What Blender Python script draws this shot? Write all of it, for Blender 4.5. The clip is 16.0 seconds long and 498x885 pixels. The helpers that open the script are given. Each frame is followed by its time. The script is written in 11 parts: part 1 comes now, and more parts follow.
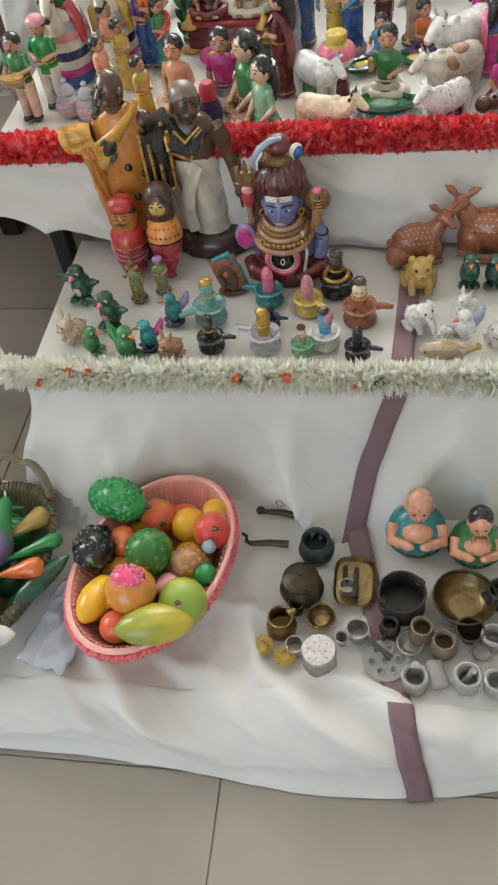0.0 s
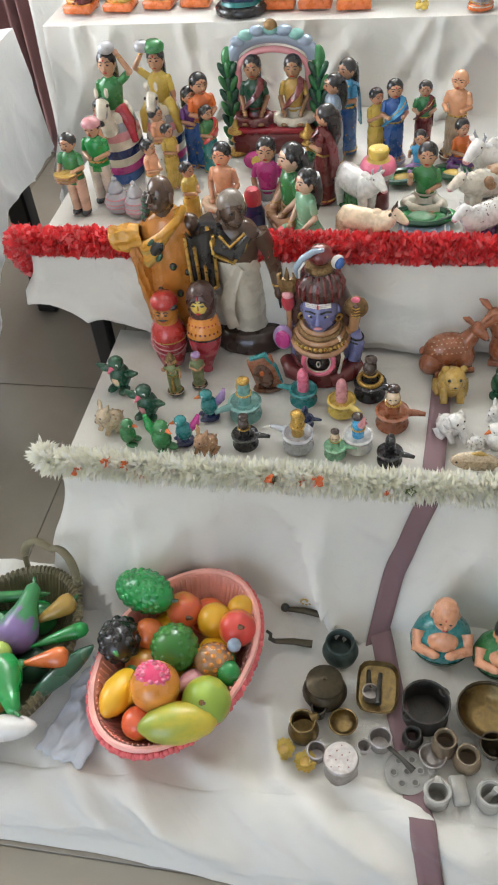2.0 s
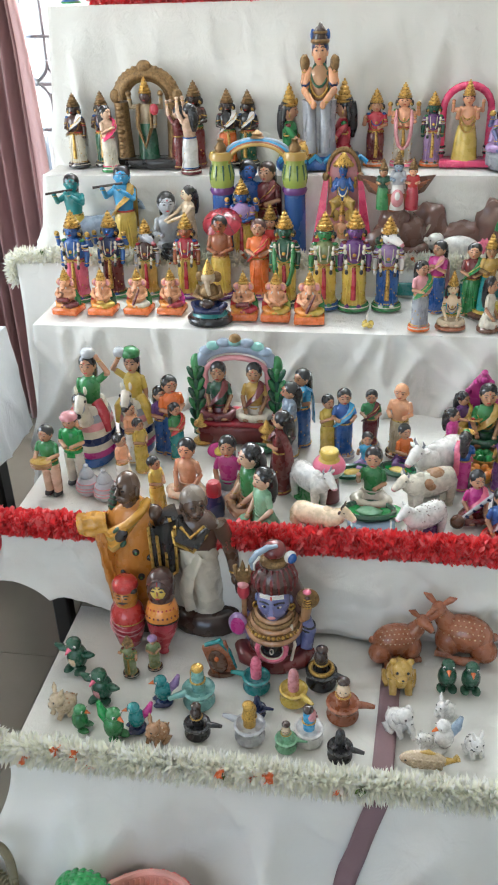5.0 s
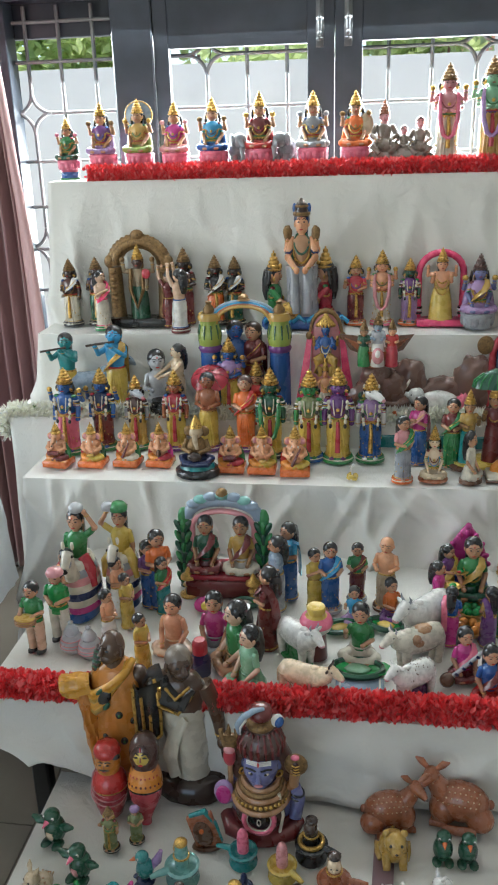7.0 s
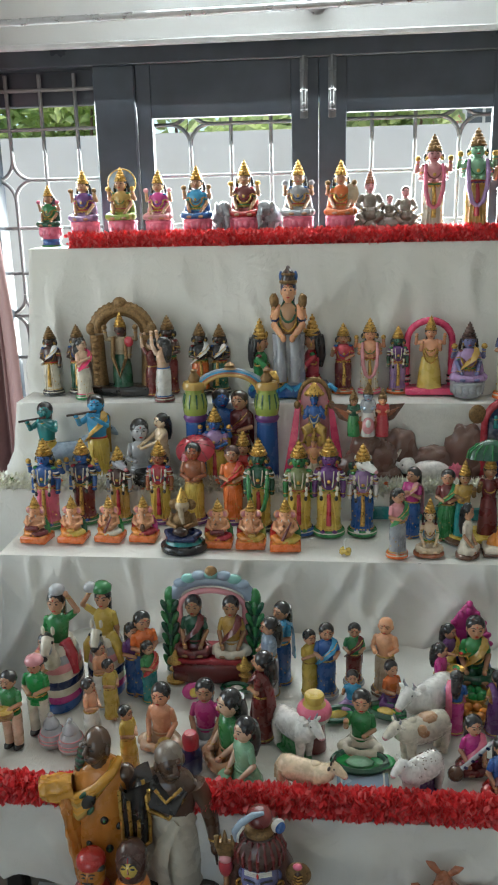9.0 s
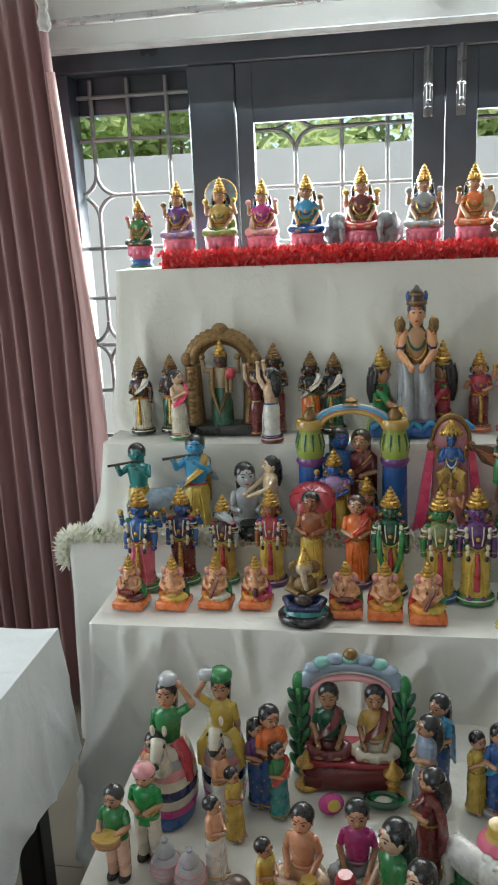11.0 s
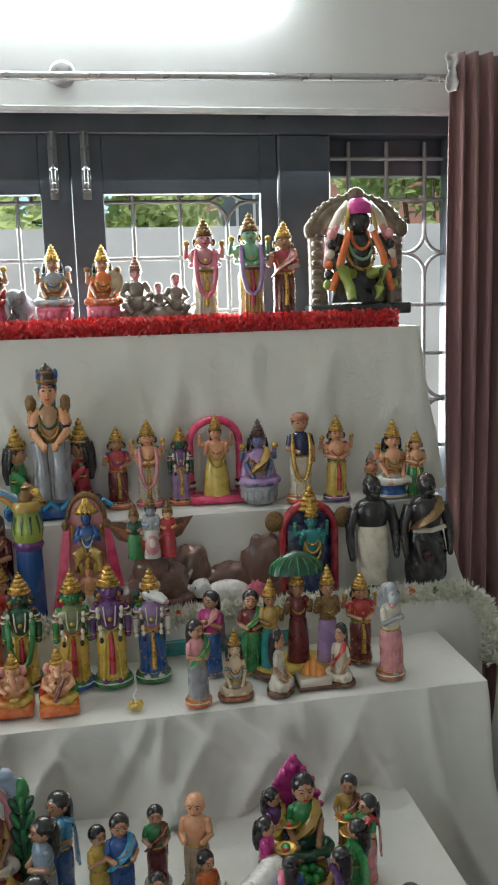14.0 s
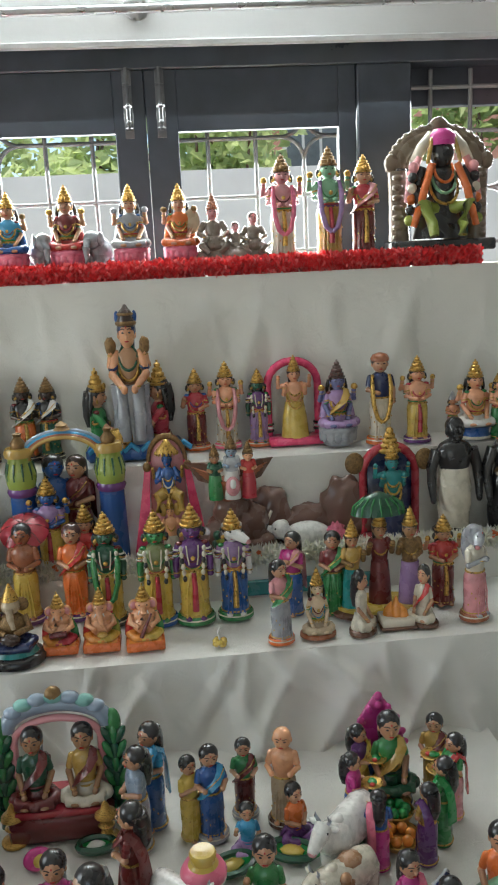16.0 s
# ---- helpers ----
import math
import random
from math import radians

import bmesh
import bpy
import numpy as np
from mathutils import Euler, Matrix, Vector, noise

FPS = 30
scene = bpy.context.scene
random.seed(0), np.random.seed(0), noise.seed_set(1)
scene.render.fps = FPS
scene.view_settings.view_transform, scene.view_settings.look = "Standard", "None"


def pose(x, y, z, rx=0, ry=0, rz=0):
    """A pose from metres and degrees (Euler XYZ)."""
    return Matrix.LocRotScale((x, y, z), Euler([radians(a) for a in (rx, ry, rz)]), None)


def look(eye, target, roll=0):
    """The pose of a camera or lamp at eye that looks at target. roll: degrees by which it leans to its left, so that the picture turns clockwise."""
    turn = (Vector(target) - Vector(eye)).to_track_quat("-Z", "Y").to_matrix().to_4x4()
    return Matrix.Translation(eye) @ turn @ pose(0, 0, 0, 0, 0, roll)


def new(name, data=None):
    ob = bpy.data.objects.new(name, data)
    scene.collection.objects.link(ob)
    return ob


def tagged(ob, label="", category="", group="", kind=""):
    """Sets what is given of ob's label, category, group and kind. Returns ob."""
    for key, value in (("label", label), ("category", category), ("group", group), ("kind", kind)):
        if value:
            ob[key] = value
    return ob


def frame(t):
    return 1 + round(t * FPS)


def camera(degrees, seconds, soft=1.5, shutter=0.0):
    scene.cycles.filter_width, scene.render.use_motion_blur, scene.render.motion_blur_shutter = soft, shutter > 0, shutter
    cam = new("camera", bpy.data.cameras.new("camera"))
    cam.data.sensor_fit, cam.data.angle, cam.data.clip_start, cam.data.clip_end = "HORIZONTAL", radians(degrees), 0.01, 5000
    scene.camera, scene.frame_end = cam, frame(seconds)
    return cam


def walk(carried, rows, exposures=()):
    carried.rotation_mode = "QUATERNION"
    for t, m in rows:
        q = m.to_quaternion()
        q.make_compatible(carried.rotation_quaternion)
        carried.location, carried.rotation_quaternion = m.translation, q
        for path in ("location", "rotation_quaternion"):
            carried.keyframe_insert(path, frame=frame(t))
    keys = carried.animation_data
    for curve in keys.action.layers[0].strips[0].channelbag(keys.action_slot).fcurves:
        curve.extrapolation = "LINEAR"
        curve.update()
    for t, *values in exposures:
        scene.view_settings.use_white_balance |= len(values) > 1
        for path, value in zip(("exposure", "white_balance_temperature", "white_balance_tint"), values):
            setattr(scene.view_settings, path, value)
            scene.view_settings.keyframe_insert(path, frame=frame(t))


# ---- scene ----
cam = camera(33.2, 16.0, soft=2.0)
PATH = [
    (0, (0.017, -0.039, 1.407), (-0.303, 1.216, -0.117), -9.6),
    (0.5, (-0.016, -0.047, 1.416), (-0.367, 1.205, -0.103), -10.7),
    (1, (-0.037, -0.042, 1.435), (-0.403, 1.216, -0.076), -10.1),
    (1.5, (-0.046, -0.029, 1.46), (-0.428, 1.276, -0.007), -7.9),
    (2, (-0.029, -0.008, 1.476), (-0.37, 1.352, 0.05), -6.6),
    (2.5, (-0.016, -0.004, 1.503), (-0.327, 1.437, 0.151), -5.3),
    (3, (-0.027, -0.012, 1.525), (-0.336, 1.505, 0.259), -4.1),
    (3.5, (-0.021, -0.008, 1.546), (-0.332, 1.558, 0.342), -3.8),
    (4, (-0.022, -0.001, 1.568), (-0.327, 1.606, 0.416), -2.6),
    (4.2, (-0.019, -0.002, 1.579), (-0.311, 1.628, 0.457), -2.3),
    (6.5, (0.001, -0.013, 1.646), (-0.281, 1.816, 0.887), -1.5),
    (7, (0.004, -0.007, 1.659), (-0.269, 1.848, 0.963), -1.8),
    (7.5, (-0.008, 0.005, 1.661), (-0.239, 1.887, 1.023), -1.8),
    (8, (-0.04, 0.011, 1.669), (-0.235, 1.911, 1.076), -1.5),
    (8.2, (-0.055, 0.012, 1.672), (-0.232, 1.919, 1.097), -1.3),
    (10.3, (-0.044, 0.303, 1.655), (-0.335, 2.202, 1.099), -1.8),
    (10.5, (-0.098, 0.337, 1.66), (-0.395, 2.235, 1.103), -1.9),
    (11, (-0.282, 0.405, 1.635), (-0.609, 2.313, 1.131), -2.5),
    (11.5, (-0.314, 0.448, 1.619), (-0.658, 2.367, 1.174), -1.6),
    (12, (-0.268, 0.459, 1.626), (-0.507, 2.413, 1.271), -0.8),
    (12.5, (-0.216, 0.462, 1.609), (-0.324, 2.435, 1.295), -0.6),
    (13, (-0.152, 0.458, 1.606), (-0.083, 2.432, 1.287), -0.8),
    (13.5, (-0.092, 0.456, 1.6), (0.112, 2.42, 1.281), -1.2),
    (14, (-0.053, 0.453, 1.601), (0.278, 2.398, 1.272), -1.7),
    (14.5, (-0.044, 0.444, 1.599), (0.338, 2.378, 1.265), -2.4),
    (15, (-0.048, 0.443, 1.588), (0.331, 2.375, 1.233), -2.9),
    (15.5, (-0.067, 0.464, 1.58), (0.222, 2.397, 1.155), -3.3),
    (16, (-0.095, 0.471, 1.582), (0.08, 2.414, 1.137), -2.7),
]
EXPOSURES = [(0, 1.58, 6500, 10), (2, 1.71, 6400, 10), (4, 1.80, 6100, 9), (7, 1.08, 6000, 4), (8.5, 0.80, 6100, 3), (10.5, 0.68, 6200, 2), (11.5, 0.68, 6200, 2), (12.2, 0.30, 6250, 3), (13, 0.37, 6300, 4), (14.5, 0.64, 6250, 4), (16, 0.72, 6250, 4)]
walk(cam, [(t, look(eye, target, roll)) for t, eye, target, roll in PATH], EXPOSURES)

# ---- world, sun, large lights ----
world = bpy.data.worlds.new("world")
scene.world = world
world.use_nodes = True
wn = world.node_tree.nodes
sky = wn.new("ShaderNodeTexSky")
sky.sky_type, sky.sun_disc = "NISHITA", False
sky.sun_elevation, sky.sun_rotation = radians(71), radians(200)
world.node_tree.links.new(sky.outputs[0], wn["Background"].inputs[0])
wn["Background"].inputs[1].default_value = 0.14


def lamp(name, kind, m, energy, colour=(1, 1, 1), size=0.1, size_y=None, angle=None):
    data = bpy.data.lights.new(name, kind)
    data.energy, data.color = energy, colour
    if kind == "AREA":
        data.shape, data.size, data.size_y = "RECTANGLE", size, size_y or size
    if angle:
        data.angle = radians(angle)
    ob = new(name, data)
    ob.matrix_world = m
    return ob


lamp("sun", "SUN", look((0, 0, 0), (0.22, 0.32, -1.15)), 3.4, (1.0, 0.92, 0.79), angle=10)
# fill added for an assumed, unseen opening behind the viewpoint, and daylight through the window itself
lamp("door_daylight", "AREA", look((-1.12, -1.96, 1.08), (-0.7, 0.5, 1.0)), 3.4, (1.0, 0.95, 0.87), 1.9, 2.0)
lamp("window_daylight", "AREA", look((-0.1, 3.22, 1.55), (-0.1, 1.0, 0.6)), 84, (0.97, 0.98, 0.95), 2.2, 1.1)
# daylight assumed through an unseen west opening, placed to rake the cloth folds
lamp("side_daylight", "AREA", look((-2.56, 1.5, 1.5), (0.0, 1.4, 0.5)), 13, (1.0, 0.99, 0.95), 1.3, 1.3)


# ---- materials ----
MATS = {}


def nodes_of(name):
    m = bpy.data.materials.new(name)
    m.use_nodes = True
    nt = m.node_tree
    return m, nt, nt.nodes["Principled BSDF"]


def surface(name, colour, rough=0.5, metal=0.0, vary=0.12, scale=14.0, bump=0.15, bscale=160.0, coat=0.0, dirt=None, dirt_amount=0.0, wear=5.0, per_object=0.0, sheen=0.0, dist=0.0015):
    """A painted, woven or cast surface: colour varied at two scales, fine relief, optional stains."""
    if name in MATS:
        return MATS[name]
    m, nt, p = nodes_of(name)
    N, L = nt.nodes, nt.links
    tc = N.new("ShaderNodeTexCoord")
    n1 = N.new("ShaderNodeTexNoise")
    n1.inputs["Scale"].default_value, n1.inputs["Detail"].default_value = scale, 5
    L.new(tc.outputs["Object"], n1.inputs["Vector"])
    ramp = N.new("ShaderNodeMapRange")
    ramp.inputs["To Min"].default_value, ramp.inputs["To Max"].default_value = 1 - vary, 1 + vary
    ramp.inputs["From Min"].default_value, ramp.inputs["From Max"].default_value = 0.3, 0.7
    L.new(n1.outputs["Fac"], ramp.inputs["Value"])
    mul = N.new("ShaderNodeMix")
    mul.data_type, mul.blend_type = "RGBA", "MULTIPLY"
    mul.inputs[0].default_value = 1.0
    mul.inputs[6].default_value = (*colour, 1)
    L.new(ramp.outputs[0], mul.inputs[7])
    last = mul.outputs[2]
    if per_object:
        oi = N.new("ShaderNodeObjectInfo")
        r2 = N.new("ShaderNodeMapRange")
        r2.inputs["To Min"].default_value, r2.inputs["To Max"].default_value = 1 - per_object, 1 + per_object
        L.new(oi.outputs["Random"], r2.inputs["Value"])
        mm = N.new("ShaderNodeMix")
        mm.data_type, mm.blend_type = "RGBA", "MULTIPLY"
        mm.inputs[0].default_value = 1.0
        L.new(last, mm.inputs[6])
        L.new(r2.outputs[0], mm.inputs[7])
        last = mm.outputs[2]
    if dirt:
        n3 = N.new("ShaderNodeTexNoise")
        n3.inputs["Scale"].default_value, n3.inputs["Detail"].default_value = wear, 8
        L.new(tc.outputs["Object"], n3.inputs["Vector"])
        r3 = N.new("ShaderNodeMapRange")
        r3.inputs["From Min"].default_value, r3.inputs["From Max"].default_value = 0.52, 0.72
        r3.inputs["To Max"].default_value = dirt_amount
        L.new(n3.outputs["Fac"], r3.inputs["Value"])
        mx = N.new("ShaderNodeMix")
        mx.data_type = "RGBA"
        L.new(r3.outputs[0], mx.inputs[0])
        L.new(last, mx.inputs[6])
        mx.inputs[7].default_value = (*dirt, 1)
        last = mx.outputs[2]
    L.new(last, p.inputs["Base Color"])
    p.inputs["Roughness"].default_value, p.inputs["Metallic"].default_value = rough, metal
    rr = N.new("ShaderNodeMapRange")
    rr.inputs["To Min"].default_value, rr.inputs["To Max"].default_value = max(0.03, rough - 0.12), min(1, rough + 0.12)
    L.new(n1.outputs["Fac"], rr.inputs["Value"])
    L.new(rr.outputs[0], p.inputs["Roughness"])
    p.inputs["Coat Weight"].default_value, p.inputs["Coat Roughness"].default_value = coat, 0.12
    p.inputs["Sheen Weight"].default_value = sheen
    if bump:
        n2 = N.new("ShaderNodeTexNoise")
        n2.inputs["Scale"].default_value, n2.inputs["Detail"].default_value = bscale, 4
        L.new(tc.outputs["Object"], n2.inputs["Vector"])
        b = N.new("ShaderNodeBump")
        b.inputs["Strength"].default_value, b.inputs["Distance"].default_value = bump, dist
        L.new(n2.outputs["Fac"], b.inputs["Height"])
        L.new(b.outputs[0], p.inputs["Normal"])
    MATS[name] = m
    return m


PAINTS = {
    "skin": (0.52, 0.27, 0.15), "pale": (0.68, 0.45, 0.30), "pink_skin": (0.74, 0.35, 0.19), "brown_skin": (0.105, 0.056, 0.033), "cream": (0.72, 0.55, 0.36),
    "turmeric": (0.70, 0.34, 0.03), "olive": (0.22, 0.25, 0.10), "black": (0.018, 0.017, 0.018), "white": (0.72, 0.70, 0.66), "ivory": (0.66, 0.60, 0.48), "grey": (0.33, 0.34, 0.37), "silver": (0.42, 0.43, 0.45),
    "red": (0.52, 0.03, 0.025), "maroon": (0.16, 0.022, 0.022), "crimson": (0.44, 0.03, 0.05), "orange": (0.72, 0.16, 0.025), "saffron": (0.72, 0.26, 0.03),
    # dull_bronze: bronze made lighter and greyer, window haze put into the colour
    "yellow": (0.64, 0.45, 0.07), "mustard": (0.50, 0.31, 0.06), "green": (0.035, 0.22, 0.06), "leaf": (0.008, 0.27, 0.05), "hill_brown": (0.17, 0.085, 0.062), "antique": (0.33, 0.25, 0.15), "dull_bronze": (0.17, 0.125, 0.08), "dark_green": (0.015, 0.09, 0.045), "lime": (0.30, 0.38, 0.06),
    "mint": (0.22, 0.45, 0.27), "teal": (0.02, 0.24, 0.24), "pale_teal": (0.19, 0.42, 0.38), "blue": (0.022, 0.10, 0.34), "sky": (0.05, 0.33, 0.60), "navy": (0.012, 0.025, 0.10),
    "grey_blue": (0.28, 0.36, 0.46), "purple": (0.14, 0.04, 0.20), "lilac": (0.36, 0.22, 0.44), "violet_skin": (0.15, 0.16, 0.34), "magenta": (0.52, 0.03, 0.24), "pink": (0.76, 0.16, 0.26), "rose": (0.66, 0.28, 0.30),
    "brown": (0.13, 0.055, 0.028), "tan": (0.40, 0.21, 0.10), "clay": (0.34, 0.11, 0.045), "beige": (0.52, 0.40, 0.26), "stone": (0.24, 0.19, 0.15), "dark_brown": (0.05, 0.028, 0.02), "chocolate": (0.085, 0.04, 0.032), "peach": (0.74, 0.36, 0.18), "hot_pink": (0.80, 0.05, 0.17), "ochre": (0.56, 0.21, 0.025),
}


def muted(c):
    g = 0.3 * c[0] + 0.5 * c[1] + 0.2 * c[2]
    return tuple(0.96 * v + 0.04 * g for v in c)


PAINTS = {n: muted(c) for n, c in PAINTS.items()}


def paint(name):
    """Hand-brushed enamel on clay, a little uneven and dusty."""
    if name == "gold":
        return surface("paint_gold", (0.56, 0.35, 0.09), 0.30, 0.70, 0.30, 40, 0.35, 130, dirt=(0.24, 0.12, 0.035), dirt_amount=0.5, wear=60)
    if name == "old_gold":
        return surface("paint_old_gold", (0.25, 0.15, 0.06), 0.42, 0.45, 0.30, 45, 0.5, 120, dirt=(0.07, 0.04, 0.02), dirt_amount=0.8, wear=50)
    return surface("paint_" + name, PAINTS[name], 0.28, 0.0, 0.12, 9, 0.18, 45, coat=0.55, dirt=tuple(0.5 * c + 0.02 for c in PAINTS[name]), dirt_amount=0.30, wear=7, per_object=0.08, dist=0.004)


def cloth_material(name, colour, rough=0.85, weave=900.0, crumple=0.35, sheen=0.2, spec=0.3):
    m, nt, p = nodes_of(name)
    N, L = nt.nodes, nt.links
    tc = N.new("ShaderNodeTexCoord")
    n1 = N.new("ShaderNodeTexNoise")
    n1.inputs["Scale"].default_value, n1.inputs["Detail"].default_value = 3.0, 6
    L.new(tc.outputs["Object"], n1.inputs["Vector"])
    mx = N.new("ShaderNodeMix")
    mx.data_type = "RGBA"
    L.new(n1.outputs["Fac"], mx.inputs[0])
    mx.inputs[6].default_value = (*[c * 0.93 for c in colour], 1)
    mx.inputs[7].default_value = (*[min(1, c * 1.05) for c in colour], 1)
    L.new(mx.outputs[2], p.inputs["Base Color"])
    p.inputs["Roughness"].default_value, p.inputs["Sheen Weight"].default_value, p.inputs["Specular IOR Level"].default_value = rough, sheen, spec
    w1, w2 = N.new("ShaderNodeTexWave"), N.new("ShaderNodeTexWave")
    w1.bands_direction, w2.bands_direction = "X", "Z"
    for w in (w1, w2):
        w.inputs["Scale"].default_value = weave
        L.new(tc.outputs["Object"], w.inputs["Vector"])
    n2 = N.new("ShaderNodeTexNoise")
    n2.inputs["Scale"].default_value, n2.inputs["Detail"].default_value, n2.inputs["Distortion"].default_value = 16, 4, 1.2
    L.new(tc.outputs["Object"], n2.inputs["Vector"])
    mp = N.new("ShaderNodeMapping")
    mp.inputs["Scale"].default_value, mp.inputs["Rotation"].default_value = (1, 0.7, 0.3), (0.0, 0.35, 0.0)
    L.new(tc.outputs["Object"], mp.inputs["Vector"])
    n4 = N.new("ShaderNodeTexNoise")
    n4.noise_type = "RIDGED_MULTIFRACTAL"
    n4.inputs["Scale"].default_value, n4.inputs["Detail"].default_value, n4.inputs["Distortion"].default_value = 7, 2, 0.6
    L.new(mp.outputs[0], n4.inputs["Vector"])
    n5 = N.new("ShaderNodeMath")
    n5.operation = "MULTIPLY_ADD"
    n5.inputs[1].default_value = 0.5
    L.new(n4.outputs["Fac"], n5.inputs[0])
    L.new(n2.outputs["Fac"], n5.inputs[2])
    add = N.new("ShaderNodeMath")
    add.inputs[1].default_value = 0.02
    add.operation = "MULTIPLY"
    L.new(w1.outputs["Fac"], add.inputs[0])
    add2 = N.new("ShaderNodeMath")
    L.new(add.outputs[0], add2.inputs[0])
    L.new(n5.outputs[0], add2.inputs[1])
    b = N.new("ShaderNodeBump")
    b.inputs["Strength"].default_value, b.inputs["Distance"].default_value = crumple, 0.012
    L.new(add2.outputs[0], b.inputs["Height"])
    L.new(b.outputs[0], p.inputs["Normal"])
    return m


WHITE_CLOTH = cloth_material("white_cotton", (0.77, 0.755, 0.70), crumple=0.5)
SILVER_CLOTH = cloth_material("silver_satin", (0.66, 0.68, 0.69), 0.42, 500, 0.3, 0.3, 0.5)
BORDER_CLOTH = cloth_material("mauve_border", (0.22, 0.135, 0.145), 0.7, 700, 0.2)
WALL = surface("wall_plaster", (0.74, 0.735, 0.72), 0.75, 0, 0.03, 3, 0.15, 90, dirt=(0.62, 0.61, 0.58), dirt_amount=0.3, wear=2)
CEILING = surface("ceiling_paint", (0.80, 0.80, 0.79), 0.85, 0, 0.02, 2, 0.1, 80)
TILE = surface("floor_tile", (0.31, 0.275, 0.22), 0.16, 0, 0.05, 4, 0.02, 200, coat=0.2, per_object=0.03, dirt=(0.27, 0.24, 0.185), dirt_amount=0.3, wear=9)
GROUT = surface("grout", (0.27, 0.24, 0.20), 0.9)
# window glare is put into this colour: lifted and bluer than the paint
DARK_WOOD = surface("dark_window_paint", (0.042, 0.050, 0.066), 0.32, 0, 0.25, 9, 0.2, 60, dirt=(0.07, 0.075, 0.085), dirt_amount=0.4, wear=3)
BLACK_WOOD = surface("black_wood", (0.02, 0.018, 0.017), 0.4, 0, 0.2, 12, 0.2, 70)
GRILLE = surface("grille_paint", (0.22, 0.225, 0.23), 0.45, 0.2, 0.1, 20, 0.2, 200)
STEEL = surface("brushed_steel", (0.55, 0.55, 0.56), 0.3, 1.0, 0.08, 30, 0.1, 300)
BOLT_METAL = surface("dull_bolt_metal", (0.16, 0.165, 0.175), 0.42, 0.6, 0.12, 30, 0.1, 300)
OUT_WALL = surface("compound_wall_paint", (0.55, 0.545, 0.52), 0.85, 0, 0.06, 1.2, 0.3, 25, dirt=(0.34, 0.33, 0.30), dirt_amount=0.4, wear=1.5)
SOIL = surface("soil", (0.22, 0.18, 0.13), 0.95, 0, 0.3, 2, 0.5, 20)


def petal_material(name, colour, through_light=0.5, rough=0.4):
    """Thin petal: partly lets light through."""
    m, nt, p = nodes_of(name)
    N, L = nt.nodes, nt.links
    tc = N.new("ShaderNodeTexCoord")
    n1 = N.new("ShaderNodeTexNoise")
    n1.inputs["Scale"].default_value = 60
    L.new(tc.outputs["Object"], n1.inputs["Vector"])
    mx = N.new("ShaderNodeMix")
    mx.data_type = "RGBA"
    L.new(n1.outputs["Fac"], mx.inputs[0])
    mx.inputs[6].default_value, mx.inputs[7].default_value = (*[c * 0.8 for c in colour], 1), (*[min(1, c * 1.15) for c in colour], 1)
    L.new(mx.outputs[2], p.inputs["Base Color"])
    p.inputs["Roughness"].default_value = rough
    tr, mix = N.new("ShaderNodeBsdfTranslucent"), N.new("ShaderNodeMixShader")
    L.new(mx.outputs[2], tr.inputs["Color"])
    mix.inputs[0].default_value = through_light
    L.new(p.outputs[0], mix.inputs[1])
    L.new(tr.outputs[0], mix.inputs[2])
    L.new(mix.outputs[0], N["Material Output"].inputs["Surface"])
    return m


def curtain_material():
    m = cloth_material("mauve_curtain", (0.27, 0.135, 0.135), 0.55, 400, 0.25, 0.5, 0.5)
    return m


CURTAIN = curtain_material()
# far paler than foliage; the overexposed outdoor haze is put into the colour
LEAF = petal_material("leaf_green", (0.46, 0.56, 0.24), 0.6, 0.5)
LEAF_LIGHT = petal_material("leaf_light_green", (0.62, 0.70, 0.36), 0.6, 0.5)
LINING = cloth_material("white_lining", (0.72, 0.70, 0.70), 0.7, 500, 0.2)


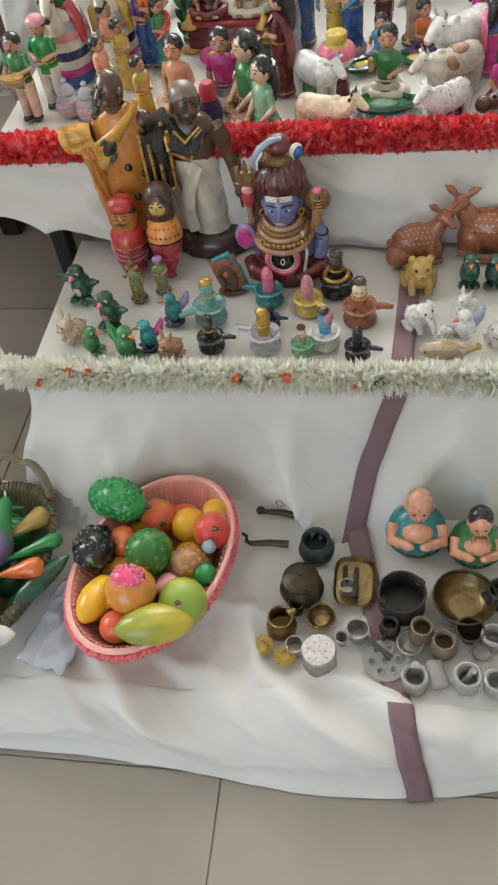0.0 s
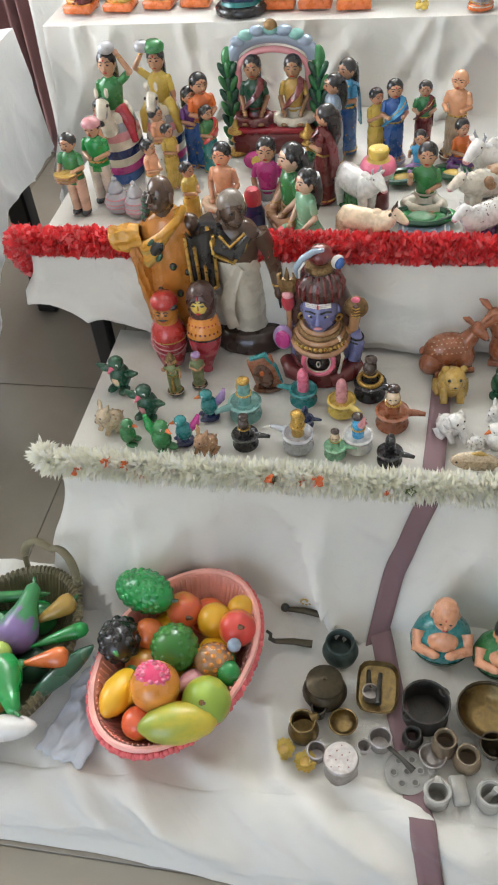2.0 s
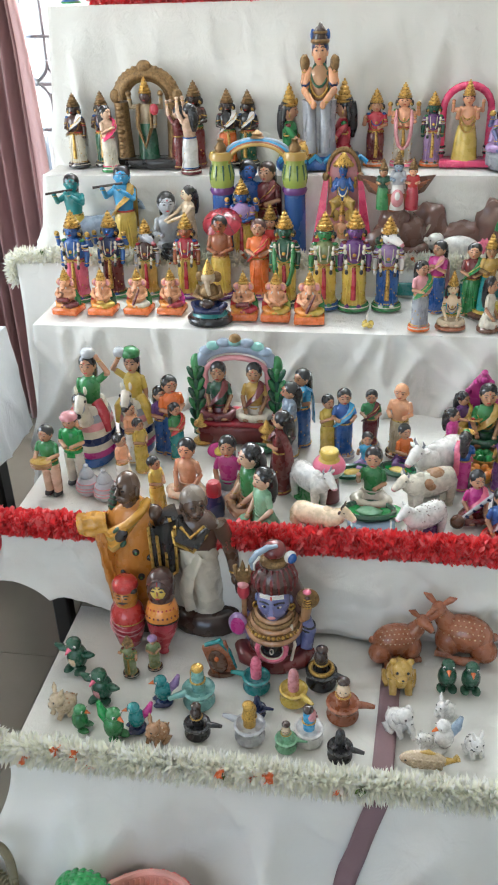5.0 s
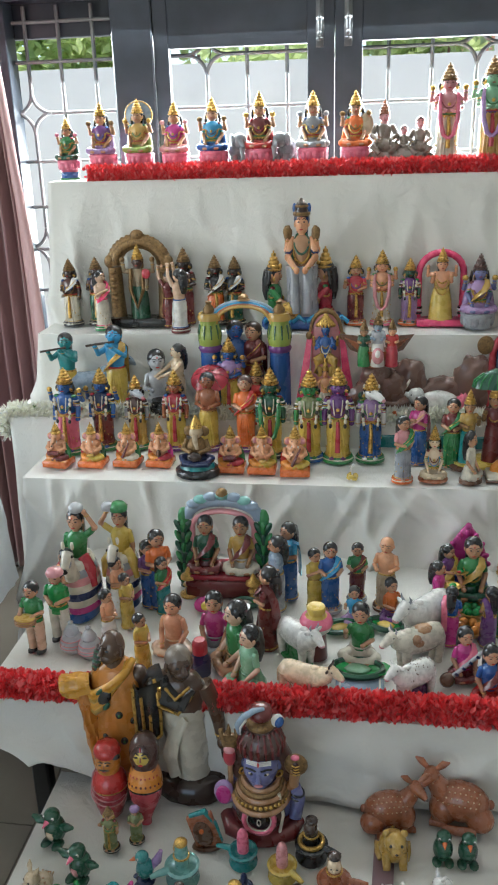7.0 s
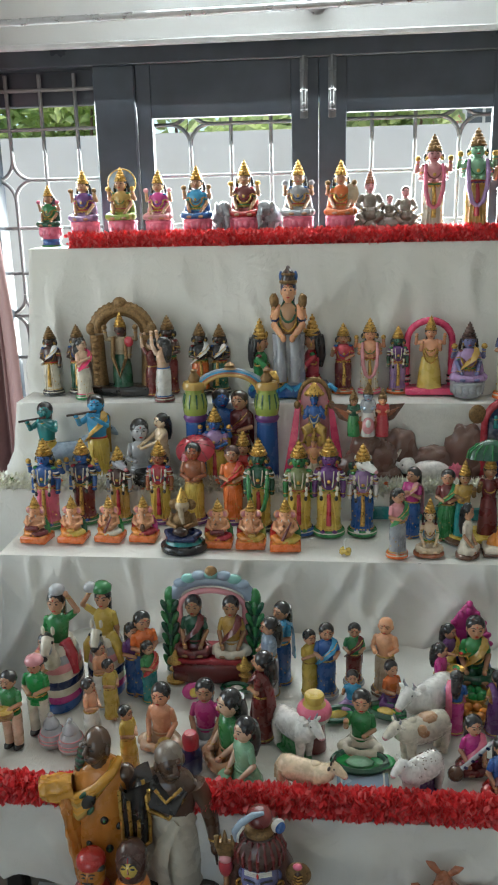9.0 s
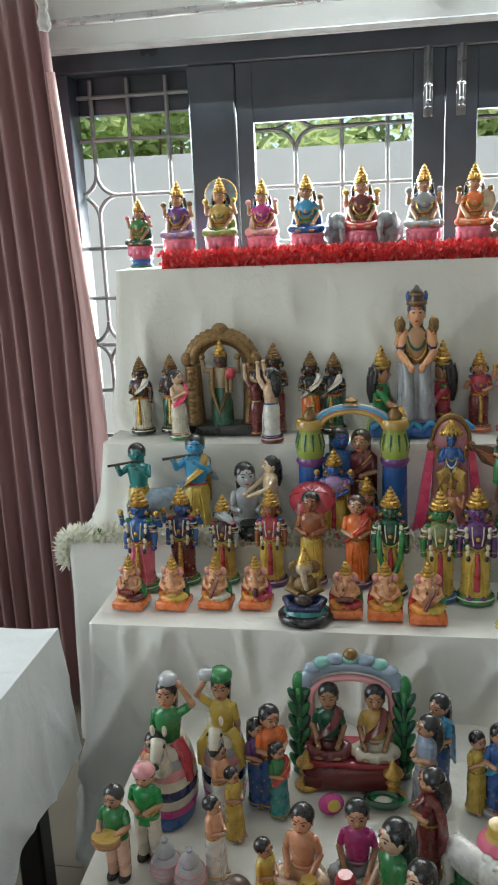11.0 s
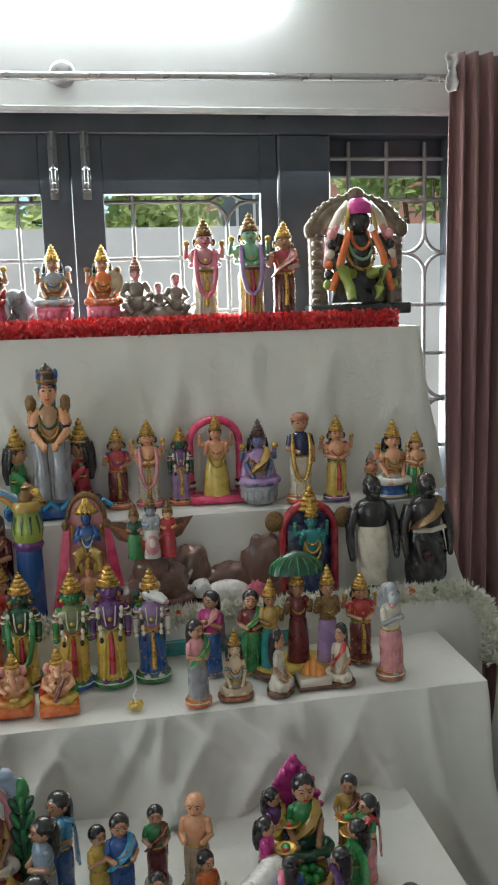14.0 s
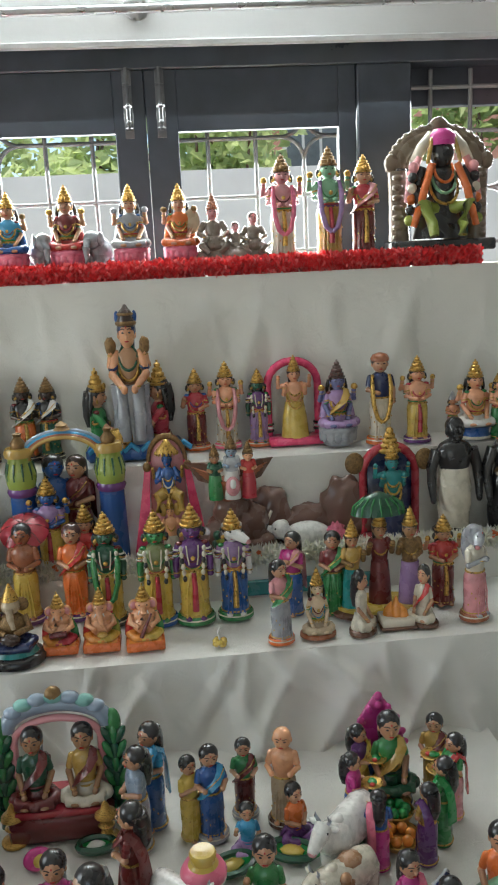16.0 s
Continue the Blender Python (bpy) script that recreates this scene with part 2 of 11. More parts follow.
# ---- mesh building ----
class Clay:
    """Gathers rings, balls, tubes and blocks of several materials into one mesh."""

    def __init__(self):
        self.v, self.f, self.m, self.mats = [], [], [], []
        self.x = Matrix.Identity(4)

    def slot(self, mat):
        if isinstance(mat, str):
            mat = paint(mat)
        if mat not in self.mats:
            self.mats.append(mat)
        return self.mats.index(mat)

    def add(self, verts, faces, mat):
        o, k = len(self.v), self.slot(mat)
        self.v += [self.x @ Vector(p) for p in verts]
        self.f += [[i + o for i in f] for f in faces]
        self.m += [k] * len(faces)
        return self

    def loft(self, rings, mat, n=14, caps=True):
        """rings: (x, y, z, rx, ry), from the bottom up."""
        vs = [(cx + rx * math.cos(2 * math.pi * i / n), cy + ry * math.sin(2 * math.pi * i / n), z) for cx, cy, z, rx, ry in rings for i in range(n)]
        fs = [[k * n + i, k * n + (i + 1) % n, (k + 1) * n + (i + 1) % n, (k + 1) * n + i] for k in range(len(rings) - 1) for i in range(n)]
        if caps:
            fs += [list(range(n))[::-1], [(len(rings) - 1) * n + i for i in range(n)]]
        return self.add(vs, fs, mat)

    def lathe(self, prof, mat, n=20, at=(0, 0, 0), caps=False):
        return self.loft([(at[0], at[1], at[2] + z, max(r, 1e-5), max(r, 1e-5)) for r, z in prof], mat, n, caps)

    def ball(self, c, r, mat, n=12, k=8, turn=(0, 0, 0), rough=0.0, freq=1.0):
        r = (r, r, r) if isinstance(r, (int, float)) else r
        q = Euler([radians(a) for a in turn]).to_matrix()
        vs = [Vector((0, 0, -1))]
        for j in range(1, k):
            a = math.pi * j / k
            vs += [Vector((math.sin(a) * math.cos(2 * math.pi * i / n), math.sin(a) * math.sin(2 * math.pi * i / n), -math.cos(a))) for i in range(n)]
        vs.append(Vector((0, 0, 1)))
        if rough:
            vs = [p * (1 + rough * noise.noise(p * freq + Vector(c) * 37)) for p in vs]
        fs = [[0, 1 + (i + 1) % n, 1 + i] for i in range(n)]
        for j in range(k - 2):
            fs += [[1 + j * n + i, 1 + j * n + (i + 1) % n, 1 + (j + 1) * n + (i + 1) % n, 1 + (j + 1) * n + i] for i in range(n)]
        e = len(vs) - 1
        fs += [[e, e - n + i, e - n + (i + 1) % n] for i in range(n)]
        return self.add([q @ Vector((p.x * r[0], p.y * r[1], p.z * r[2])) + Vector(c) for p in vs], fs, mat)

    def tube(self, pts, radii, mat, n=8, closed=False):
        pts = [Vector(p) for p in pts]
        radii = [radii] * len(pts) if isinstance(radii, (int, float)) else radii
        vs, fs, up = [], [], Vector((0.13, 0.31, 0.94))
        for i, p in enumerate(pts):
            a, b = pts[i - 1] if (i or closed) else p, pts[(i + 1) % len(pts)] if (i < len(pts) - 1 or closed) else p
            d = (b - a).normalized()
            s = d.cross(up)
            s = s.normalized() if s.length > 1e-4 else d.orthogonal().normalized()
            u = s.cross(d)
            vs += [p + (s * math.cos(2 * math.pi * k / n) + u * math.sin(2 * math.pi * k / n)) * radii[i] for k in range(n)]
        rows = len(pts) if closed else len(pts) - 1
        for i in range(rows):
            j = (i + 1) % len(pts)
            fs += [[i * n + k, i * n + (k + 1) % n, j * n + (k + 1) % n, j * n + k] for k in range(n)]
        if not closed:
            fs += [list(range(n))[::-1], [(len(pts) - 1) * n + k for k in range(n)]]
        return self.add(vs, fs, mat)

    def ribbon(self, pts, width, thick, mat, cx=0.0, cy=0.0):
        """A flat band laid over a body round the axis (cx, cy)."""
        pts = [Vector(p) for p in pts]
        width = [width] * len(pts) if isinstance(width, (int, float)) else width
        vs, fs, m = [], [], 8
        for i, p in enumerate(pts):
            d = (pts[min(i + 1, len(pts) - 1)] - pts[max(i - 1, 0)]).normalized()
            nn = Vector((p.x - cx, p.y - cy, 0.25)).normalized()
            s = d.cross(nn).normalized()
            nn = s.cross(d).normalized()
            for j in range(m):
                a = 2 * math.pi * j / m
                vs.append(p + s * math.cos(a) * width[i] / 2 + nn * (math.sin(a) * thick + thick * 0.5 * math.cos(3 * a + i)))
        for i in range(len(pts) - 1):
            fs += [[i * m + j, i * m + (j + 1) % m, (i + 1) * m + (j + 1) % m, (i + 1) * m + j] for j in range(m)]
        fs += [list(range(m))[::-1], [(len(pts) - 1) * m + j for j in range(m)]]
        return self.add(vs, fs, mat)

    def ring(self, c, r, thick, mat, n=20, ry=None, turn=(0, 0, 0), arc=(0, 360), k=6):
        q, full = Euler([radians(a) for a in turn]).to_matrix(), arc[1] - arc[0] >= 360
        m = n if full else n + 1
        pts = [q @ Vector((r * math.cos(radians(arc[0] + (arc[1] - arc[0]) * i / n)), (ry or r) * math.sin(radians(arc[0] + (arc[1] - arc[0]) * i / n)), 0)) + Vector(c) for i in range(m)]
        return self.tube(pts, thick, mat, k, full)

    def box(self, c, s, mat, bevel=0.12, turn=(0, 0, 0)):
        q = Euler([radians(a) for a in turn]).to_matrix()
        b = min(s) * bevel
        x, y, z = s[0] / 2, s[1] / 2, s[2] / 2
        out = []
        for zz, k in ((-z, b), (-z + b, 0), (z - b, 0), (z, b)):
            a, d = x - k, y - k
            out += [(-a + b * (k == 0), -d, zz), (a - b * (k == 0), -d, zz), (a, -d + b * (k == 0), zz), (a, d - b * (k == 0), zz), (a - b * (k == 0), d, zz), (-a + b * (k == 0), d, zz), (-a, d - b * (k == 0), zz), (-a, -d + b * (k == 0), zz)]
        fs = [[k * 8 + i, k * 8 + (i + 1) % 8, k * 8 + 8 + (i + 1) % 8, k * 8 + 8 + i] for k in range(3) for i in range(8)]
        fs += [list(range(8))[::-1], list(range(24, 32))]
        return self.add([q @ Vector(p) + Vector(c) for p in out], fs, mat)

    def make(self, name, parent=None, label="", category="", group="", kind="", smooth=True, m=None, angle=50):
        me = bpy.data.meshes.new(name)
        me.from_pydata([tuple(p) for p in self.v], [], self.f)
        for mat in self.mats:
            me.materials.append(mat)
        me.polygons.foreach_set("material_index", self.m)
        if smooth:
            me.polygons.foreach_set("use_smooth", [True] * len(self.f))
            me.update()
            if angle:
                me.set_sharp_from_angle(angle=radians(angle))
        me.update()
        ob = new(name, me)
        if parent:
            ob.parent = parent
        if m is not None:
            ob.matrix_basis = m
        return tagged(ob, label, category, group, kind)


def holder(name, m, label, category, group="", kind=""):
    ob = new(name)
    ob.empty_display_size = 0.05
    ob.matrix_basis = m
    return tagged(ob, label, category, group, kind)


def block(name, lo, hi, mat, label="", category="", kind="", parent=None, bevel=0.0):
    c = [(a + b) / 2 for a, b in zip(lo, hi)]
    k = Clay().box((0, 0, 0), [b - a for a, b in zip(lo, hi)], mat, bevel or 0.001)
    return k.make(name, parent, label, category, "", kind, smooth=False, m=pose(*c))


def grid_faces(nu, nv, o=0):
    return [[o + j * nu + i, o + j * nu + i + 1, o + (j + 1) * nu + i + 1, o + (j + 1) * nu + i] for j in range(nv - 1) for i in range(nu - 1)]


# ---- the room ----
FLOOR_Z, WIN_Y = -0.05, 3.06
X0, X1, Y0, ROOM_TOP = -2.6, 2.6, -2.0, 2.95
floor = block("floor", (X0, Y0, FLOOR_Z - 0.12), (X1, 3.3, FLOOR_Z - 0.004), GROUT, "cream vitrified floor tiles with thin dark joints", "floor", "structure")
ceiling = block("ceiling", (X0, Y0, ROOM_TOP), (X1, 3.3, ROOM_TOP + 0.12), CEILING, "plain white painted ceiling", "ceiling", "structure")
# west and south openings are assumed, out of view, sized for the fill light
block("wall_west", (X0 - 0.15, Y0 - 0.15, FLOOR_Z - 0.12), (X0, 0.95, ROOM_TOP + 0.12), WALL, "plain off-white plastered wall", "wall", "structure")
block("wall_west_far", (X0 - 0.15, 2.45, FLOOR_Z - 0.12), (X0, 3.3, ROOM_TOP + 0.12), WALL, "plain off-white plastered wall", "wall", "structure")
block("wall_west_low", (X0 - 0.15, 0.95, FLOOR_Z - 0.12), (X0, 2.45, 0.8), WALL, "plain off-white plastered wall", "wall", "structure")
block("wall_west_high", (X0 - 0.15, 0.95, 2.2), (X0, 2.45, ROOM_TOP + 0.12), WALL, "plain off-white plastered wall", "wall", "structure")
block("wall_east", (X1, Y0 - 0.15, FLOOR_Z - 0.12), (X1 + 0.15, 3.3, ROOM_TOP + 0.12), WALL, "plain off-white plastered wall", "wall", "structure")
block("wall_south_east", (-0.15, Y0 - 0.15, FLOOR_Z - 0.12), (X1, Y0, ROOM_TOP + 0.12), WALL, "plain off-white plastered wall", "wall", "structure")
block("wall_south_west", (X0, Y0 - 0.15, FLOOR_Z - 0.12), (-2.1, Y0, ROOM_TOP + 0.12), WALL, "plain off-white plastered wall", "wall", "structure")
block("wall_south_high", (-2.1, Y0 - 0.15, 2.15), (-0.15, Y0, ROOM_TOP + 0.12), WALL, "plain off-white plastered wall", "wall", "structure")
# window wall: opening from x -1.30 to 1.12, z 0.75 to 2.155
WX0, WX1, WZ0, WZ1 = -1.29, 1.11, 0.75, 2.16
block("wall_north_west", (X0, 3.0, FLOOR_Z - 0.12), (WX0, 3.2, ROOM_TOP + 0.12), WALL, "plain off-white plastered wall", "wall", "structure")
block("wall_north_east", (WX1, 3.0, FLOOR_Z - 0.12), (X1, 3.2, ROOM_TOP + 0.12), WALL, "plain off-white plastered wall", "wall", "structure")
block("wall_north_low", (WX0, 3.0, FLOOR_Z - 0.12), (WX1, 3.2, WZ0), WALL, "plain off-white plastered wall", "wall", "structure")
block("wall_north_high", (WX0, 3.0, WZ1), (WX1, 3.2, ROOM_TOP + 0.12), WALL, "white plastered wall above the window", "wall", "structure")
block("trim", (WX0 - 0.05, 2.978, WZ1 - 0.012), (WX1 + 0.05, 2.999, WZ1 + 0.006), surface("trim_paint", (0.62, 0.62, 0.62), 0.4), "thin pale ledge strip over the window", "trim", "structure", bevel=0.2)

# dark window: an outer frame, two fixed leaves and two leaves left open
window = holder("window_1", pose(0, 0, 0), "dark painted window with open outer leaves and an iron grille", "window", kind="structure")


def bar_part(name, lo, hi, mat, parent, label="", bevel=0.06):
    return block(name, lo, hi, mat, label, parent=parent, bevel=bevel)


bar_part("head_panel", (WX0, 3.118, 1.99), (WX1, 3.16, WZ1), DARK_WOOD, window)
bar_part("window_frame", (WX0, 3.03, 2.10), (WX1, 3.117, WZ1), DARK_WOOD, window)
bar_part("window_frame", (WX0, 3.03, WZ0), (WX0 + 0.045, 3.117, 2.10), DARK_WOOD, window)
bar_part("window_frame", (WX1 - 0.055, 3.03, WZ0), (WX1, 3.117, 2.10), DARK_WOOD, window)
bar_part("mullion", (-0.873, 3.03, WZ0), (-0.73, 3.117, 2.10), DARK_WOOD, window)
bar_part("mullion", (0.50, 3.03, WZ0), (0.664, 3.117, 2.10), DARK_WOOD, window)


def leaf(x0, x1, gx0, gx1):
    for lo, hi in (((x0, 3.04, WZ0 + 0.02), (gx0, 3.075, 2.10)), ((gx1, 3.04, WZ0 + 0.02), (x1, 3.075, 2.10)), ((gx0, 3.04, 1.93), (gx1, 3.075, 2.10)), ((gx0, 3.04, WZ0 + 0.02), (gx1, 3.075, 0.92))):
        bar_part("leaf_frame", lo, hi, DARK_WOOD, window)


leaf(-0.728, -0.118, -0.678, -0.208)
leaf(-0.116, 0.498, -0.026, 0.446)


def bolt(x):
    k = Clay()
    k.box((0, 0, 0), (0.026, 0.006, 0.19), BOLT_METAL, 0.2)
    k.tube([(0, -0.008, -0.075), (0, -0.008, 0.095)], 0.0065, BOLT_METAL, 8)
    k.ball((0, -0.018, -0.055), 0.008, BOLT_METAL, 8, 6)
    for z in (-0.07, -0.01, 0.05):
        k.ring((0, -0.006, z), 0.010, 0.003, BOLT_METAL, 10)
    k.make("tower_bolt", window, "brushed steel tower bolt", m=pose(x, 3.036, 2.01))


bolt(-0.166)
bolt(-0.073)


def grille(x0, x1, bars, motif_x, motif_z, z_top):
    """Iron grille: upright and level bars, with a concave lozenge round one crossing."""
    k = Clay()
    y, r, half = 3.098, 0.0068, 0.070
    for x in bars:
        spans = [(0.78, z_top)] if x != motif_x else [(0.78, 1.20), (1.345, motif_z - half), (motif_z + half, z_top)]
        for a, b in spans:
            if b - a > 0.01:
                k.tube([(x, y, a), (x, y, b)], r, GRILLE, 8)
    for z in (0.95, 1.11, 1.265, 1.42, 1.58, 1.745, 1.913, 2.04):
        if z > z_top:
            continue
        if abs(z - motif_z) < 0.02:
            k.tube([(x0, y, z), (motif_x - half, y, z)], r, GRILLE, 8)
            k.tube([(motif_x + half, y, z), (x1, y, z)], r, GRILLE, 8)
        else:
            k.tube([(x0, y, z), (x1, y, z)], r, GRILLE, 8)
    for mz in (motif_z, 1.272):
        for sx in (-1, 1):
            for sz in (-1, 1):
                pts = [(motif_x + sx * half * (1 - math.sin(a)), y - 0.002, mz + sz * half * (1 - math.cos(a))) for a in [math.pi / 2 * i / 9 for i in range(10)]]
                k.tube(pts, r, GRILLE, 8)
    k.make("grille", window, "pale painted iron grille with curved lozenges")


grille(-1.245, -0.873, (-1.20, -1.08, -0.956), -1.20, 1.745, 2.09)
grille(-0.70, -0.19, (-0.559, -0.418, -0.281), -0.559, 1.913, 2.0)
grille(-0.05, 0.47, (0.06, 0.203, 0.349), 0.349, 1.913, 2.0)
grille(0.664, 1.055, (0.741, 0.866, 0.994), 0.994, 1.745, 2.09)

# curtain rod on brackets
rod = holder("curtain_rod", pose(0, 2.93, 2.225), "brushed steel curtain rod on wall brackets above the window", "curtain rod")
Clay().tube([(-1.45, 0, -0.006), (1.30, 0, 0.02)], 0.0115, STEEL, 12).make("pole", rod)
for bx in (-1.38, -0.122, 1.22):
    k = Clay()
    k.lathe([(0.0, 0), (0.036, 0), (0.036, 0.008), (0.028, 0.014), (0, 0.014)], STEEL, 18)
    k.x = pose(0, 0, 0)
    b = k.make("bracket_plate", rod, m=pose(bx, 0.068, 0.028, 90, 0, 0))
    Clay().tube([(bx, 0.06, 0.028), (bx, 0.02, 0.022), (bx, -0.002, 0.016)], 0.009, STEEL, 8).make("bracket_arm", rod)

# tube light on the wall over the window
TUBE = bpy.data.materials.new("tube_glow")
TUBE.use_nodes = True
TUBE.node_tree.nodes["Principled BSDF"].inputs["Emission Color"].default_value = (0.92, 0.97, 1.0, 1)
TUBE.node_tree.nodes["Principled BSDF"].inputs["Emission Strength"].default_value = 28.0
tube_light = holder("tube_light", pose(-0.10, 2.965, 2.525), "lit white fluorescent tube light on the wall", "wall lamp")
Clay().box((0, 0.02, 0.0), (1.26, 0.028, 0.045), surface("fitting_white", (0.8, 0.8, 0.8), 0.4), 0.2).make("fitting", tube_light)
Clay().tube([(-0.60, -0.014, -0.01), (0.60, -0.014, -0.01)], 0.0145, TUBE, 12).make("tube", tube_light, "glowing fluorescent tube")


def curtain(name, x0, x1, y, z0, z1, folds, seed, label):
    """A gathered curtain: deep folds, pinched at the heading, with a pale lining at its inner hem."""
    rnd = random.Random(seed)
    ob = holder(name, pose(0, 0, 0), label, "curtain")
    nu, nv = folds * 12 + 1, 26
    ph = [rnd.uniform(-0.5, 0.5) for _ in range(folds + 2)]
    vs = []
    for j in range(nv):
        v = j / (nv - 1)
        for i in range(nu):
            u = i / (nu - 1)
            s = u * folds
            a = 0.024 + 0.014 * noise.noise((s * 0.7, v * 1.5, seed))
            wave = math.sin(2 * math.pi * s + 0.8 * noise.noise((s * 0.5, v * 1.2, seed + 5)) + ph[int(s)] * 0.3)
            pinch = 1 - 0.45 * math.exp(-((v - 0.97) / 0.03) ** 2)
            vs.append((x0 + (x1 - x0) * u + (0.04 * u * min(1, (1 - v) / 0.4) if x0 < 0 else 0) + 0.012 * noise.noise((s, v * 2.0, seed + 9)), y + a * wave * pinch, z0 + (z1 - z0) * v))
    k = Clay().add(vs, grid_faces(nu, nv), CURTAIN)
    c = k.make("panel", ob, angle=0)
    sol = c.modifiers.new("thickness", "SOLIDIFY")
    sol.thickness = 0.003
    return ob


cl = curtain("curtain", -1.95, -1.241, 2.885, 0.02, 2.30, 14, 3, "mauve brown gathered curtain drawn to the window's side")
cr = curtain("curtain", 0.987, 1.75, 2.885, 0.02, 2.30, 17, 8, "mauve brown gathered curtain drawn to the window's side")
for side, xx in ((cl, -1.233), (cr, 0.979)):
    vs = []
    for j in range(20):
        v = j / 19
        for i in range(7):
            u = i / 6 - 0.5
            vs.append((xx + 0.03 * u * (1 + 0.3 * math.sin(9 * v)), 2.862 + 0.012 * math.cos(u * 7) + 0.004 * math.sin(v * 23), 2.19 + 0.10 * v))
    k = Clay().add(vs, grid_faces(7, 20), LINING).make("heading_tape", side, "white turned-over lining", angle=0)
    k.modifiers.new("thickness", "SOLIDIFY").thickness = 0.003

vs = []
for j in range(30):
    v = j / 29
    for i in range(7):
        u = i / 6
        vs.append((-1.25 + 0.04 * min(1, (1 - v) / 0.4) + u * (0.03 + 0.05 * (1 - v)), 2.860 + 0.010 * math.sin(u * 5 + 2 * v) + 0.004 * noise.noise((u * 3, v * 14, 2)), 0.02 + 2.06 * v))
k = Clay().add(vs, grid_faces(7, 30), cloth_material("pink_lining", (0.56, 0.34, 0.33), 0.45, 500, 0.35, 0.4, 0.5)).make("turned_edge", cl, "paler pink satin inner edge", angle=0)
k.modifiers.new("thickness", "SOLIDIFY").thickness = 0.003

# ---- outside the window ----
block("ground", (-120, -120, -0.7), (120, 160, -0.5), SOIL, "bare garden soil outside", "ground", "structure")
cw = block("compound_wall", (-14, 6.0, -0.55), (14, 6.18, 2.10), OUT_WALL, "white painted compound wall outside the window", "garden wall", "structure")


def shrub(name, x, y, w, d, z0, z1, count, mat, seed, label):
    """A leafy shrub: stems, and many bent leaves in uneven clumps."""
    rnd = random.Random(seed)
    ob = holder(name, pose(x, y, -0.5), label, "shrub")
    st, lf = Clay(), Clay()
    clumps = [(rnd.uniform(-w, w), rnd.uniform(-d, d), rnd.uniform(z0, z1), rnd.uniform(0.25, 0.5)) for _ in range(14)]
    for cx, cy, cz, r in clumps:
        st.tube([(cx * 0.15, cy * 0.15, 0), (cx * 0.6, cy * 0.6, cz * 0.55), (cx, cy, cz)], [0.03, 0.02, 0.008], "brown", 6)
        for _ in range(count // 14):
            p = Vector((rnd.gauss(0, 1), rnd.gauss(0, 1), rnd.gauss(0, 0.8))).normalized() * r * rnd.uniform(0.4, 1.05) + Vector((cx, cy, cz))
            s, l = rnd.uniform(0.025, 0.05), rnd.uniform(0.07, 0.15)
            q = Euler((rnd.uniform(-1.2, 1.2), rnd.uniform(-1.2, 1.2), rnd.uniform(0, 6.3))).to_matrix()
            lf.add([q @ Vector(a) + p for a in ((0, 0, 0), (s, l * 0.5, 0.01), (0, l, -0.02), (-s, l * 0.5, 0.01))], [[0, 1, 2, 3]], mat)
    st.make("stems", ob)
    lf.make("leaves", ob, smooth=False, kind="stuff")


for i, (sx, sw, mat) in enumerate(((-3.6, 0.9, LEAF), (-2.3, 0.8, LEAF_LIGHT), (-1.0, 0.8, LEAF_LIGHT), (0.2, 0.7, LEAF_LIGHT), (2.9, 0.8, LEAF), (4.2, 0.9, LEAF_LIGHT))):
    shrub("garden_shrub", sx, 7.2, sw, 0.5, 2.1, 3.6, 3600, mat, 40 + i, "bright green leafy shrub behind the garden wall")
# neighbouring house, seen over the wall
house = holder("house", pose(2.0, 10.5, -0.5), "brick and white neighbouring house beyond the wall", "house")
block("wall", (-0.9, 0, 0), (3.4, 3, 5.0), surface("pale_brick", (0.42, 0.21, 0.15), 0.85, 0, 0.15, 6, 0.4, 30), parent=house)
block("roof", (-1.2, -0.3, 5.0), (3.7, 3.3, 5.2), OUT_WALL, parent=house)
hw = block("window", (-0.65, -0.05, 2.7), (0.25, 0.02, 3.9), OUT_WALL, "white framed window", parent=house)
for i in range(4):
    block("pane", (-0.60 + 0.205 * i, -0.06, 2.78), (-0.60 + 0.205 * i + 0.17, -0.04, 3.82), surface("far_glass", (0.10, 0.11, 0.12), 0.1), parent=house)

# ---- stepped display: covered tables, one above and behind the other ----
TIERS = {0: (-0.95, 0.80, 0.53, 0.96, 0.05, -0.047), 1: (-0.66, 0.80, 0.985, 1.43, 0.32, 0.0), 2: (-0.82, 0.56, 1.42, 2.16, 0.52, 0.322),
         3: (-0.985, 0.772, 2.135, 2.60, 0.735, 0.10), 4: (-1.145, 0.905, 2.44, 2.72, 0.82, 0.20), 5: (-1.08, 0.85, 2.60, 2.92, 1.055, 0.80), 6: (-1.07, 0.87, 2.81, 2.99, 1.525, 1.035)}


CLOTH = {}
# long creases of the lowest cloth in plan (from, to), and of the fourth step's front (x at the edge, x and drop at the end)
CREASES = [(-0.388, 0.607, -0.08, 0.408), (-0.321, 0.584, 0.002, 0.415), (-0.248, 0.574, 0.047, 0.451), (-0.538, 0.608, -0.304, 0.431), (-0.235, 0.708, -0.178, 0.53), (-0.09, 0.574, 0.167, 0.479), (-0.628, 0.58, -0.434, 0.429), (-0.565, 0.551, -0.164, 0.396)]
FANS = [(0.0, -0.11, 0.20), (0.03, 0.0, 0.22), (0.06, 0.27, 0.18), (0.16, 0.42, 0.20), (0.33, 0.37, 0.22), (-0.30, -0.36, 0.20), (-0.62, -0.58, 0.22), (-0.90, -0.86, 0.24), (-0.80, -0.82, 0.2), (0.62, 0.66, 0.22)]


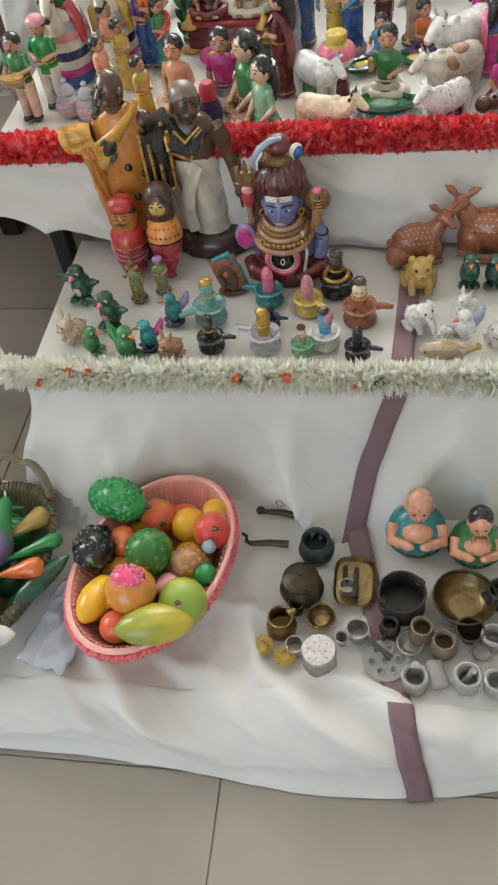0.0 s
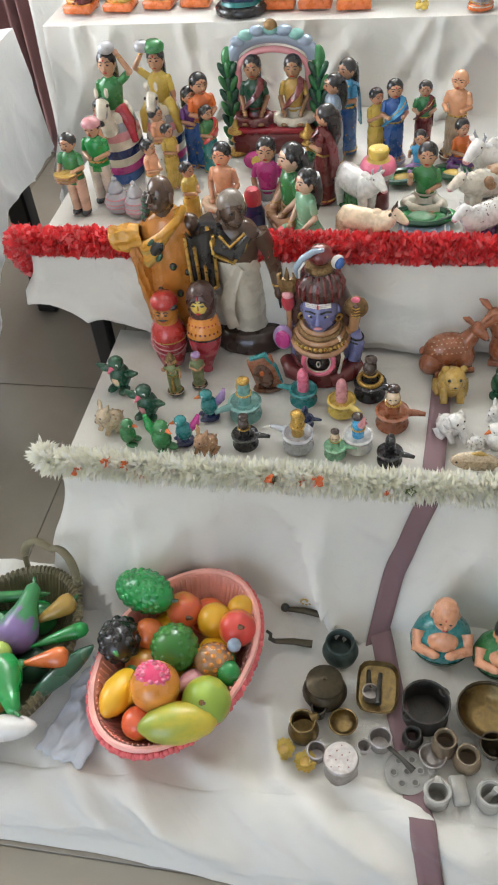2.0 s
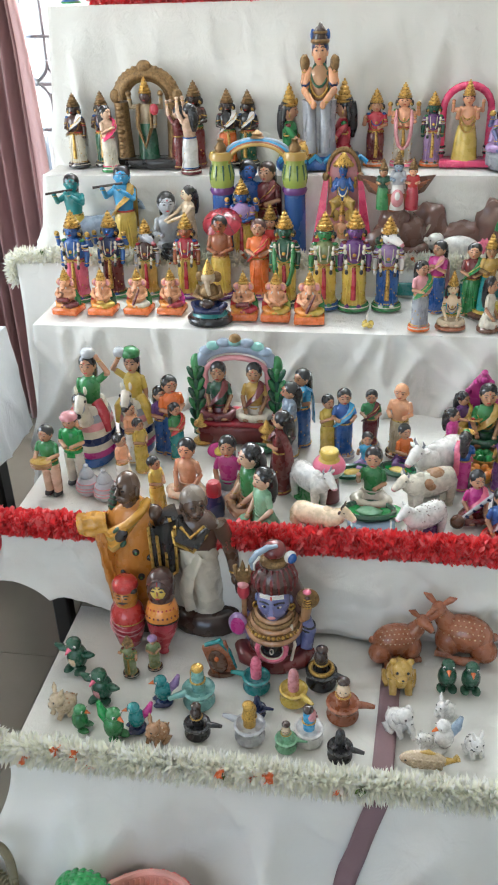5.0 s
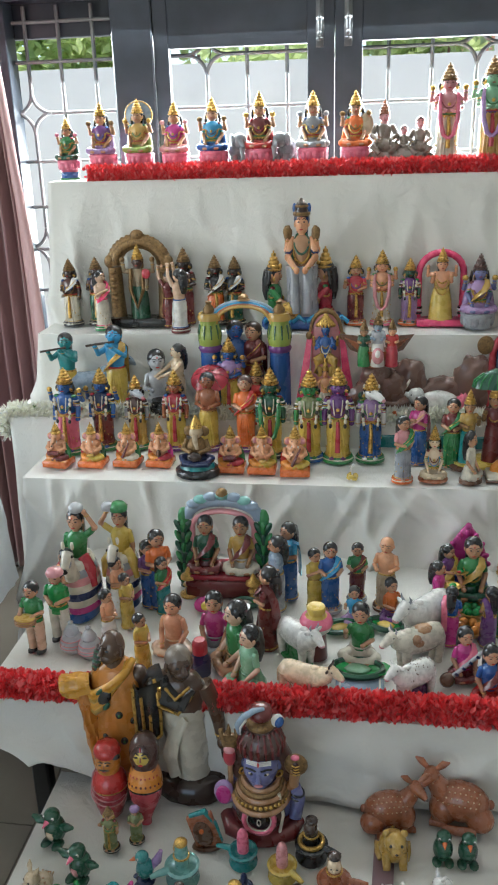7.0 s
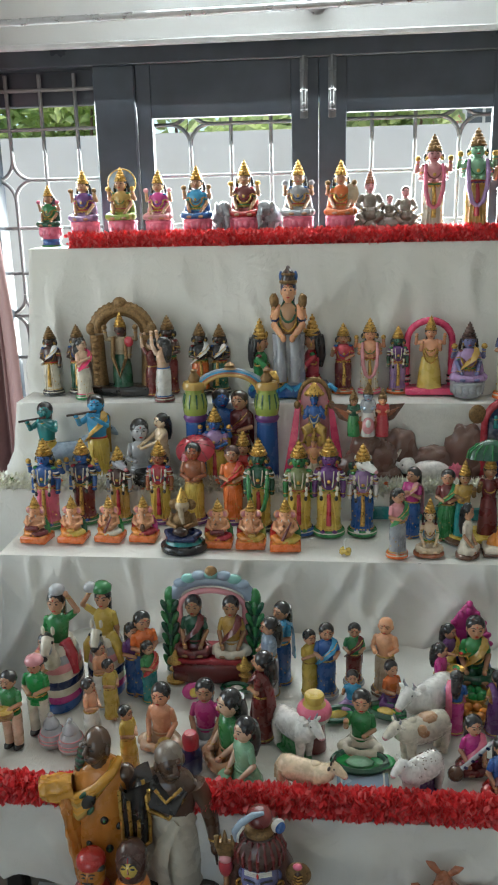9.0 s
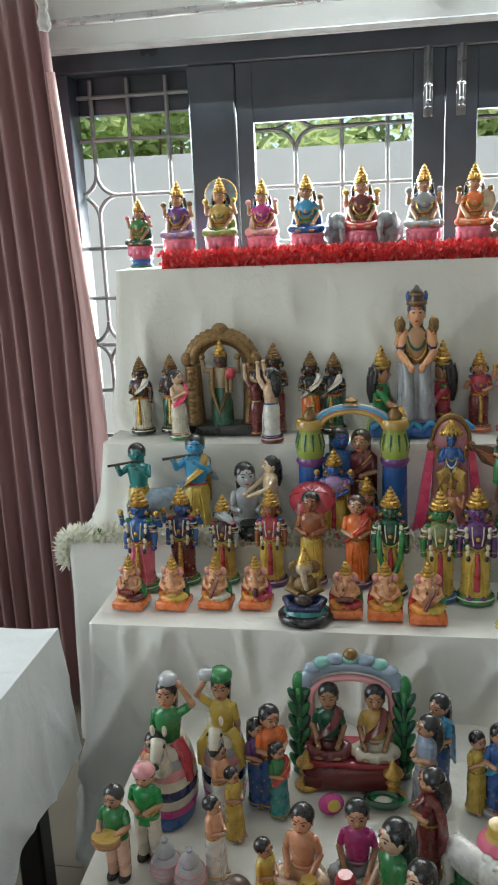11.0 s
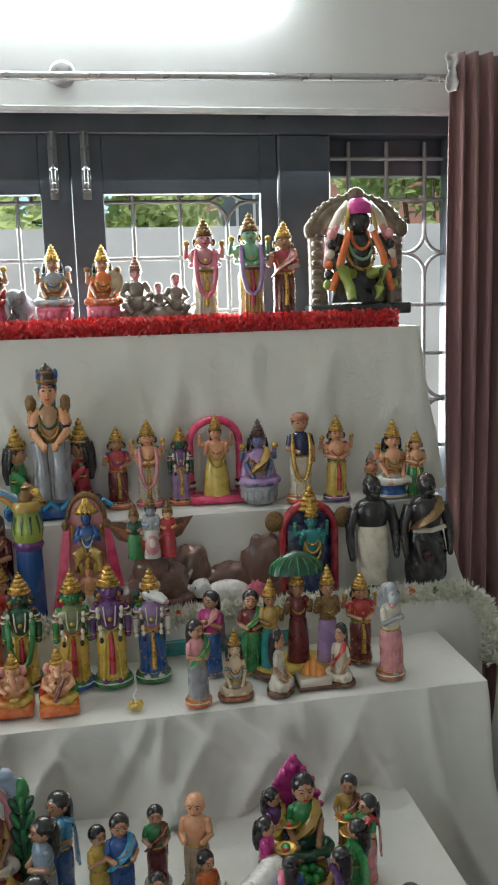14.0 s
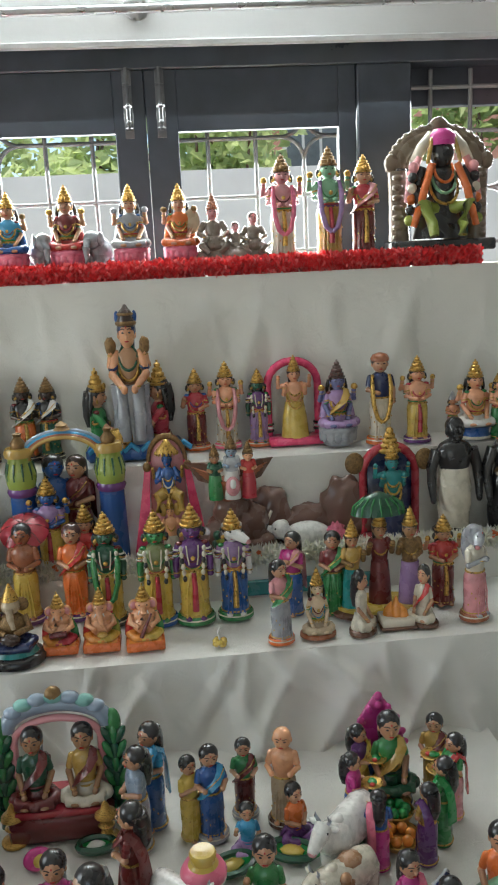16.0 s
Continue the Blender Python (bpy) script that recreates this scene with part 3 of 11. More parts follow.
def near_line(px, py, ax, ay, bx, by):
    """Signed distance from a point to a segment, and how far along it lies."""
    dx, dy = bx - ax, by - ay
    l = math.hypot(dx, dy)
    f = max(0, min(1, ((px - ax) * dx + (py - ay) * dy) / (l * l)))
    return ((px - ax) * dy - (py - ay) * dx) / l if 0 < f < 1 else 9.0, f


def plan_crease(x, y):
    w = 0.0
    for i, (ax, ay, bx, by) in enumerate(CREASES):
        d, f = near_line(x, y, ax, ay, bx, by)
        if abs(d) < 0.06:
            g = math.sin(math.pi * f) ** 0.6
            w += (0.020 + 0.005 * (i % 3)) * g * (math.exp(-(d / 0.019) ** 2) - 0.6 * math.exp(-((d - 0.036) / 0.023) ** 2))
    return w


def fan_crease(x, drop):
    w = 0.0
    for i, (xa, xb, dd) in enumerate(FANS):
        d, f = near_line(x, drop, xa, 0.0, xb, dd)
        if abs(d) < 0.08:
            g = (1 - f) ** 0.35 * min(1, f * 8)
            w += (0.012 + 0.004 * (i % 2)) * g * (math.exp(-(d / (0.008 + 0.012 * f)) ** 2) - 0.5 * math.exp(-((d - 0.03) / 0.02) ** 2))
    return w


LEAN_OF = {0: 2.2, 1: 0.5, 2: 0.4, 3: 1.3, 4: 0.2, 5: 0.25, 6: 0.35, "side": 0.5, "tray": 0.6}


def skirt_point(t, s, v, flare, amp, seed):
    """Point of a cloth's hanging skirt: s along left side, front and right side, v from the edge down."""
    x0, x1, y0, y1, z, zb = TIERS[t]
    a, b = y1 - y0, x1 - x0
    lean = LEAN_OF[t]
    if s < a:
        p, n = Vector((x0, y1 - s, 0)), Vector((-1, 0, 0))
        near = a - s
    elif s < a + b:
        p, n = Vector((x0 + s - a, y0, 0)), Vector((0, -1, 0))
        near = min(s - a, a + b - s)
    else:
        p, n = Vector((x1, y0 + s - a - b, 0)), Vector((1, 0, 0))
        near = s - a - b
    if near < 0.06:
        corner = Vector((-1, -1, 0)).normalized() if s < a + b / 2 else Vector((1, -1, 0)).normalized()
        n = n.lerp(corner, 0.5 * (1 - near / 0.06)).normalized()
    k = 0 if s < a else (1 if s < a + b else 2)
    amp *= 1 if k == 1 else 0.45
    f = 0.55 * noise.noise((s * 4.3, 0.35 * v, seed)) + 0.32 * noise.noise((s * 10.0 + 2.0 * v, 0.8 * v, seed + 3)) + 0.12 * noise.noise((s * 25.0, 1.5 * v, seed + 7))
    cross = 0.35 * noise.noise((s * 3.0 - v * 2.6, v * 2.2, seed + 11))
    ridge = (1 - abs(noise.noise((s * 3.1 + v * lean, v * 0.6, seed + 31)))) ** 7 + 0.6 * (1 - abs(noise.noise((s * 7.3 - v * lean * 1.4, v * 1.1, seed + 41)))) ** 9
    cross += 1.15 * ridge - 0.4
    out = flare[k] * v ** 1.25 + amp * (f * min(1, v * 1.6) ** 0.8 + cross * min(1, v * {1: 1.6, 3: 3.2}.get(t, 1.2))) * ((1 - 0.75 * v ** 3) if t == 0 else 1)
    if t == 3 and k == 1:
        out += fan_crease(p.x, v * (z - zb))
    if t == 0 and k == 1:
        fold = plan_crease(p.x, y0 - 0.13 * v) * (1 - v * v)
        out += 0.8 * fold * min(1, v * 5)
        p = p + Vector((0, 0, max(-0.009, 0.9 * fold)))
    if t == 0:
        out += 0.03 * math.sin(math.pi * min(1, v * 1.15)) * (1 if k == 1 else 0.4)
        if k == 1:
            out += v * (0.032 * math.exp(-((p.x + 0.06) / 0.24) ** 2) - 0.035 * max(0, min(1, (p.x - 0.15) / 0.3)))
        v = v ** 1.6
    return p + n * out + Vector((0, 0, z + (zb - z) * v - (0.004 if v == 0 else 0)))


def tablecloth(t, name, label, mat, flare=(0.05, 0.03, 0.05), amp=0.02, seed=1, rows=26, hem=0.0, step=0.014):
    x0, x1, y0, y1, z, zb = TIERS[t]
    k = Clay()
    cell = 0.008 if t == 0 else 0.02
    nx, ny = int((x1 - x0) / cell) + 2, int((y1 - y0) / cell) + 2
    vs = []
    for j in range(ny):
        for i in range(nx):
            x, y = x0 + (x1 - x0) * i / (nx - 1), y0 + (y1 - y0) * j / (ny - 1)
            e = min(1, min(i, nx - 1 - i, j) / (5 if t == 0 else 3))
            full_fold = min(1, min(i, nx - 1 - i) / 5)
            rg = (1 - abs(noise.noise((x * 4 + y * 3, y * 5 - x * 2, seed + 50)))) ** 8
            w = (0.010 if t in (0, 'side') else 0.0025) * rg - 0.002 + 0.0035 * noise.noise((x * 5, y * 9, seed)) + 0.0022 * noise.noise((x * 17 + y * 8, y * 13, seed + 2))
            w -= 0.001 + max(0, 0.0015 * noise.noise((x * 40, y * 30, seed)))
            if t == 0:
                w = w * e + plan_crease(x, y) * full_fold * (0.9 + 0.1 * e)
                w = max(w, -0.010)
                e = 1
            vs.append((x, y, z + w * e - 0.004))
    k.add(vs, grid_faces(nx, ny), mat)
    total = 2 * (y1 - y0) + x1 - x0
    n = int(total / step)
    o = []
    for j in range(rows):
        v = j / (rows - 1)
        for i in range(n):
            s = total * i / (n - 1)
            p = skirt_point(t, s, v, flare, amp, seed)
            if hem:
                p.z += hem * v * (noise.noise((s * 2.2, 0, seed + 20)) + 0.3)
            if t == 2:
                p.z += v * 0.10 * max(0, min(1, (-0.50 - p.x) / 0.32))
            if t == "side":
                p.z += v * (0.39 * max(0, min(1, (p.y - 1.25) / 0.45)) - 0.11)
            o.append(p)
    k.add(o, grid_faces(n, rows)[::1], mat)
    CLOTH[t] = (flare, amp, seed)
    return k.make(name, None, label, "tablecloth", angle=0)


def table_under(t, label):
    x0, x1, y0, y1, z, zb = TIERS[t]
    ob = holder("step_table", pose((x0 + x1) / 2, (y0 + y1) / 2, FLOOR_Z), label, "table")
    hx, hy, top = (x1 - x0) / 2 - 0.035, (y1 - y0) / 2 - 0.035, z - FLOOR_Z - 0.026
    block("tabletop", (-hx, -hy, max(0.01, top - 0.03)), (hx, hy, top), BLACK_WOOD, parent=ob, bevel=0.1)
    if top > 0.12:
        for sx in (-1, 1):
            for sy in (-1, 1):
                cx, cy = sx * (hx - 0.05), sy * (hy - 0.04)
                lw = 0.032 if t == "side" else 0.02
                block("leg", (cx - lw, cy - lw, 0), (cx + lw, cy + lw, top - 0.03), BLACK_WOOD, parent=ob, bevel=0.1)
    else:
        block("leg", (-hx + 0.1, -hy + 0.1, 0), (hx - 0.1, hy - 0.1, max(0.01, top - 0.03)), BLACK_WOOD, parent=ob)


for t in range(1, 7):
    table_under(t, "dark wooden step table hidden under white cloth")
table_under(0, "low wooden plank under the front white cloth")
tablecloth(0, "white_cloth", "crumpled white cotton cloth spread over the lowest step", WHITE_CLOTH, (0.12, 0.10, 0.10), 0.009, 4, rows=30, step=0.009)
tablecloth(1, "white_cloth", "white cotton cloth hanging in soft folds from the second step", WHITE_CLOTH, (-0.10, 0.085, 0.1), 0.065, 11)
tablecloth(2, "white_cloth", "white cotton cloth sagging over the third step's edge", WHITE_CLOTH, (0.02, 0.02, 0.05), 0.03, 17, hem=0.006)
tablecloth(3, "white_cloth", "white cotton cloth falling in folds from the fourth step", WHITE_CLOTH, (0.07, 0.10, 0.06), 0.06, 23, rows=70, step=0.009)
tablecloth(4, "white_cloth", "white cotton cloth over the low back step", WHITE_CLOTH, (0.02, 0.004, 0.02), 0.012, 29, rows=18)
tablecloth(5, "white_cloth", "white cotton cloth hanging from the fifth step", WHITE_CLOTH, (0.05, 0.03, 0.07), 0.040, 31)
tablecloth(6, "white_cloth", "white cotton cloth hanging from the top step", WHITE_CLOTH, (0.05, 0.05, 0.07), 0.042, 37)
TIERS["side"] = (-1.75, -1.03, 1.12, 2.06, 0.76, 0.18)
tablecloth("side", "satin_cloth", "creased silvery satin cloth over a side table", SILVER_CLOTH, (0.05, 0.05, 0.03), 0.03, 43, hem=-0.03)
table_under("side", "black wooden side table under a satin cloth")
TIERS["tray"] = (0.91, 1.5, 1.75, 2.36, 0.66, 0.18)
tablecloth("tray", "white_cloth", "white cotton cloth over a small stand", WHITE_CLOTH, (0.04, 0.04, 0.04), 0.05, 53)
table_under("tray", "small dark stand under a white cloth")

# ---- clay dolls ----
def doll_base(k, base, r=0.17, hgt=0.05):
    if base:
        k.loft([(0, 0, 0, r, r * 0.9), (0, 0, hgt * 0.6, r, r * 0.9), (0, 0, hgt, r * 0.92, r * 0.82)], base, 16)
        k.loft([(0, 0, hgt * 0.55, r * 1.01, r * 0.91), (0, 0, hgt * 0.75, r * 0.99, r * 0.89)], "ivory", 16, False)


def head_on(k, z, skin, hair, s=1.0, bun=True, crown=None, cap=None, y=0.0, beard=False, moustache=False, x=0.0, bald=False):
    k.loft([(x, y, z - 0.115 * s, 0.042 * s, 0.042 * s), (x, y, z - 0.06 * s, 0.038 * s, 0.038 * s)], skin, 10)
    k.ball((x, y, z), (0.074 * s, 0.078 * s, 0.094 * s), skin, 14, 10)
    k.ball((x, y - 0.079 * s, z - 0.012 * s), (0.013 * s, 0.016 * s, 0.020 * s), skin, 8, 6)
    for sx in (-1, 1):
        k.ball((x + sx * 0.073 * s, y + 0.005, z - 0.005 * s), (0.012 * s, 0.018 * s, 0.026 * s), skin, 8, 6)
        k.ball((x + sx * 0.029 * s, y - 0.069 * s, z + 0.013 * s), (0.013 * s, 0.007 * s, 0.006 * s), "black", 8, 6)
        k.tube([(x + sx * 0.012 * s, y - 0.077 * s, z + 0.033 * s), (x + sx * 0.032 * s, y - 0.071 * s, z + 0.040 * s), (x + sx * 0.050 * s, y - 0.056 * s, z + 0.032 * s)], 0.0035 * s, "black", 5)
    k.ball((x, y - 0.076 * s, z + 0.050 * s), (0.006 * s, 0.004 * s, 0.010 * s), "red", 6, 5)
    k.ball((x, y - 0.072 * s, z - 0.044 * s), (0.019 * s, 0.007 * s, 0.006 * s), "red", 8, 6)
    if not bald:
        k.ball((x, y + 0.020 * s, z + 0.026 * s), (0.086 * s, 0.084 * s, 0.088 * s), hair, 14, 10)
        if bun:
            k.tube([(x, y + 0.055 * s, z + 0.03 * s), (x, y + 0.080 * s, z - 0.06 * s), (x, y + 0.088 * s, z - 0.17 * s), (x, y + 0.088 * s, z - 0.26 * s)], [0.070 * s, 0.066 * s, 0.058 * s, 0.030 * s], hair, 10)
    else:
        k.ball((x, y + 0.006, z + 0.02 * s), (0.078 * s, 0.08 * s, 0.088 * s), skin, 14, 10)
    if beard:
        k.ball((x, y - 0.03 * s, z - 0.085 * s), (0.055 * s, 0.05 * s, 0.06 * s), beard, 10, 8)
    if moustache:
        k.ball((x, y - 0.076 * s, z - 0.03 * s), (0.03 * s, 0.008 * s, 0.009 * s), "black", 8, 6)
    if crown:
        a = [(0.080, 0.040), (0.088, 0.050), (0.088, 0.060), (0.070, 0.066), (0.074, 0.080), (0.074, 0.098), (0.056, 0.108), (0.061, 0.120), (0.059, 0.136), (0.042, 0.146), (0.046, 0.158), (0.042, 0.172), (0.024, 0.182), (0.030, 0.196), (0.026, 0.212), (0.010, 0.220), (0.010, 0.240)]
        k.loft([(x, y + 0.005, z + h * s, r * s, r * s) for r, h in a], crown, 14)
        k.ball((x, y - 0.075 * s, z + 0.085 * s), (0.022 * s, 0.018 * s, 0.03 * s), crown, 8, 6)
    if cap:
        k.loft([(x, y, z + 0.035 * s, 0.088 * s, 0.088 * s), (x, y, z + 0.06 * s, 0.092 * s, 0.09 * s), (x, y, z + 0.10 * s, 0.07 * s, 0.07 * s), (x, y, z + 0.12 * s, 0.02 * s, 0.02 * s)], cap, 14)


def torso(k, z0, top, skin, wide=1.0, y=0.0, x=0.0):
    """Chest from the waist z0 up over 0.30; skirted hips are separate."""
    k.loft([(x, y, z0 - 0.02, 0.090 * wide, 0.076), (x, y, z0 + 0.05, 0.089 * wide, 0.077), (x, y, z0 + 0.13, 0.100 * wide, 0.085), (x, y, z0 + 0.20, 0.112 * wide, 0.083), (x, y, z0 + 0.25, 0.102 * wide, 0.072), (x, y, z0 + 0.28, 0.060 * wide, 0.05), (x, y, z0 + 0.295, 0.036, 0.036)], top, 16)


def arm(k, sx, shoulder, elbow, hand, sleeve, skin, r=0.034, thing=None):
    s, e, h = [Vector((sx * p[0], p[1], p[2])) for p in (shoulder, elbow, hand)]
    m = s.lerp(e, 0.6)
    k.ball(s, r * 1.02, sleeve, 10, 8)
    k.tube([s, m, s.lerp(e, 0.75)], [r * 1.02, r * 1.0, r * 0.92], sleeve, 10)
    k.tube([m, e, e.lerp(h, 0.5), h], [r * 0.85, r * 0.85, r * 0.75, r * 0.6], skin, 10)
    k.ball(e, r * 0.86, skin, 8, 6)
    k.ball(h, (r * 0.8, r * 0.95, r * 0.75), skin, 8, 6)
    k.ring(e.lerp(h, 0.78), r * 0.72, r * 0.16, "gold", 10)


def finery(k, dz, low, seed):
    """Painted jewellery of a crowned doll: chains, pendant, armlets, belt ends and a sash."""
    rnd = random.Random(seed)
    c = rnd.choice((("crimson", "green"), ("green", "crimson"), ("blue", "red"), ("maroon", "leaf")))
    for i in range(3):
        k.ring((0, -0.045 - 0.012 * i, 0.715 - 0.035 * i + dz), 0.052 + 0.014 * i, 0.0065, "gold" if i != 1 else c[0], 14, 0.06 + 0.026 * i, (66, 0, 0))
    k.ball((0, -0.108, 0.645 + dz), (0.018, 0.010, 0.022), "gold", 8, 6)
    for sx in (-1, 1):
        k.ring((sx * 0.111, -0.004, 0.675 + dz), 0.036, 0.009, "gold", 12, turn=(0, sx * 18, 0))
        k.ring((sx * 0.117, -0.005, 0.645 + dz), 0.034, 0.006, c[1], 12, turn=(0, sx * 18, 0))
        k.ball((sx * 0.095, -0.01, 0.757 + dz), (0.032, 0.034, 0.020), c[0], 8, 6)
        k.ball((sx * 0.07, -0.02, 0.845 + dz), (0.012, 0.012, 0.022), "gold", 6, 5)
    k.ring((0, 0, 0.535 + dz), 0.094, 0.009, c[1], 18, 0.084)
    for i in range(7):
        a = math.pi * (1.12 + 0.76 * i / 6)
        k.ball((0.104 * math.cos(a), 0.090 * math.sin(a), 0.505 + dz), (0.010, 0.008, 0.014), "gold", 6, 5)


def hem_lines(k, low, z0, z1):
    """Thin gold border and scattered sprigs on a painted skirt."""
    for i in range(9):
        a = math.pi * (1.05 + 0.9 * i / 8)
        f = 0.25 + 0.5 * ((i * 5) % 7) / 7
        k.ball((0.110 * math.cos(a), 0.096 * math.sin(a), z0 + (z1 - z0) * f), (0.009, 0.006, 0.012), "gold", 6, 4)


POSES = {"fold": ((0.100, 0, 0.730), (0.126, -0.02, 0.60), (0.035, -0.110, 0.575)), "down": ((0.100, 0, 0.730), (0.130, 0, 0.59), (0.128, -0.03, 0.46)), "pray": ((0.100, 0, 0.730), (0.124, -0.03, 0.60), (0.012, -0.12, 0.67)),
         "bless": ((0.100, 0, 0.730), (0.148, -0.02, 0.61), (0.140, -0.10, 0.73)), "head": ((0.102, 0, 0.745), (0.21, -0.02, 0.83), (0.11, -0.02, 0.98)), "hold": ((0.100, 0, 0.730), (0.132, -0.03, 0.61), (0.080, -0.14, 0.61)), "lap": ((0.100, 0, 0.730), (0.138, 0, 0.60), (0.085, -0.13, 0.47)),
         "up": ((0.085, -0.04, 0.735), (0.075, -0.13, 0.86), (0.055, -0.15, 1.05)), "reach": ((0.100, 0, 0.725), (0.120, -0.12, 0.62), (0.050, -0.30, 0.545)), "flute_near": ((0.098, 0, 0.730), (0.110, -0.09, 0.66), (-0.06, -0.13, 0.80)), "flute_far": ((0.098, 0, 0.730), (0.170, -0.05, 0.68), (0.190, -0.12, 0.79))}


def finish(k, name, x, y, z, h, turn, label, category, group, full, wide=1.0, rnd=0.0):
    s = h / full
    return k.make(name, None, label, category, group, m=Matrix.Translation((x, y, z)) @ Matrix.Rotation(radians(turn), 4, "Z") @ Matrix.Diagonal((s * wide, s * wide, s, 1)), angle=60)


def standing(x, y, z, h, name, label, turn=0, skin="skin", top="green", low="white", hair="black", left="fold", right="fold", base=None, bun=True, crown=None, cap=None, shawl=None, trousers=False, band=None, beard=False, moustache=False, bald=False, garland=None, four=False, wide=None, group="painted clay dolls", halo=None, stripes=False, hold=None, category="clay doll", veil=None, snout=None):
    k = Clay()
    wide = wide or (1.2 if crown else (1.14 if trousers else 1.08))
    if stripes:
        left, right = ["down" if q == "fold" else q for q in (left, right)]
    doll_base(k, base, 0.152, 0.07)
    if trousers:
        for sx in (-1, 1):
            k.loft([(sx * 0.055, -0.02, 0.0, 0.05, 0.075), (sx * 0.055, -0.015, 0.03, 0.05, 0.07), (sx * 0.055, 0, 0.05, 0.04, 0.045)], "black" if not base else skin, 10)
            k.loft([(sx * 0.055, 0, 0.045, 0.05, 0.058), (sx * 0.055, 0, 0.25, 0.055, 0.065), (sx * 0.05, 0, 0.46, 0.062, 0.076)], low, 12)
        k.loft([(0, 0, 0.40, 0.112, 0.082), (0, 0, 0.50, 0.108, 0.082)], top, 16)
    else:
        b = 0.05 if base else 0.0
        rings, n = [], 16
        k.loft([(0, 0, b, 0.118, 0.105), (0, -0.004, b + 0.02, 0.120, 0.107), (0, 0, 0.18, 0.108, 0.096), (0, 0, 0.36, 0.114, 0.10), (0, 0, 0.46, 0.112, 0.096), (0, 0, 0.52, 0.092, 0.08)], low, n)
        for i in range(5):
            a = -0.07 + 0.035 * i
            k.tube([(a * 0.5, -0.083, 0.47), (a * 0.8, -0.101, 0.30), (a * 0.9, -0.094, 0.16), (a, -0.108, b + 0.02)], 0.008, low, 6)
        k.ring((0, 0, b + 0.035), 0.119, 0.008, band or "gold", 20, 0.106)
        for sx in (-1, 1):
            k.ball((sx * 0.055, -0.10, b + 0.012), (0.03, 0.045, 0.018), skin, 8, 6)
    torso(k, 0.50, top, skin)
    k.ring((0, 0, 0.515), 0.093, 0.011, band or "gold", 20, 0.081)
    if shawl:
        k.ribbon([(0.085, -0.03, 0.795), (0.085, -0.078, 0.735), (0.04, -0.098, 0.67), (-0.03, -0.10, 0.60), (-0.085, -0.075, 0.535), (-0.11, -0.02, 0.48)], [0.07, 0.085, 0.095, 0.10, 0.10, 0.08], 0.011, shawl)
        for e in (-1, 1):
            k.tube([(0.085 + 0.03 * e, -0.075, 0.755 + 0.02 * e), (0.045 + 0.022 * e, -0.109, 0.67 + 0.036 * e), (-0.03 + 0.02 * e, -0.112, 0.60 + 0.04 * e), (-0.085 + 0.012 * e, -0.086, 0.535 + 0.04 * e)], 0.0055, "gold", 5)
        k.ribbon([(0.085, -0.02, 0.795), (0.095, 0.06, 0.74), (0.085, 0.10, 0.60), (0.08, 0.11, 0.44), (0.08, 0.115, 0.30)], [0.07, 0.09, 0.10, 0.11, 0.11], 0.011, shawl)
    if crown or garland:
        k.ring((0, -0.028, 0.70), 0.07, 0.010, "gold", 14, 0.085, (62, 0, 0))
    if garland:
        for sx in (-1, 1):
            pts = [(sx * 0.085, -0.06, 0.77), (sx * 0.095, -0.105, 0.64), (sx * 0.085, -0.125, 0.45), (sx * 0.05, -0.135, 0.30), (0, -0.14, 0.25)]
            k.tube(pts, [0.018, 0.024, 0.024, 0.024, 0.022], garland, 8)
    for sx, p in ((1, left), (-1, right)):
        s, e, hd = POSES[p]
        arm(k, sx, s, e, hd, top, skin)
        if stripes:
            for f, c in ((0.2, "white"), (0.4, "black"), (0.6, "white")):
                q = Vector((sx * (s[0] + (e[0] - s[0]) * f), s[1] + (e[1] - s[1]) * f, s[2] + (e[2] - s[2]) * f))
                k.ring(q, 0.036, 0.009, c, 10)
            for i in range(6):
                k.ball((sx * (0.088 - 0.004 * i), -0.088 - 0.004 * i, 0.73 - 0.055 * i), (0.017, 0.014, 0.030), ("ivory", "ivory", "black")[i % 3], 8, 6)
            k.tube([(sx * 0.045, -0.088, 0.76), (sx * 0.04, -0.104, 0.66), (sx * 0.03, -0.100, 0.58)], 0.006, "ivory", 6)
    if four:
        for sx in (-1, 1):
            arm(k, sx, (0.095, 0.03, 0.72), (0.175, 0.03, 0.69), (0.165, -0.01, 0.795), top, skin, 0.030)
            k.ball((sx * 0.165, -0.02, 0.835), (0.030, 0.02, 0.036), "gold", 10, 8)
    if crown:
        finery(k, 0.0, low, int(h * 9999))
        k.tube([(0.0, -0.09, 0.50), (0.004, -0.112, 0.36), (0.0, -0.112, 0.14)], [0.018, 0.022, 0.026], "gold" if low not in ("yellow", "mustard") else "crimson", 8)
    if not trousers:
        hem_lines(k, low, 0.08, 0.44)
    z1 = 0.878
    head_on(k, z1, skin, hair, 1.0 if crown else 1.06, bun, crown, cap, beard=beard, moustache=moustache, bald=bald)
    if snout:
        k.tube([(0, -0.02, z1 + 0.01), (snout[0] * 0.05, -0.085, z1 - 0.01), (snout[0] * 0.115, -0.12, z1 - 0.055)], [0.070, 0.052, 0.034], snout[1], 12)
        k.ball((snout[0] * 0.12, -0.125, z1 - 0.06), (0.026, 0.026, 0.024), "rose", 8, 6)
        for sx in (-1, 1):
            k.ball((snout[0] * 0.03 + sx * 0.045, -0.085, z1 + 0.035), (0.010, 0.008, 0.010), "black", 6, 5)
            k.ball((sx * 0.07, 0.0, z1 + 0.07), (0.018, 0.014, 0.034), snout[1], 8, 6)
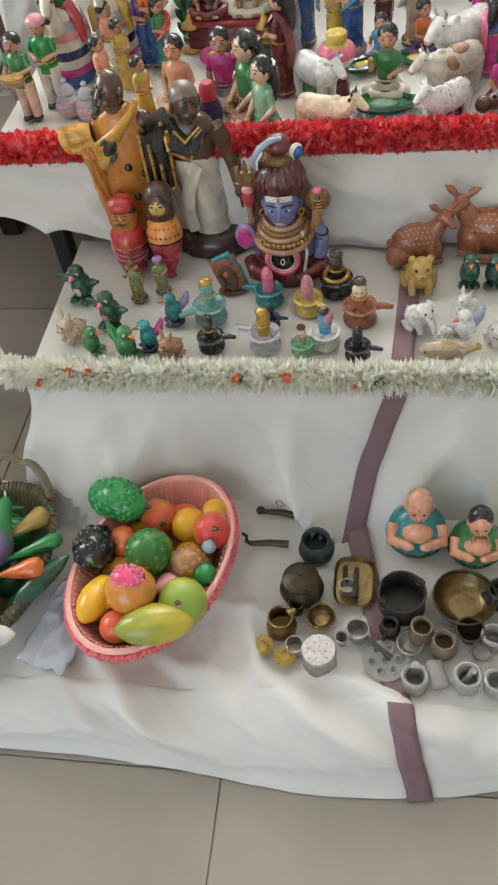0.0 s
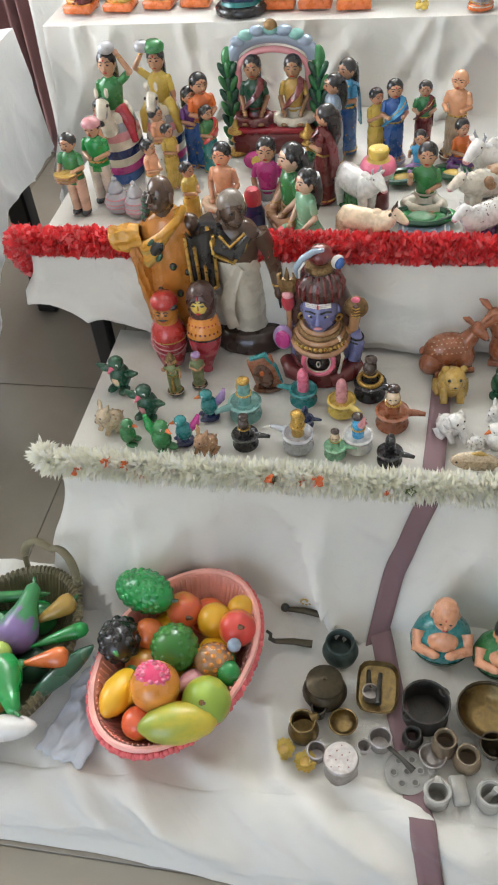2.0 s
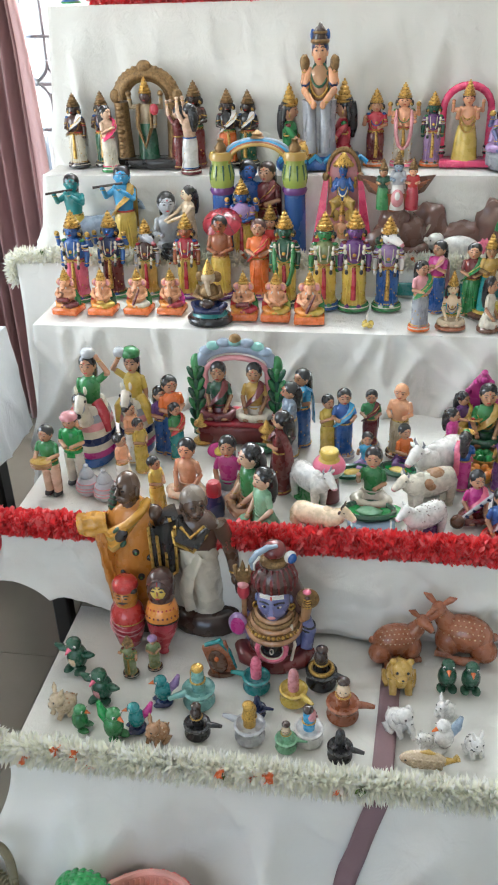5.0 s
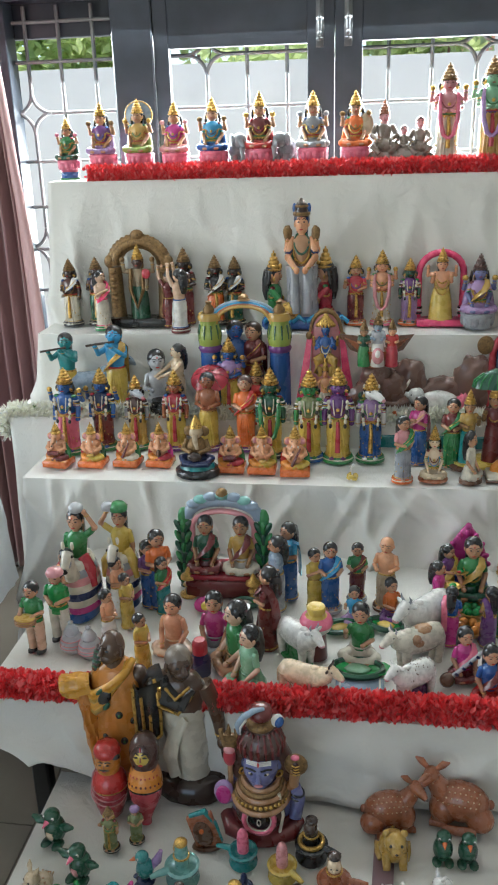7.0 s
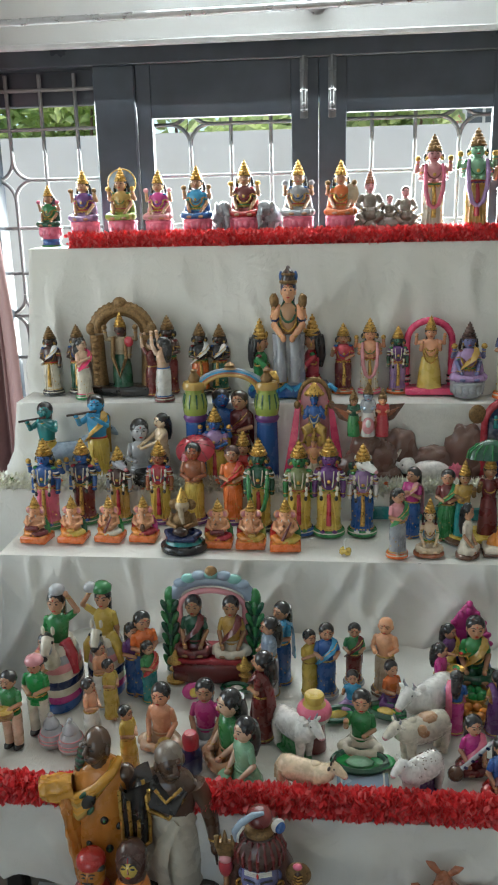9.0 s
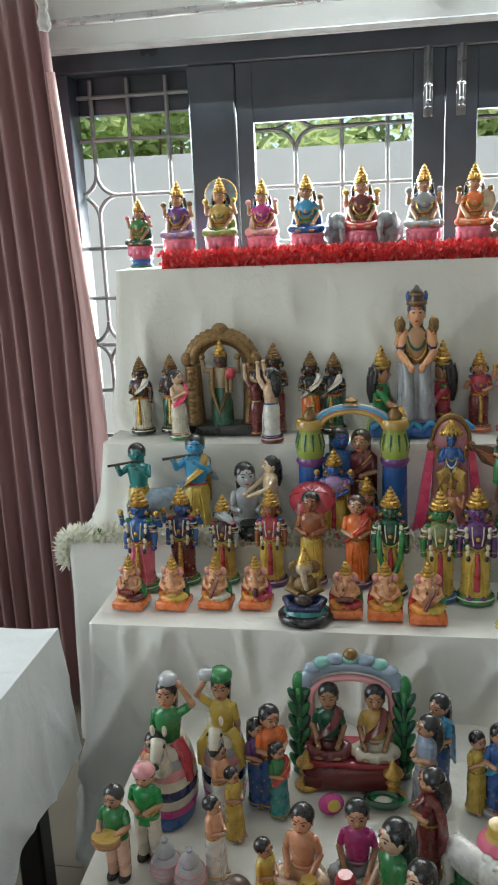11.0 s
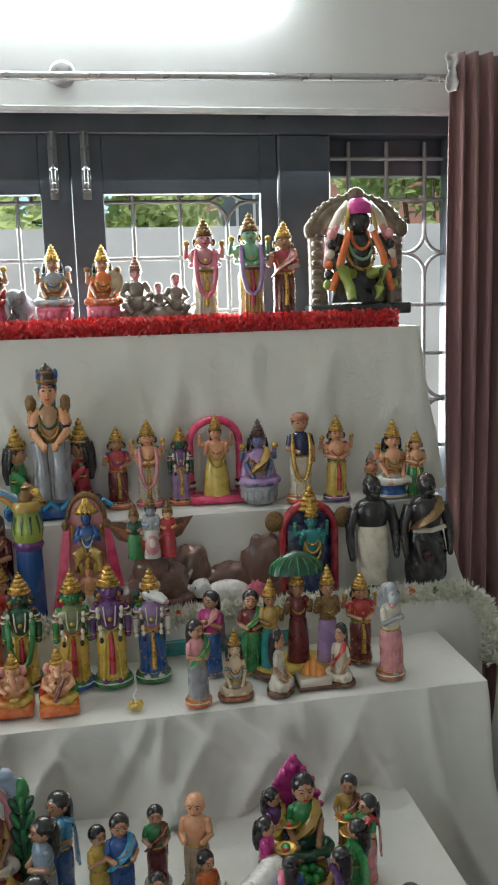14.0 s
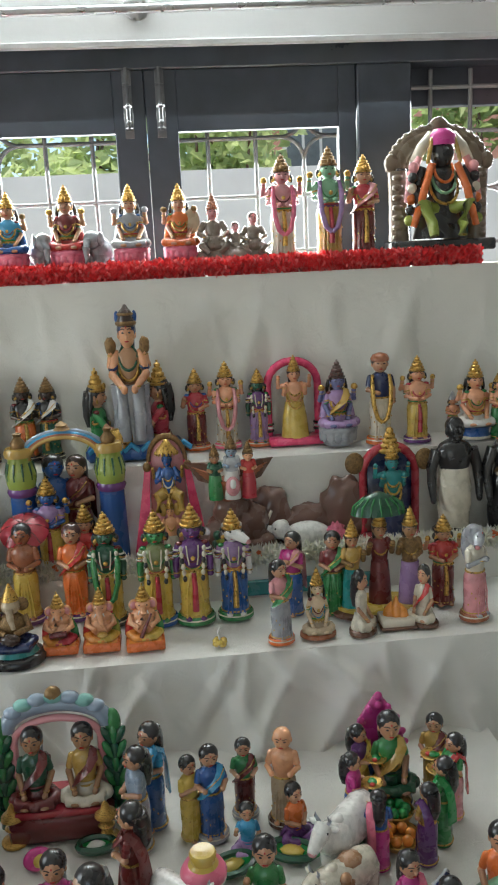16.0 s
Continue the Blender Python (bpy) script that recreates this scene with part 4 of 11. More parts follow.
    if crown:
        for sx in (-1, 1):
            k.ball((sx * 0.088, 0.01, z1 - 0.03), (0.022, 0.02, 0.045), hair, 8, 6)
            k.ball((sx * 0.08, -0.01, z1 - 0.045), (0.014, 0.014, 0.02), "gold", 8, 6)
    if veil:
        k.loft([(0, 0.05, 0.45, 0.12, 0.07), (0, 0.05, 0.70, 0.14, 0.08), (0, 0.045, 0.88, 0.095, 0.07), (0, 0.03, 0.98, 0.05, 0.045)], veil, 12)
    if halo:
        k.ring((0, 0.06, 0.92), 0.16, 0.02, halo, 22, turn=(90, 0, 0))
    if hold == "pot":
        k.lathe([(0.03, 0), (0.075, 0.03), (0.085, 0.07), (0.05, 0.11), (0.055, 0.125), (0.0, 0.12)], "silver", 14, (0, -0.03, 0.97))
    if hold == "flute":
        k.tube([(0.02, -0.115, 0.835), (-0.28, -0.14, 0.80)], 0.014, "dark_brown", 8)
    if hold == "basket":
        k.loft([(0.0, -0.17, 0.50, 0.09, 0.07), (0.0, -0.17, 0.53, 0.115, 0.085), (0.0, -0.17, 0.60, 0.125, 0.09), (0, -0.17, 0.61, 0.10, 0.07)], "mustard", 16)
        for zz in (0.525, 0.55, 0.58):
            k.ring((0, -0.17, zz), 0.12, 0.008, "tan", 18, 0.09)
    if hold == "plate":
        k.lathe([(0.0, 0), (0.10, 0.006), (0.115, 0.025), (0.105, 0.03), (0.09, 0.018), (0, 0.014)], "gold", 18, (0, -0.20, 0.62))
        k.ball((0.02, -0.20, 0.645), (0.06, 0.05, 0.022), "leaf", 10, 6, rough=0.3, freq=4)
        k.ball((-0.035, -0.205, 0.645), (0.03, 0.03, 0.02), "red", 8, 6)
    full = 1.115 if crown else (1.10 if hold == "pot" else (1.015 if cap else 0.995))
    return finish(k, name, x, y, z, h, -turn, label, category, group, full, wide)


def seated(x, y, z, h, name, label, turn=0, skin="skin", top="green", low="white", hair="black", left="lap", right="lap", bun=True, crown=None, shawl=None, base=None, pedestal=None, bald=False, four=False, wide=None, group="painted clay dolls", halo=None, hold=None, foot=None, garland=None, category="clay doll", sidekick=None, cap=None):
    wide = wide or (1.08 if crown else 1.0)
    k = Clay()
    p = 0.0
    if base:
        k.loft([(0, -0.02, 0, 0.25, 0.20), (0, -0.02, 0.03, 0.25, 0.20), (0, -0.02, 0.045, 0.235, 0.185)], base, 18)
        p = 0.04
    if foot:
        k.lathe([(0.17, 0), (0.18, 0.03), (0.155, 0.06), (0.155, 0.11), (0.19, 0.15)], foot[0], 20, caps=True)
        k.lathe([(0.181, 0.005), (0.187, 0.02), (0.18, 0.04)], foot[1], 20)
        p = 0.15
    if pedestal:
        k.lathe([(0.15, p), (0.17, p + 0.06), (0.205, p + 0.16), (0.215, p + 0.20), (0.20, p + 0.22)], pedestal, 22, caps=True)
        for i in range(14):
            a = 2 * math.pi * i / 14
            k.ball((0.188 * math.cos(a), 0.188 * math.sin(a), p + 0.125), (0.045, 0.022, 0.085), pedestal, 8, 6, (0, 0, math.degrees(a) + 90))
        p += 0.215
    o = p - 0.36
    k.loft([(0, 0.03, p, 0.17, 0.12), (0, 0.02, p + 0.05, 0.18, 0.13), (0, 0.02, p + 0.11, 0.13, 0.10), (0, 0.02, p + 0.16, 0.10, 0.082)], low, 16)
    for sx in (-1, 1):
        k.tube([(sx * 0.07, 0.0, p + 0.07), (sx * 0.165, -0.06, p + 0.062), (sx * 0.14, -0.14, p + 0.052), (-sx * 0.04, -0.17, p + 0.042)], [0.066, 0.062, 0.052, 0.038], low, 10)
        k.ball((sx * 0.17, -0.072, p + 0.058), (0.062, 0.062, 0.056), low, 10, 8)
        k.ball((-sx * 0.08, -0.175, p + 0.04), (0.05, 0.03, 0.025), skin, 8, 6)
    torso(k, p + 0.14, top, skin, 1.12 if pedestal else 1.0)
    if pedestal:
        for sx in (-1, 1):
            k.tube([(sx * 0.10, 0.03, p + 0.37), (sx * 0.13, 0.05, p + 0.24), (sx * 0.15, 0.03, p + 0.10)], [0.03, 0.045, 0.05], low, 8)
    k.ring((0, 0.005, p + 0.155), 0.102, 0.011, "gold" if crown else low, 18, 0.082)
    dz = p + 0.14 - 0.50
    if shawl:
        k.ribbon([(0.085, -0.03, 0.795 + dz), (0.085, -0.078, 0.735 + dz), (0.04, -0.098, 0.67 + dz), (-0.03, -0.10, 0.60 + dz), (-0.085, -0.075, 0.535 + dz), (-0.11, -0.02, 0.49 + dz)], [0.07, 0.085, 0.095, 0.10, 0.10, 0.08], 0.011, shawl)
        k.ribbon([(0.085, -0.02, 0.795 + dz), (0.095, 0.06, 0.74 + dz), (0.085, 0.10, 0.60 + dz), (0.08, 0.11, 0.50 + dz)], [0.07, 0.09, 0.10, 0.11], 0.011, shawl)
    if crown or garland:
        k.ring((0, -0.028, 0.70 + dz), 0.07, 0.010, garland or "gold", 14, 0.085, (62, 0, 0))
        k.ring((0, -0.05, 0.66 + dz), 0.09, 0.012, garland or "gold", 14, 0.12, (66, 0, 0))
    for sx, pp in ((1, left), (-1, right)):
        s, e, hd = [(q[0], q[1], q[2] + dz) for q in POSES[pp]]
        arm(k, sx, s, e, hd, top, skin)
    if four:
        for sx in (-1, 1):
            arm(k, sx, (0.10, 0.03, 0.72 + dz), (0.185, 0.03, 0.67 + dz), (0.175, -0.02, 0.775 + dz), skin, skin, 0.034)
            k.ball((sx * 0.178, -0.03, 0.82 + dz), (0.040, 0.03, 0.038), four, 10, 8, rough=0.2, freq=4)
    if crown:
        finery(k, dz, low, int(h * 9999))
    z1 = 0.885 + dz
    head_on(k, z1, skin, hair, 1.04 if crown else 1.12, bun, crown, cap, bald=bald)
    if crown:
        for sx in (-1, 1):
            k.tube([(sx * 0.085, 0.03, z1 + 0.02), (sx * 0.105, 0.04, z1 - 0.08), (sx * 0.10, 0.05, z1 - 0.16)], [0.022, 0.02, 0.012], hair, 8)
    if halo:
        k.x = pose(0, 0.075, z1 + 0.02, 90, 0, 0)
        k.lathe([(0.0, 0), (0.20, 0), (0.215, 0.01), (0.2, 0.02), (0.0, 0.02)], halo, 26)
        k.ring((0, 0, 0.012), 0.20, 0.013, "gold", 26)
        k.x = Matrix.Identity(4)
    if hold == "veena":
        k.tube([(-0.30, -0.18, 0.42 + dz), (0.28, -0.14, 0.86 + dz)], [0.028, 0.022], "silver", 8)
        for i in range(7):
            f = i / 7 + 0.1
            k.box((-0.30 + 0.58 * f, -0.205 + 0.04 * f, 0.42 + 0.44 * f + dz), (0.03, 0.012, 0.05), "navy", 0.2, (0, -53, 0))
        k.ball((-0.26, -0.17, 0.45 + dz), (0.09, 0.08, 0.09), "brown", 12, 8)
    if hold == "black_pot":
        k.lathe([(0.05, 0), (0.12, 0.04), (0.13, 0.10), (0.09, 0.15), (0.10, 0.17), (0.08, 0.17), (0.0, 0.13)], "black", 16, (0.0, -0.21, 0.36 + dz))
    if hold == "pot":
        k.lathe([(0.03, 0), (0.085, 0.03), (0.095, 0.08), (0.05, 0.12), (0.06, 0.14), (0.0, 0.13)], "mustard", 14, (0.10, -0.20, 0.40 + dz))
    if sidekick:
        for sx in (-1, 1):
            k.x = pose(sx * 0.31, 0.03, 0) @ Matrix.Rotation(radians(sx * -25), 4, "Z")
            k.ball((0, 0.08, 0.20), (0.12, 0.17, 0.17), sidekick, 12, 10)
            k.ball((0, -0.09, 0.33), (0.095, 0.10, 0.11), sidekick, 12, 10)
            k.tube([(0, -0.17, 0.33), (0, -0.23, 0.24), (0, -0.22, 0.12), (0, -0.25, 0.05)], [0.05, 0.04, 0.03, 0.02], sidekick, 8)
            k.ball((sx * 0.09, -0.05, 0.34), (0.02, 0.07, 0.09), sidekick, 10, 8)
            for lx, ly in ((-0.06, -0.04), (0.06, -0.04), (-0.06, 0.16), (0.06, 0.16)):
                k.tube([(lx, ly, 0.15), (lx, ly, 0)], [0.05, 0.045], sidekick, 8)
        k.x = Matrix.Identity(4)
    full = z1 + (0.235 if crown else (0.13 if cap else 0.12))
    return finish(k, name, x, y, z, h, -turn, label, category, group, full, wide)


def musician(x, y, z, h, turn=0, side="green", shawl="yellow", seed=0):
    """Small seated elephant-headed musician on a square orange plinth."""
    k = Clay()
    k.box((0, 0, 0.07), (0.52, 0.44, 0.14), "orange", 0.14)
    k.box((0, -0.01, 0.135), (0.44, 0.36, 0.03), "saffron", 0.2)
    p = 0.14
    for sx in (-1, 1):
        k.tube([(sx * 0.06, 0, p + 0.08), (sx * 0.19, -0.06, p + 0.07), (sx * 0.13, -0.15, p + 0.06), (-sx * 0.05, -0.17, p + 0.05)], [0.08, 0.075, 0.06, 0.04], shawl if sx > 0 else "saffron", 10)
    k.ball((0, -0.01, p + 0.21), (0.16, 0.13, 0.16), "peach", 14, 10)
    k.ball((0, 0.02, p + 0.34), (0.17, 0.11, 0.12), "peach", 14, 10)
    k.tube([(0.16, 0.02, p + 0.36), (0.20, 0.05, p + 0.18), (0.22, 0.03, p + 0.03)], [0.04, 0.06, 0.05], side, 8)
    k.tube([(-0.16, 0.02, p + 0.36), (-0.20, 0.05, p + 0.18), (-0.22, 0.03, p + 0.03)], [0.04, 0.06, 0.05], "red", 8)
    for sx in (-1, 1):
        k.tube([(sx * 0.15, 0, p + 0.37), (sx * 0.19, -0.05, p + 0.26), (sx * 0.07, -0.16, p + 0.22)], [0.05, 0.045, 0.035], "peach", 8)
        k.ball((sx * 0.125, 0.03, p + 0.50), (0.075, 0.03, 0.085), "peach", 12, 8, (0, 0, sx * -20))
        k.ball((sx * 0.125, 0.012, p + 0.50), (0.05, 0.025, 0.06), "rose", 10, 8, (0, 0, sx * -20))
        k.ball((sx * 0.045, -0.088, p + 0.53), (0.016, 0.01, 0.010), "black", 8, 6)
        k.tube([(sx * 0.05, -0.09, p + 0.44), (sx * 0.07, -0.13, p + 0.41)], [0.015, 0.006], "white", 6)
    k.ball((0, -0.01, p + 0.51), (0.105, 0.10, 0.10), "peach", 14, 10)
    sw = 1 if seed % 2 else -1
    k.tube([(0, -0.09, p + 0.50), (0, -0.135, p + 0.42), (sw * 0.015, -0.15, p + 0.33), (sw * 0.05, -0.16, p + 0.27), (sw * 0.09, -0.15, p + 0.29)], [0.05, 0.045, 0.037, 0.03, 0.018], "peach", 10)
    k.loft([(0, 0, p + zz, q, q) for q, zz in ((0.092, 0.575), (0.102, 0.595), (0.098, 0.615), (0.070, 0.625), (0.080, 0.645), (0.078, 0.67), (0.055, 0.68), (0.062, 0.70), (0.058, 0.72), (0.036, 0.73), (0.042, 0.75), (0.034, 0.775), (0.012, 0.785), (0.012, 0.83))], "gold", 14)
    k.ring((0, -0.05, p + 0.33), 0.10, 0.010, "gold", 14, 0.12, (60, 0, 0))
    inst = seed % 4
    if inst == 0:
        k.tube([(-0.12, -0.17, p + 0.18), (0.12, -0.17, p + 0.20)], [0.05, 0.05], "maroon", 10)
    elif inst == 1:
        k.lathe([(0.0, 0), (0.075, 0.01), (0.08, 0.03), (0.06, 0.05), (0, 0.05)], "mustard", 14, (0.03, -0.20, p + 0.13))
    elif inst == 2:
        k.tube([(-0.05, -0.19, p + 0.08), (0.10, -0.16, p + 0.42)], [0.03, 0.014], "maroon", 8)
    else:
        k.ball((0.02, -0.18, p + 0.18), (0.05, 0.04, 0.09), "brown", 10, 8)
    return finish(k, "elephant_headed_doll", x, y, z, h, -turn, "small cream musician doll with gold crown on orange plinth", "clay doll", "row of orange plinth dolls", 0.97, 1.08)


def quadruped(x, y, z, h, name, label, turn=0, body="white", patch=None, base=None, horns="grey", lying=False, length=1.0, neck=0.35, hump=True, muzzle="rose", cloth=None, head_down=0.0, group="clay animals", spots=None, ears=None, category="clay animal", fat=1.0, hs=1.0):
    """Cow, calf, horse or deer, facing -x before turning; unit height at the back."""
    k = Clay()
    L = 0.62 * length
    zb = 0.26 if lying else 0.62
    rings = [(-L, 0.02, 0.16), (-L * 0.8, 0.0, 0.21), (-L * 0.35, -0.01, 0.235), (0.1, -0.02, 0.24), (L * 0.6, 0.0, 0.235), (L * 0.9, 0.0, 0.20), (L * 1.05, 0.0, 0.10)]
    rings = [(xx, dz, r * fat) for xx, dz, r in rings]
    n = 14
    vs = [(xx, r * 0.82 * math.cos(2 * math.pi * i / n), zb + dz + r * math.sin(2 * math.pi * i / n)) for xx, dz, r in rings for i in range(n)]
    fs = [[a * n + i, a * n + (i + 1) % n, (a + 1) * n + (i + 1) % n, (a + 1) * n + i] for a in range(len(rings) - 1) for i in range(n)] + [list(range(n)), [(len(rings) - 1) * n + i for i in range(n)][::-1]]
    k.add(vs, fs, body)
    if hump:
        k.ball((-L * 0.62, 0, zb + 0.23), (0.13, 0.09, 0.10), body, 10, 8)
    hx, hz = -L - neck * 0.75, zb + 0.30 + neck * (0.7 - head_down)
    k.tube([(-L * 0.8, 0, zb + 0.05), (-L - neck * 0.3, 0, zb + 0.16 + neck * (0.25 - head_down * 0.4)), (hx, 0, hz)], [0.20 * fat, 0.155 * fat * hs, 0.115 * hs], body, 12)
    k.tube([(hx + 0.03, 0, hz + 0.03), (hx - 0.10 * hs, 0, hz - 0.03), (hx - 0.26 * hs, 0, hz - 0.14 * hs), (hx - 0.30 * hs, 0, hz - 0.165 * hs)], [0.125 * hs, 0.115 * hs, 0.075 * hs, 0.055 * hs], body, 12)
    k.ball((hx - 0.27 * hs, 0, hz - 0.15 * hs), (0.065 * hs, 0.07 * hs, 0.06 * hs), muzzle, 10, 8)
    for sy in (-1, 1):
        k.ball((hx - 0.06, sy * 0.105 * hs, hz + 0.03 * hs), (0.02, 0.014, 0.02), "black", 8, 6)
        k.ball((hx + 0.03, sy * 0.16 * hs, hz + 0.06), (0.03, 0.085 * hs, 0.045), ears or body, 8, 6, (sy * 20, 0, 0))
        if horns:
            k.tube([(hx + 0.02, sy * 0.06, hz + 0.09), (hx + 0.0, sy * 0.11, hz + 0.18), (hx - 0.03, sy * 0.09, hz + 0.26)], [0.028, 0.022, 0.006], horns, 8)
        if lying:
            k.tube([(-L * 0.6, sy * 0.16, 0.16), (-L * 0.9, sy * 0.19, 0.07), (-L * 0.5, sy * 0.20, 0.05)], [0.09, 0.065, 0.05], body, 8)
            k.tube([(L * 0.7, sy * 0.15, 0.18), (L * 0.4, sy * 0.24, 0.10), (L * 0.8, sy * 0.25, 0.05)], [0.13, 0.09, 0.05], body, 8)
        else:
            for lx, fx in ((-L * 0.72, -0.02), (L * 0.78, 0.03)):
                k.tube([(lx, sy * 0.10, zb), (lx + fx, sy * 0.11, zb * 0.5), (lx, sy * 0.11, 0.06), (lx, sy * 0.11, 0.0)], [0.11 * fat, 0.08 * fat, 0.062 * fat, 0.068 * fat], body, 10)
                k.loft([(lx, sy * 0.11, 0.0, 0.072, 0.07), (lx, sy * 0.11, 0.055, 0.062, 0.06)], "grey" if body in ("white", "ivory") else "dark_brown", 10)
    k.tube([(L * 1.03, 0, zb + 0.08), (L * 1.16, 0.02, zb - 0.05), (L * 1.14, 0.03, zb * 0.45)], [0.028, 0.02, 0.03], body, 8)
    if patch:
        rnd = random.Random(int(h * 1000) + len(name))
        for _ in range(5):
            px = rnd.uniform(-L * 0.8, L * 0.9)
            k.ball((px, rnd.choice((-1, 1)) * 0.135 * fat, zb + rnd.uniform(-0.02, 0.12)), (rnd.uniform(0.08, 0.17), 0.077 * fat, rnd.uniform(0.08, 0.14)), patch, 10, 8)
        k.ball((0.05, 0, zb + 0.165 * fat), (0.27, 0.14 * fat, 0.08 * fat), patch, 10, 8)
    if spots:
        rnd = random.Random(7)
        for _ in range(46):
            a, px = rnd.uniform(0.15, 2.99), rnd.uniform(-L * 0.85, L * 0.9)
            k.ball((px, 0.194 * fat * math.cos(a), zb + 0.236 * fat * math.sin(a)), (0.016, 0.013, 0.013), spots, 6, 4)
    if cloth:
        k.ring((-L * 0.95, 0, zb + 0.14), 0.17, 0.028, cloth, 16, 0.15, (0, 62, 0))
    if base:
        k.loft([(0, 0, 0.0, L * 1.15, 0.24), (0, 0, 0.05, L * 1.1, 0.22)], base, 18)
        if not lying:
            k.loft([(0, 0, 0.03, L * 0.85, 0.12), (0, 0, zb - 0.16, L * 0.72, 0.09)], base, 14)
    full = max(hz + 0.13, zb + 0.25) + (0.12 if horns else 0)
    return finish(k, name, x, y, z, h, turn, label, category, group, full, 1.0)


def linga(x, y, z, h, label, base="black", shaft="black", turn=0, head=None, band=None, group="small lingam figurines"):
    """Small lingam on a spouted pedestal."""
    k = Clay()
    k.lathe([(0.30, 0), (0.31, 0.05), (0.22, 0.13), (0.21, 0.22), (0.31, 0.30), (0.32, 0.36), (0.27, 0.38), (0.25, 0.35), (0.0, 0.35)], base, 20)
    k.lathe([(0.0, 0.002), (0.30, 0.001)], base, 20)
    k.tube([(0.26, 0, 0.335), (0.45, 0, 0.335), (0.60, 0, 0.31)], [0.085, 0.065, 0.045], base, 8)
    k.lathe([(0.125, 0.34), (0.13, 0.5), (0.125, 0.74), (0.11, 0.86), (0.07, 0.95), (0.0, 1.0)], shaft, 16)
    if band:
        k.ring((0, 0, 0.42), 0.22, 0.05, band, 18)
    if head:
        k.ball((0, -0.04, 0.76), (0.135, 0.125, 0.17), head, 12, 10)
        k.ball((0, -0.16, 0.74), (0.025, 0.03, 0.045), head, 8, 6)
        for sx in (-1, 1):
            k.ball((sx * 0.05, -0.155, 0.79), (0.022, 0.012, 0.014), "black", 6, 5)
        k.ring((0, 0, 0.60), 0.135, 0.022, "gold", 16)
        k.ball((0, 0.02, 0.93), (0.125, 0.12, 0.085), "dark_brown" if head != "gold" else "gold", 12, 8)
    return finish(k, "lingam", x, y, z, h, turn, label, "figurine", group, 1.0, 1.08)


def birdlet(x, y, z, h, label, body="dark_green", belly="white", turn=0, wings=True, tail=None, base=None, beak="orange", name="bird_figurine", group="small animal figurines", crest=None):
    k = Clay()
    p = 0
    if base:
        k.lathe([(0.24, 0), (0.24, 0.08), (0.16, 0.13), (0.0, 0.13)], base, 14)
        k.lathe([(0.0, 0.001), (0.24, 0.001)], base, 14)
        p = 0.10
    k.ball((0, 0, p + 0.34), (0.22, 0.22, 0.34), body, 16, 12)
    k.ball((0, -0.075, p + 0.32), (0.15, 0.16, 0.21), belly, 12, 8)
    k.tube([(0, 0, p + 0.52), (0, -0.02, p + 0.66)], [0.15, 0.12], body, 12)
    k.ball((0, -0.05, p + 0.76), (0.165, 0.17, 0.165), body, 16, 12)
    k.tube([(0, -0.22, p + 0.74), (0, -0.36, p + 0.71)], [0.06, 0.012], beak, 8)
    for sx in (-1, 1):
        k.ball((sx * 0.10, -0.165, p + 0.80), (0.036, 0.026, 0.040), "white", 8, 6)
        k.ball((sx * 0.106, -0.188, p + 0.80), (0.02, 0.012, 0.024), "black", 8, 6)
        if wings:
            k.tube([(sx * 0.15, 0, p + 0.48), (sx * 0.32, -0.04, p + 0.52), (sx * 0.48, -0.06, p + 0.60)], [0.07, 0.095, 0.035], body, 10)
        k.ball((sx * 0.13, -0.14, 0.05), (0.11, 0.17, 0.05), body if not base else base, 10, 6)
    if tail:
        k.tube([(0, 0.15, p + 0.35), (0, 0.32, p + 0.55), (0, 0.42, p + 0.85)], [0.10, 0.12, 0.05], tail, 8)
    if crest:
        k.ball((0, 0.02, p + 0.92), (0.13, 0.12, 0.08), crest, 10, 6)
    return finish(k, name, x, y, z, h, turn, label, "figurine", group, p + 0.93 + (0.07 if crest else 0), 1.12)


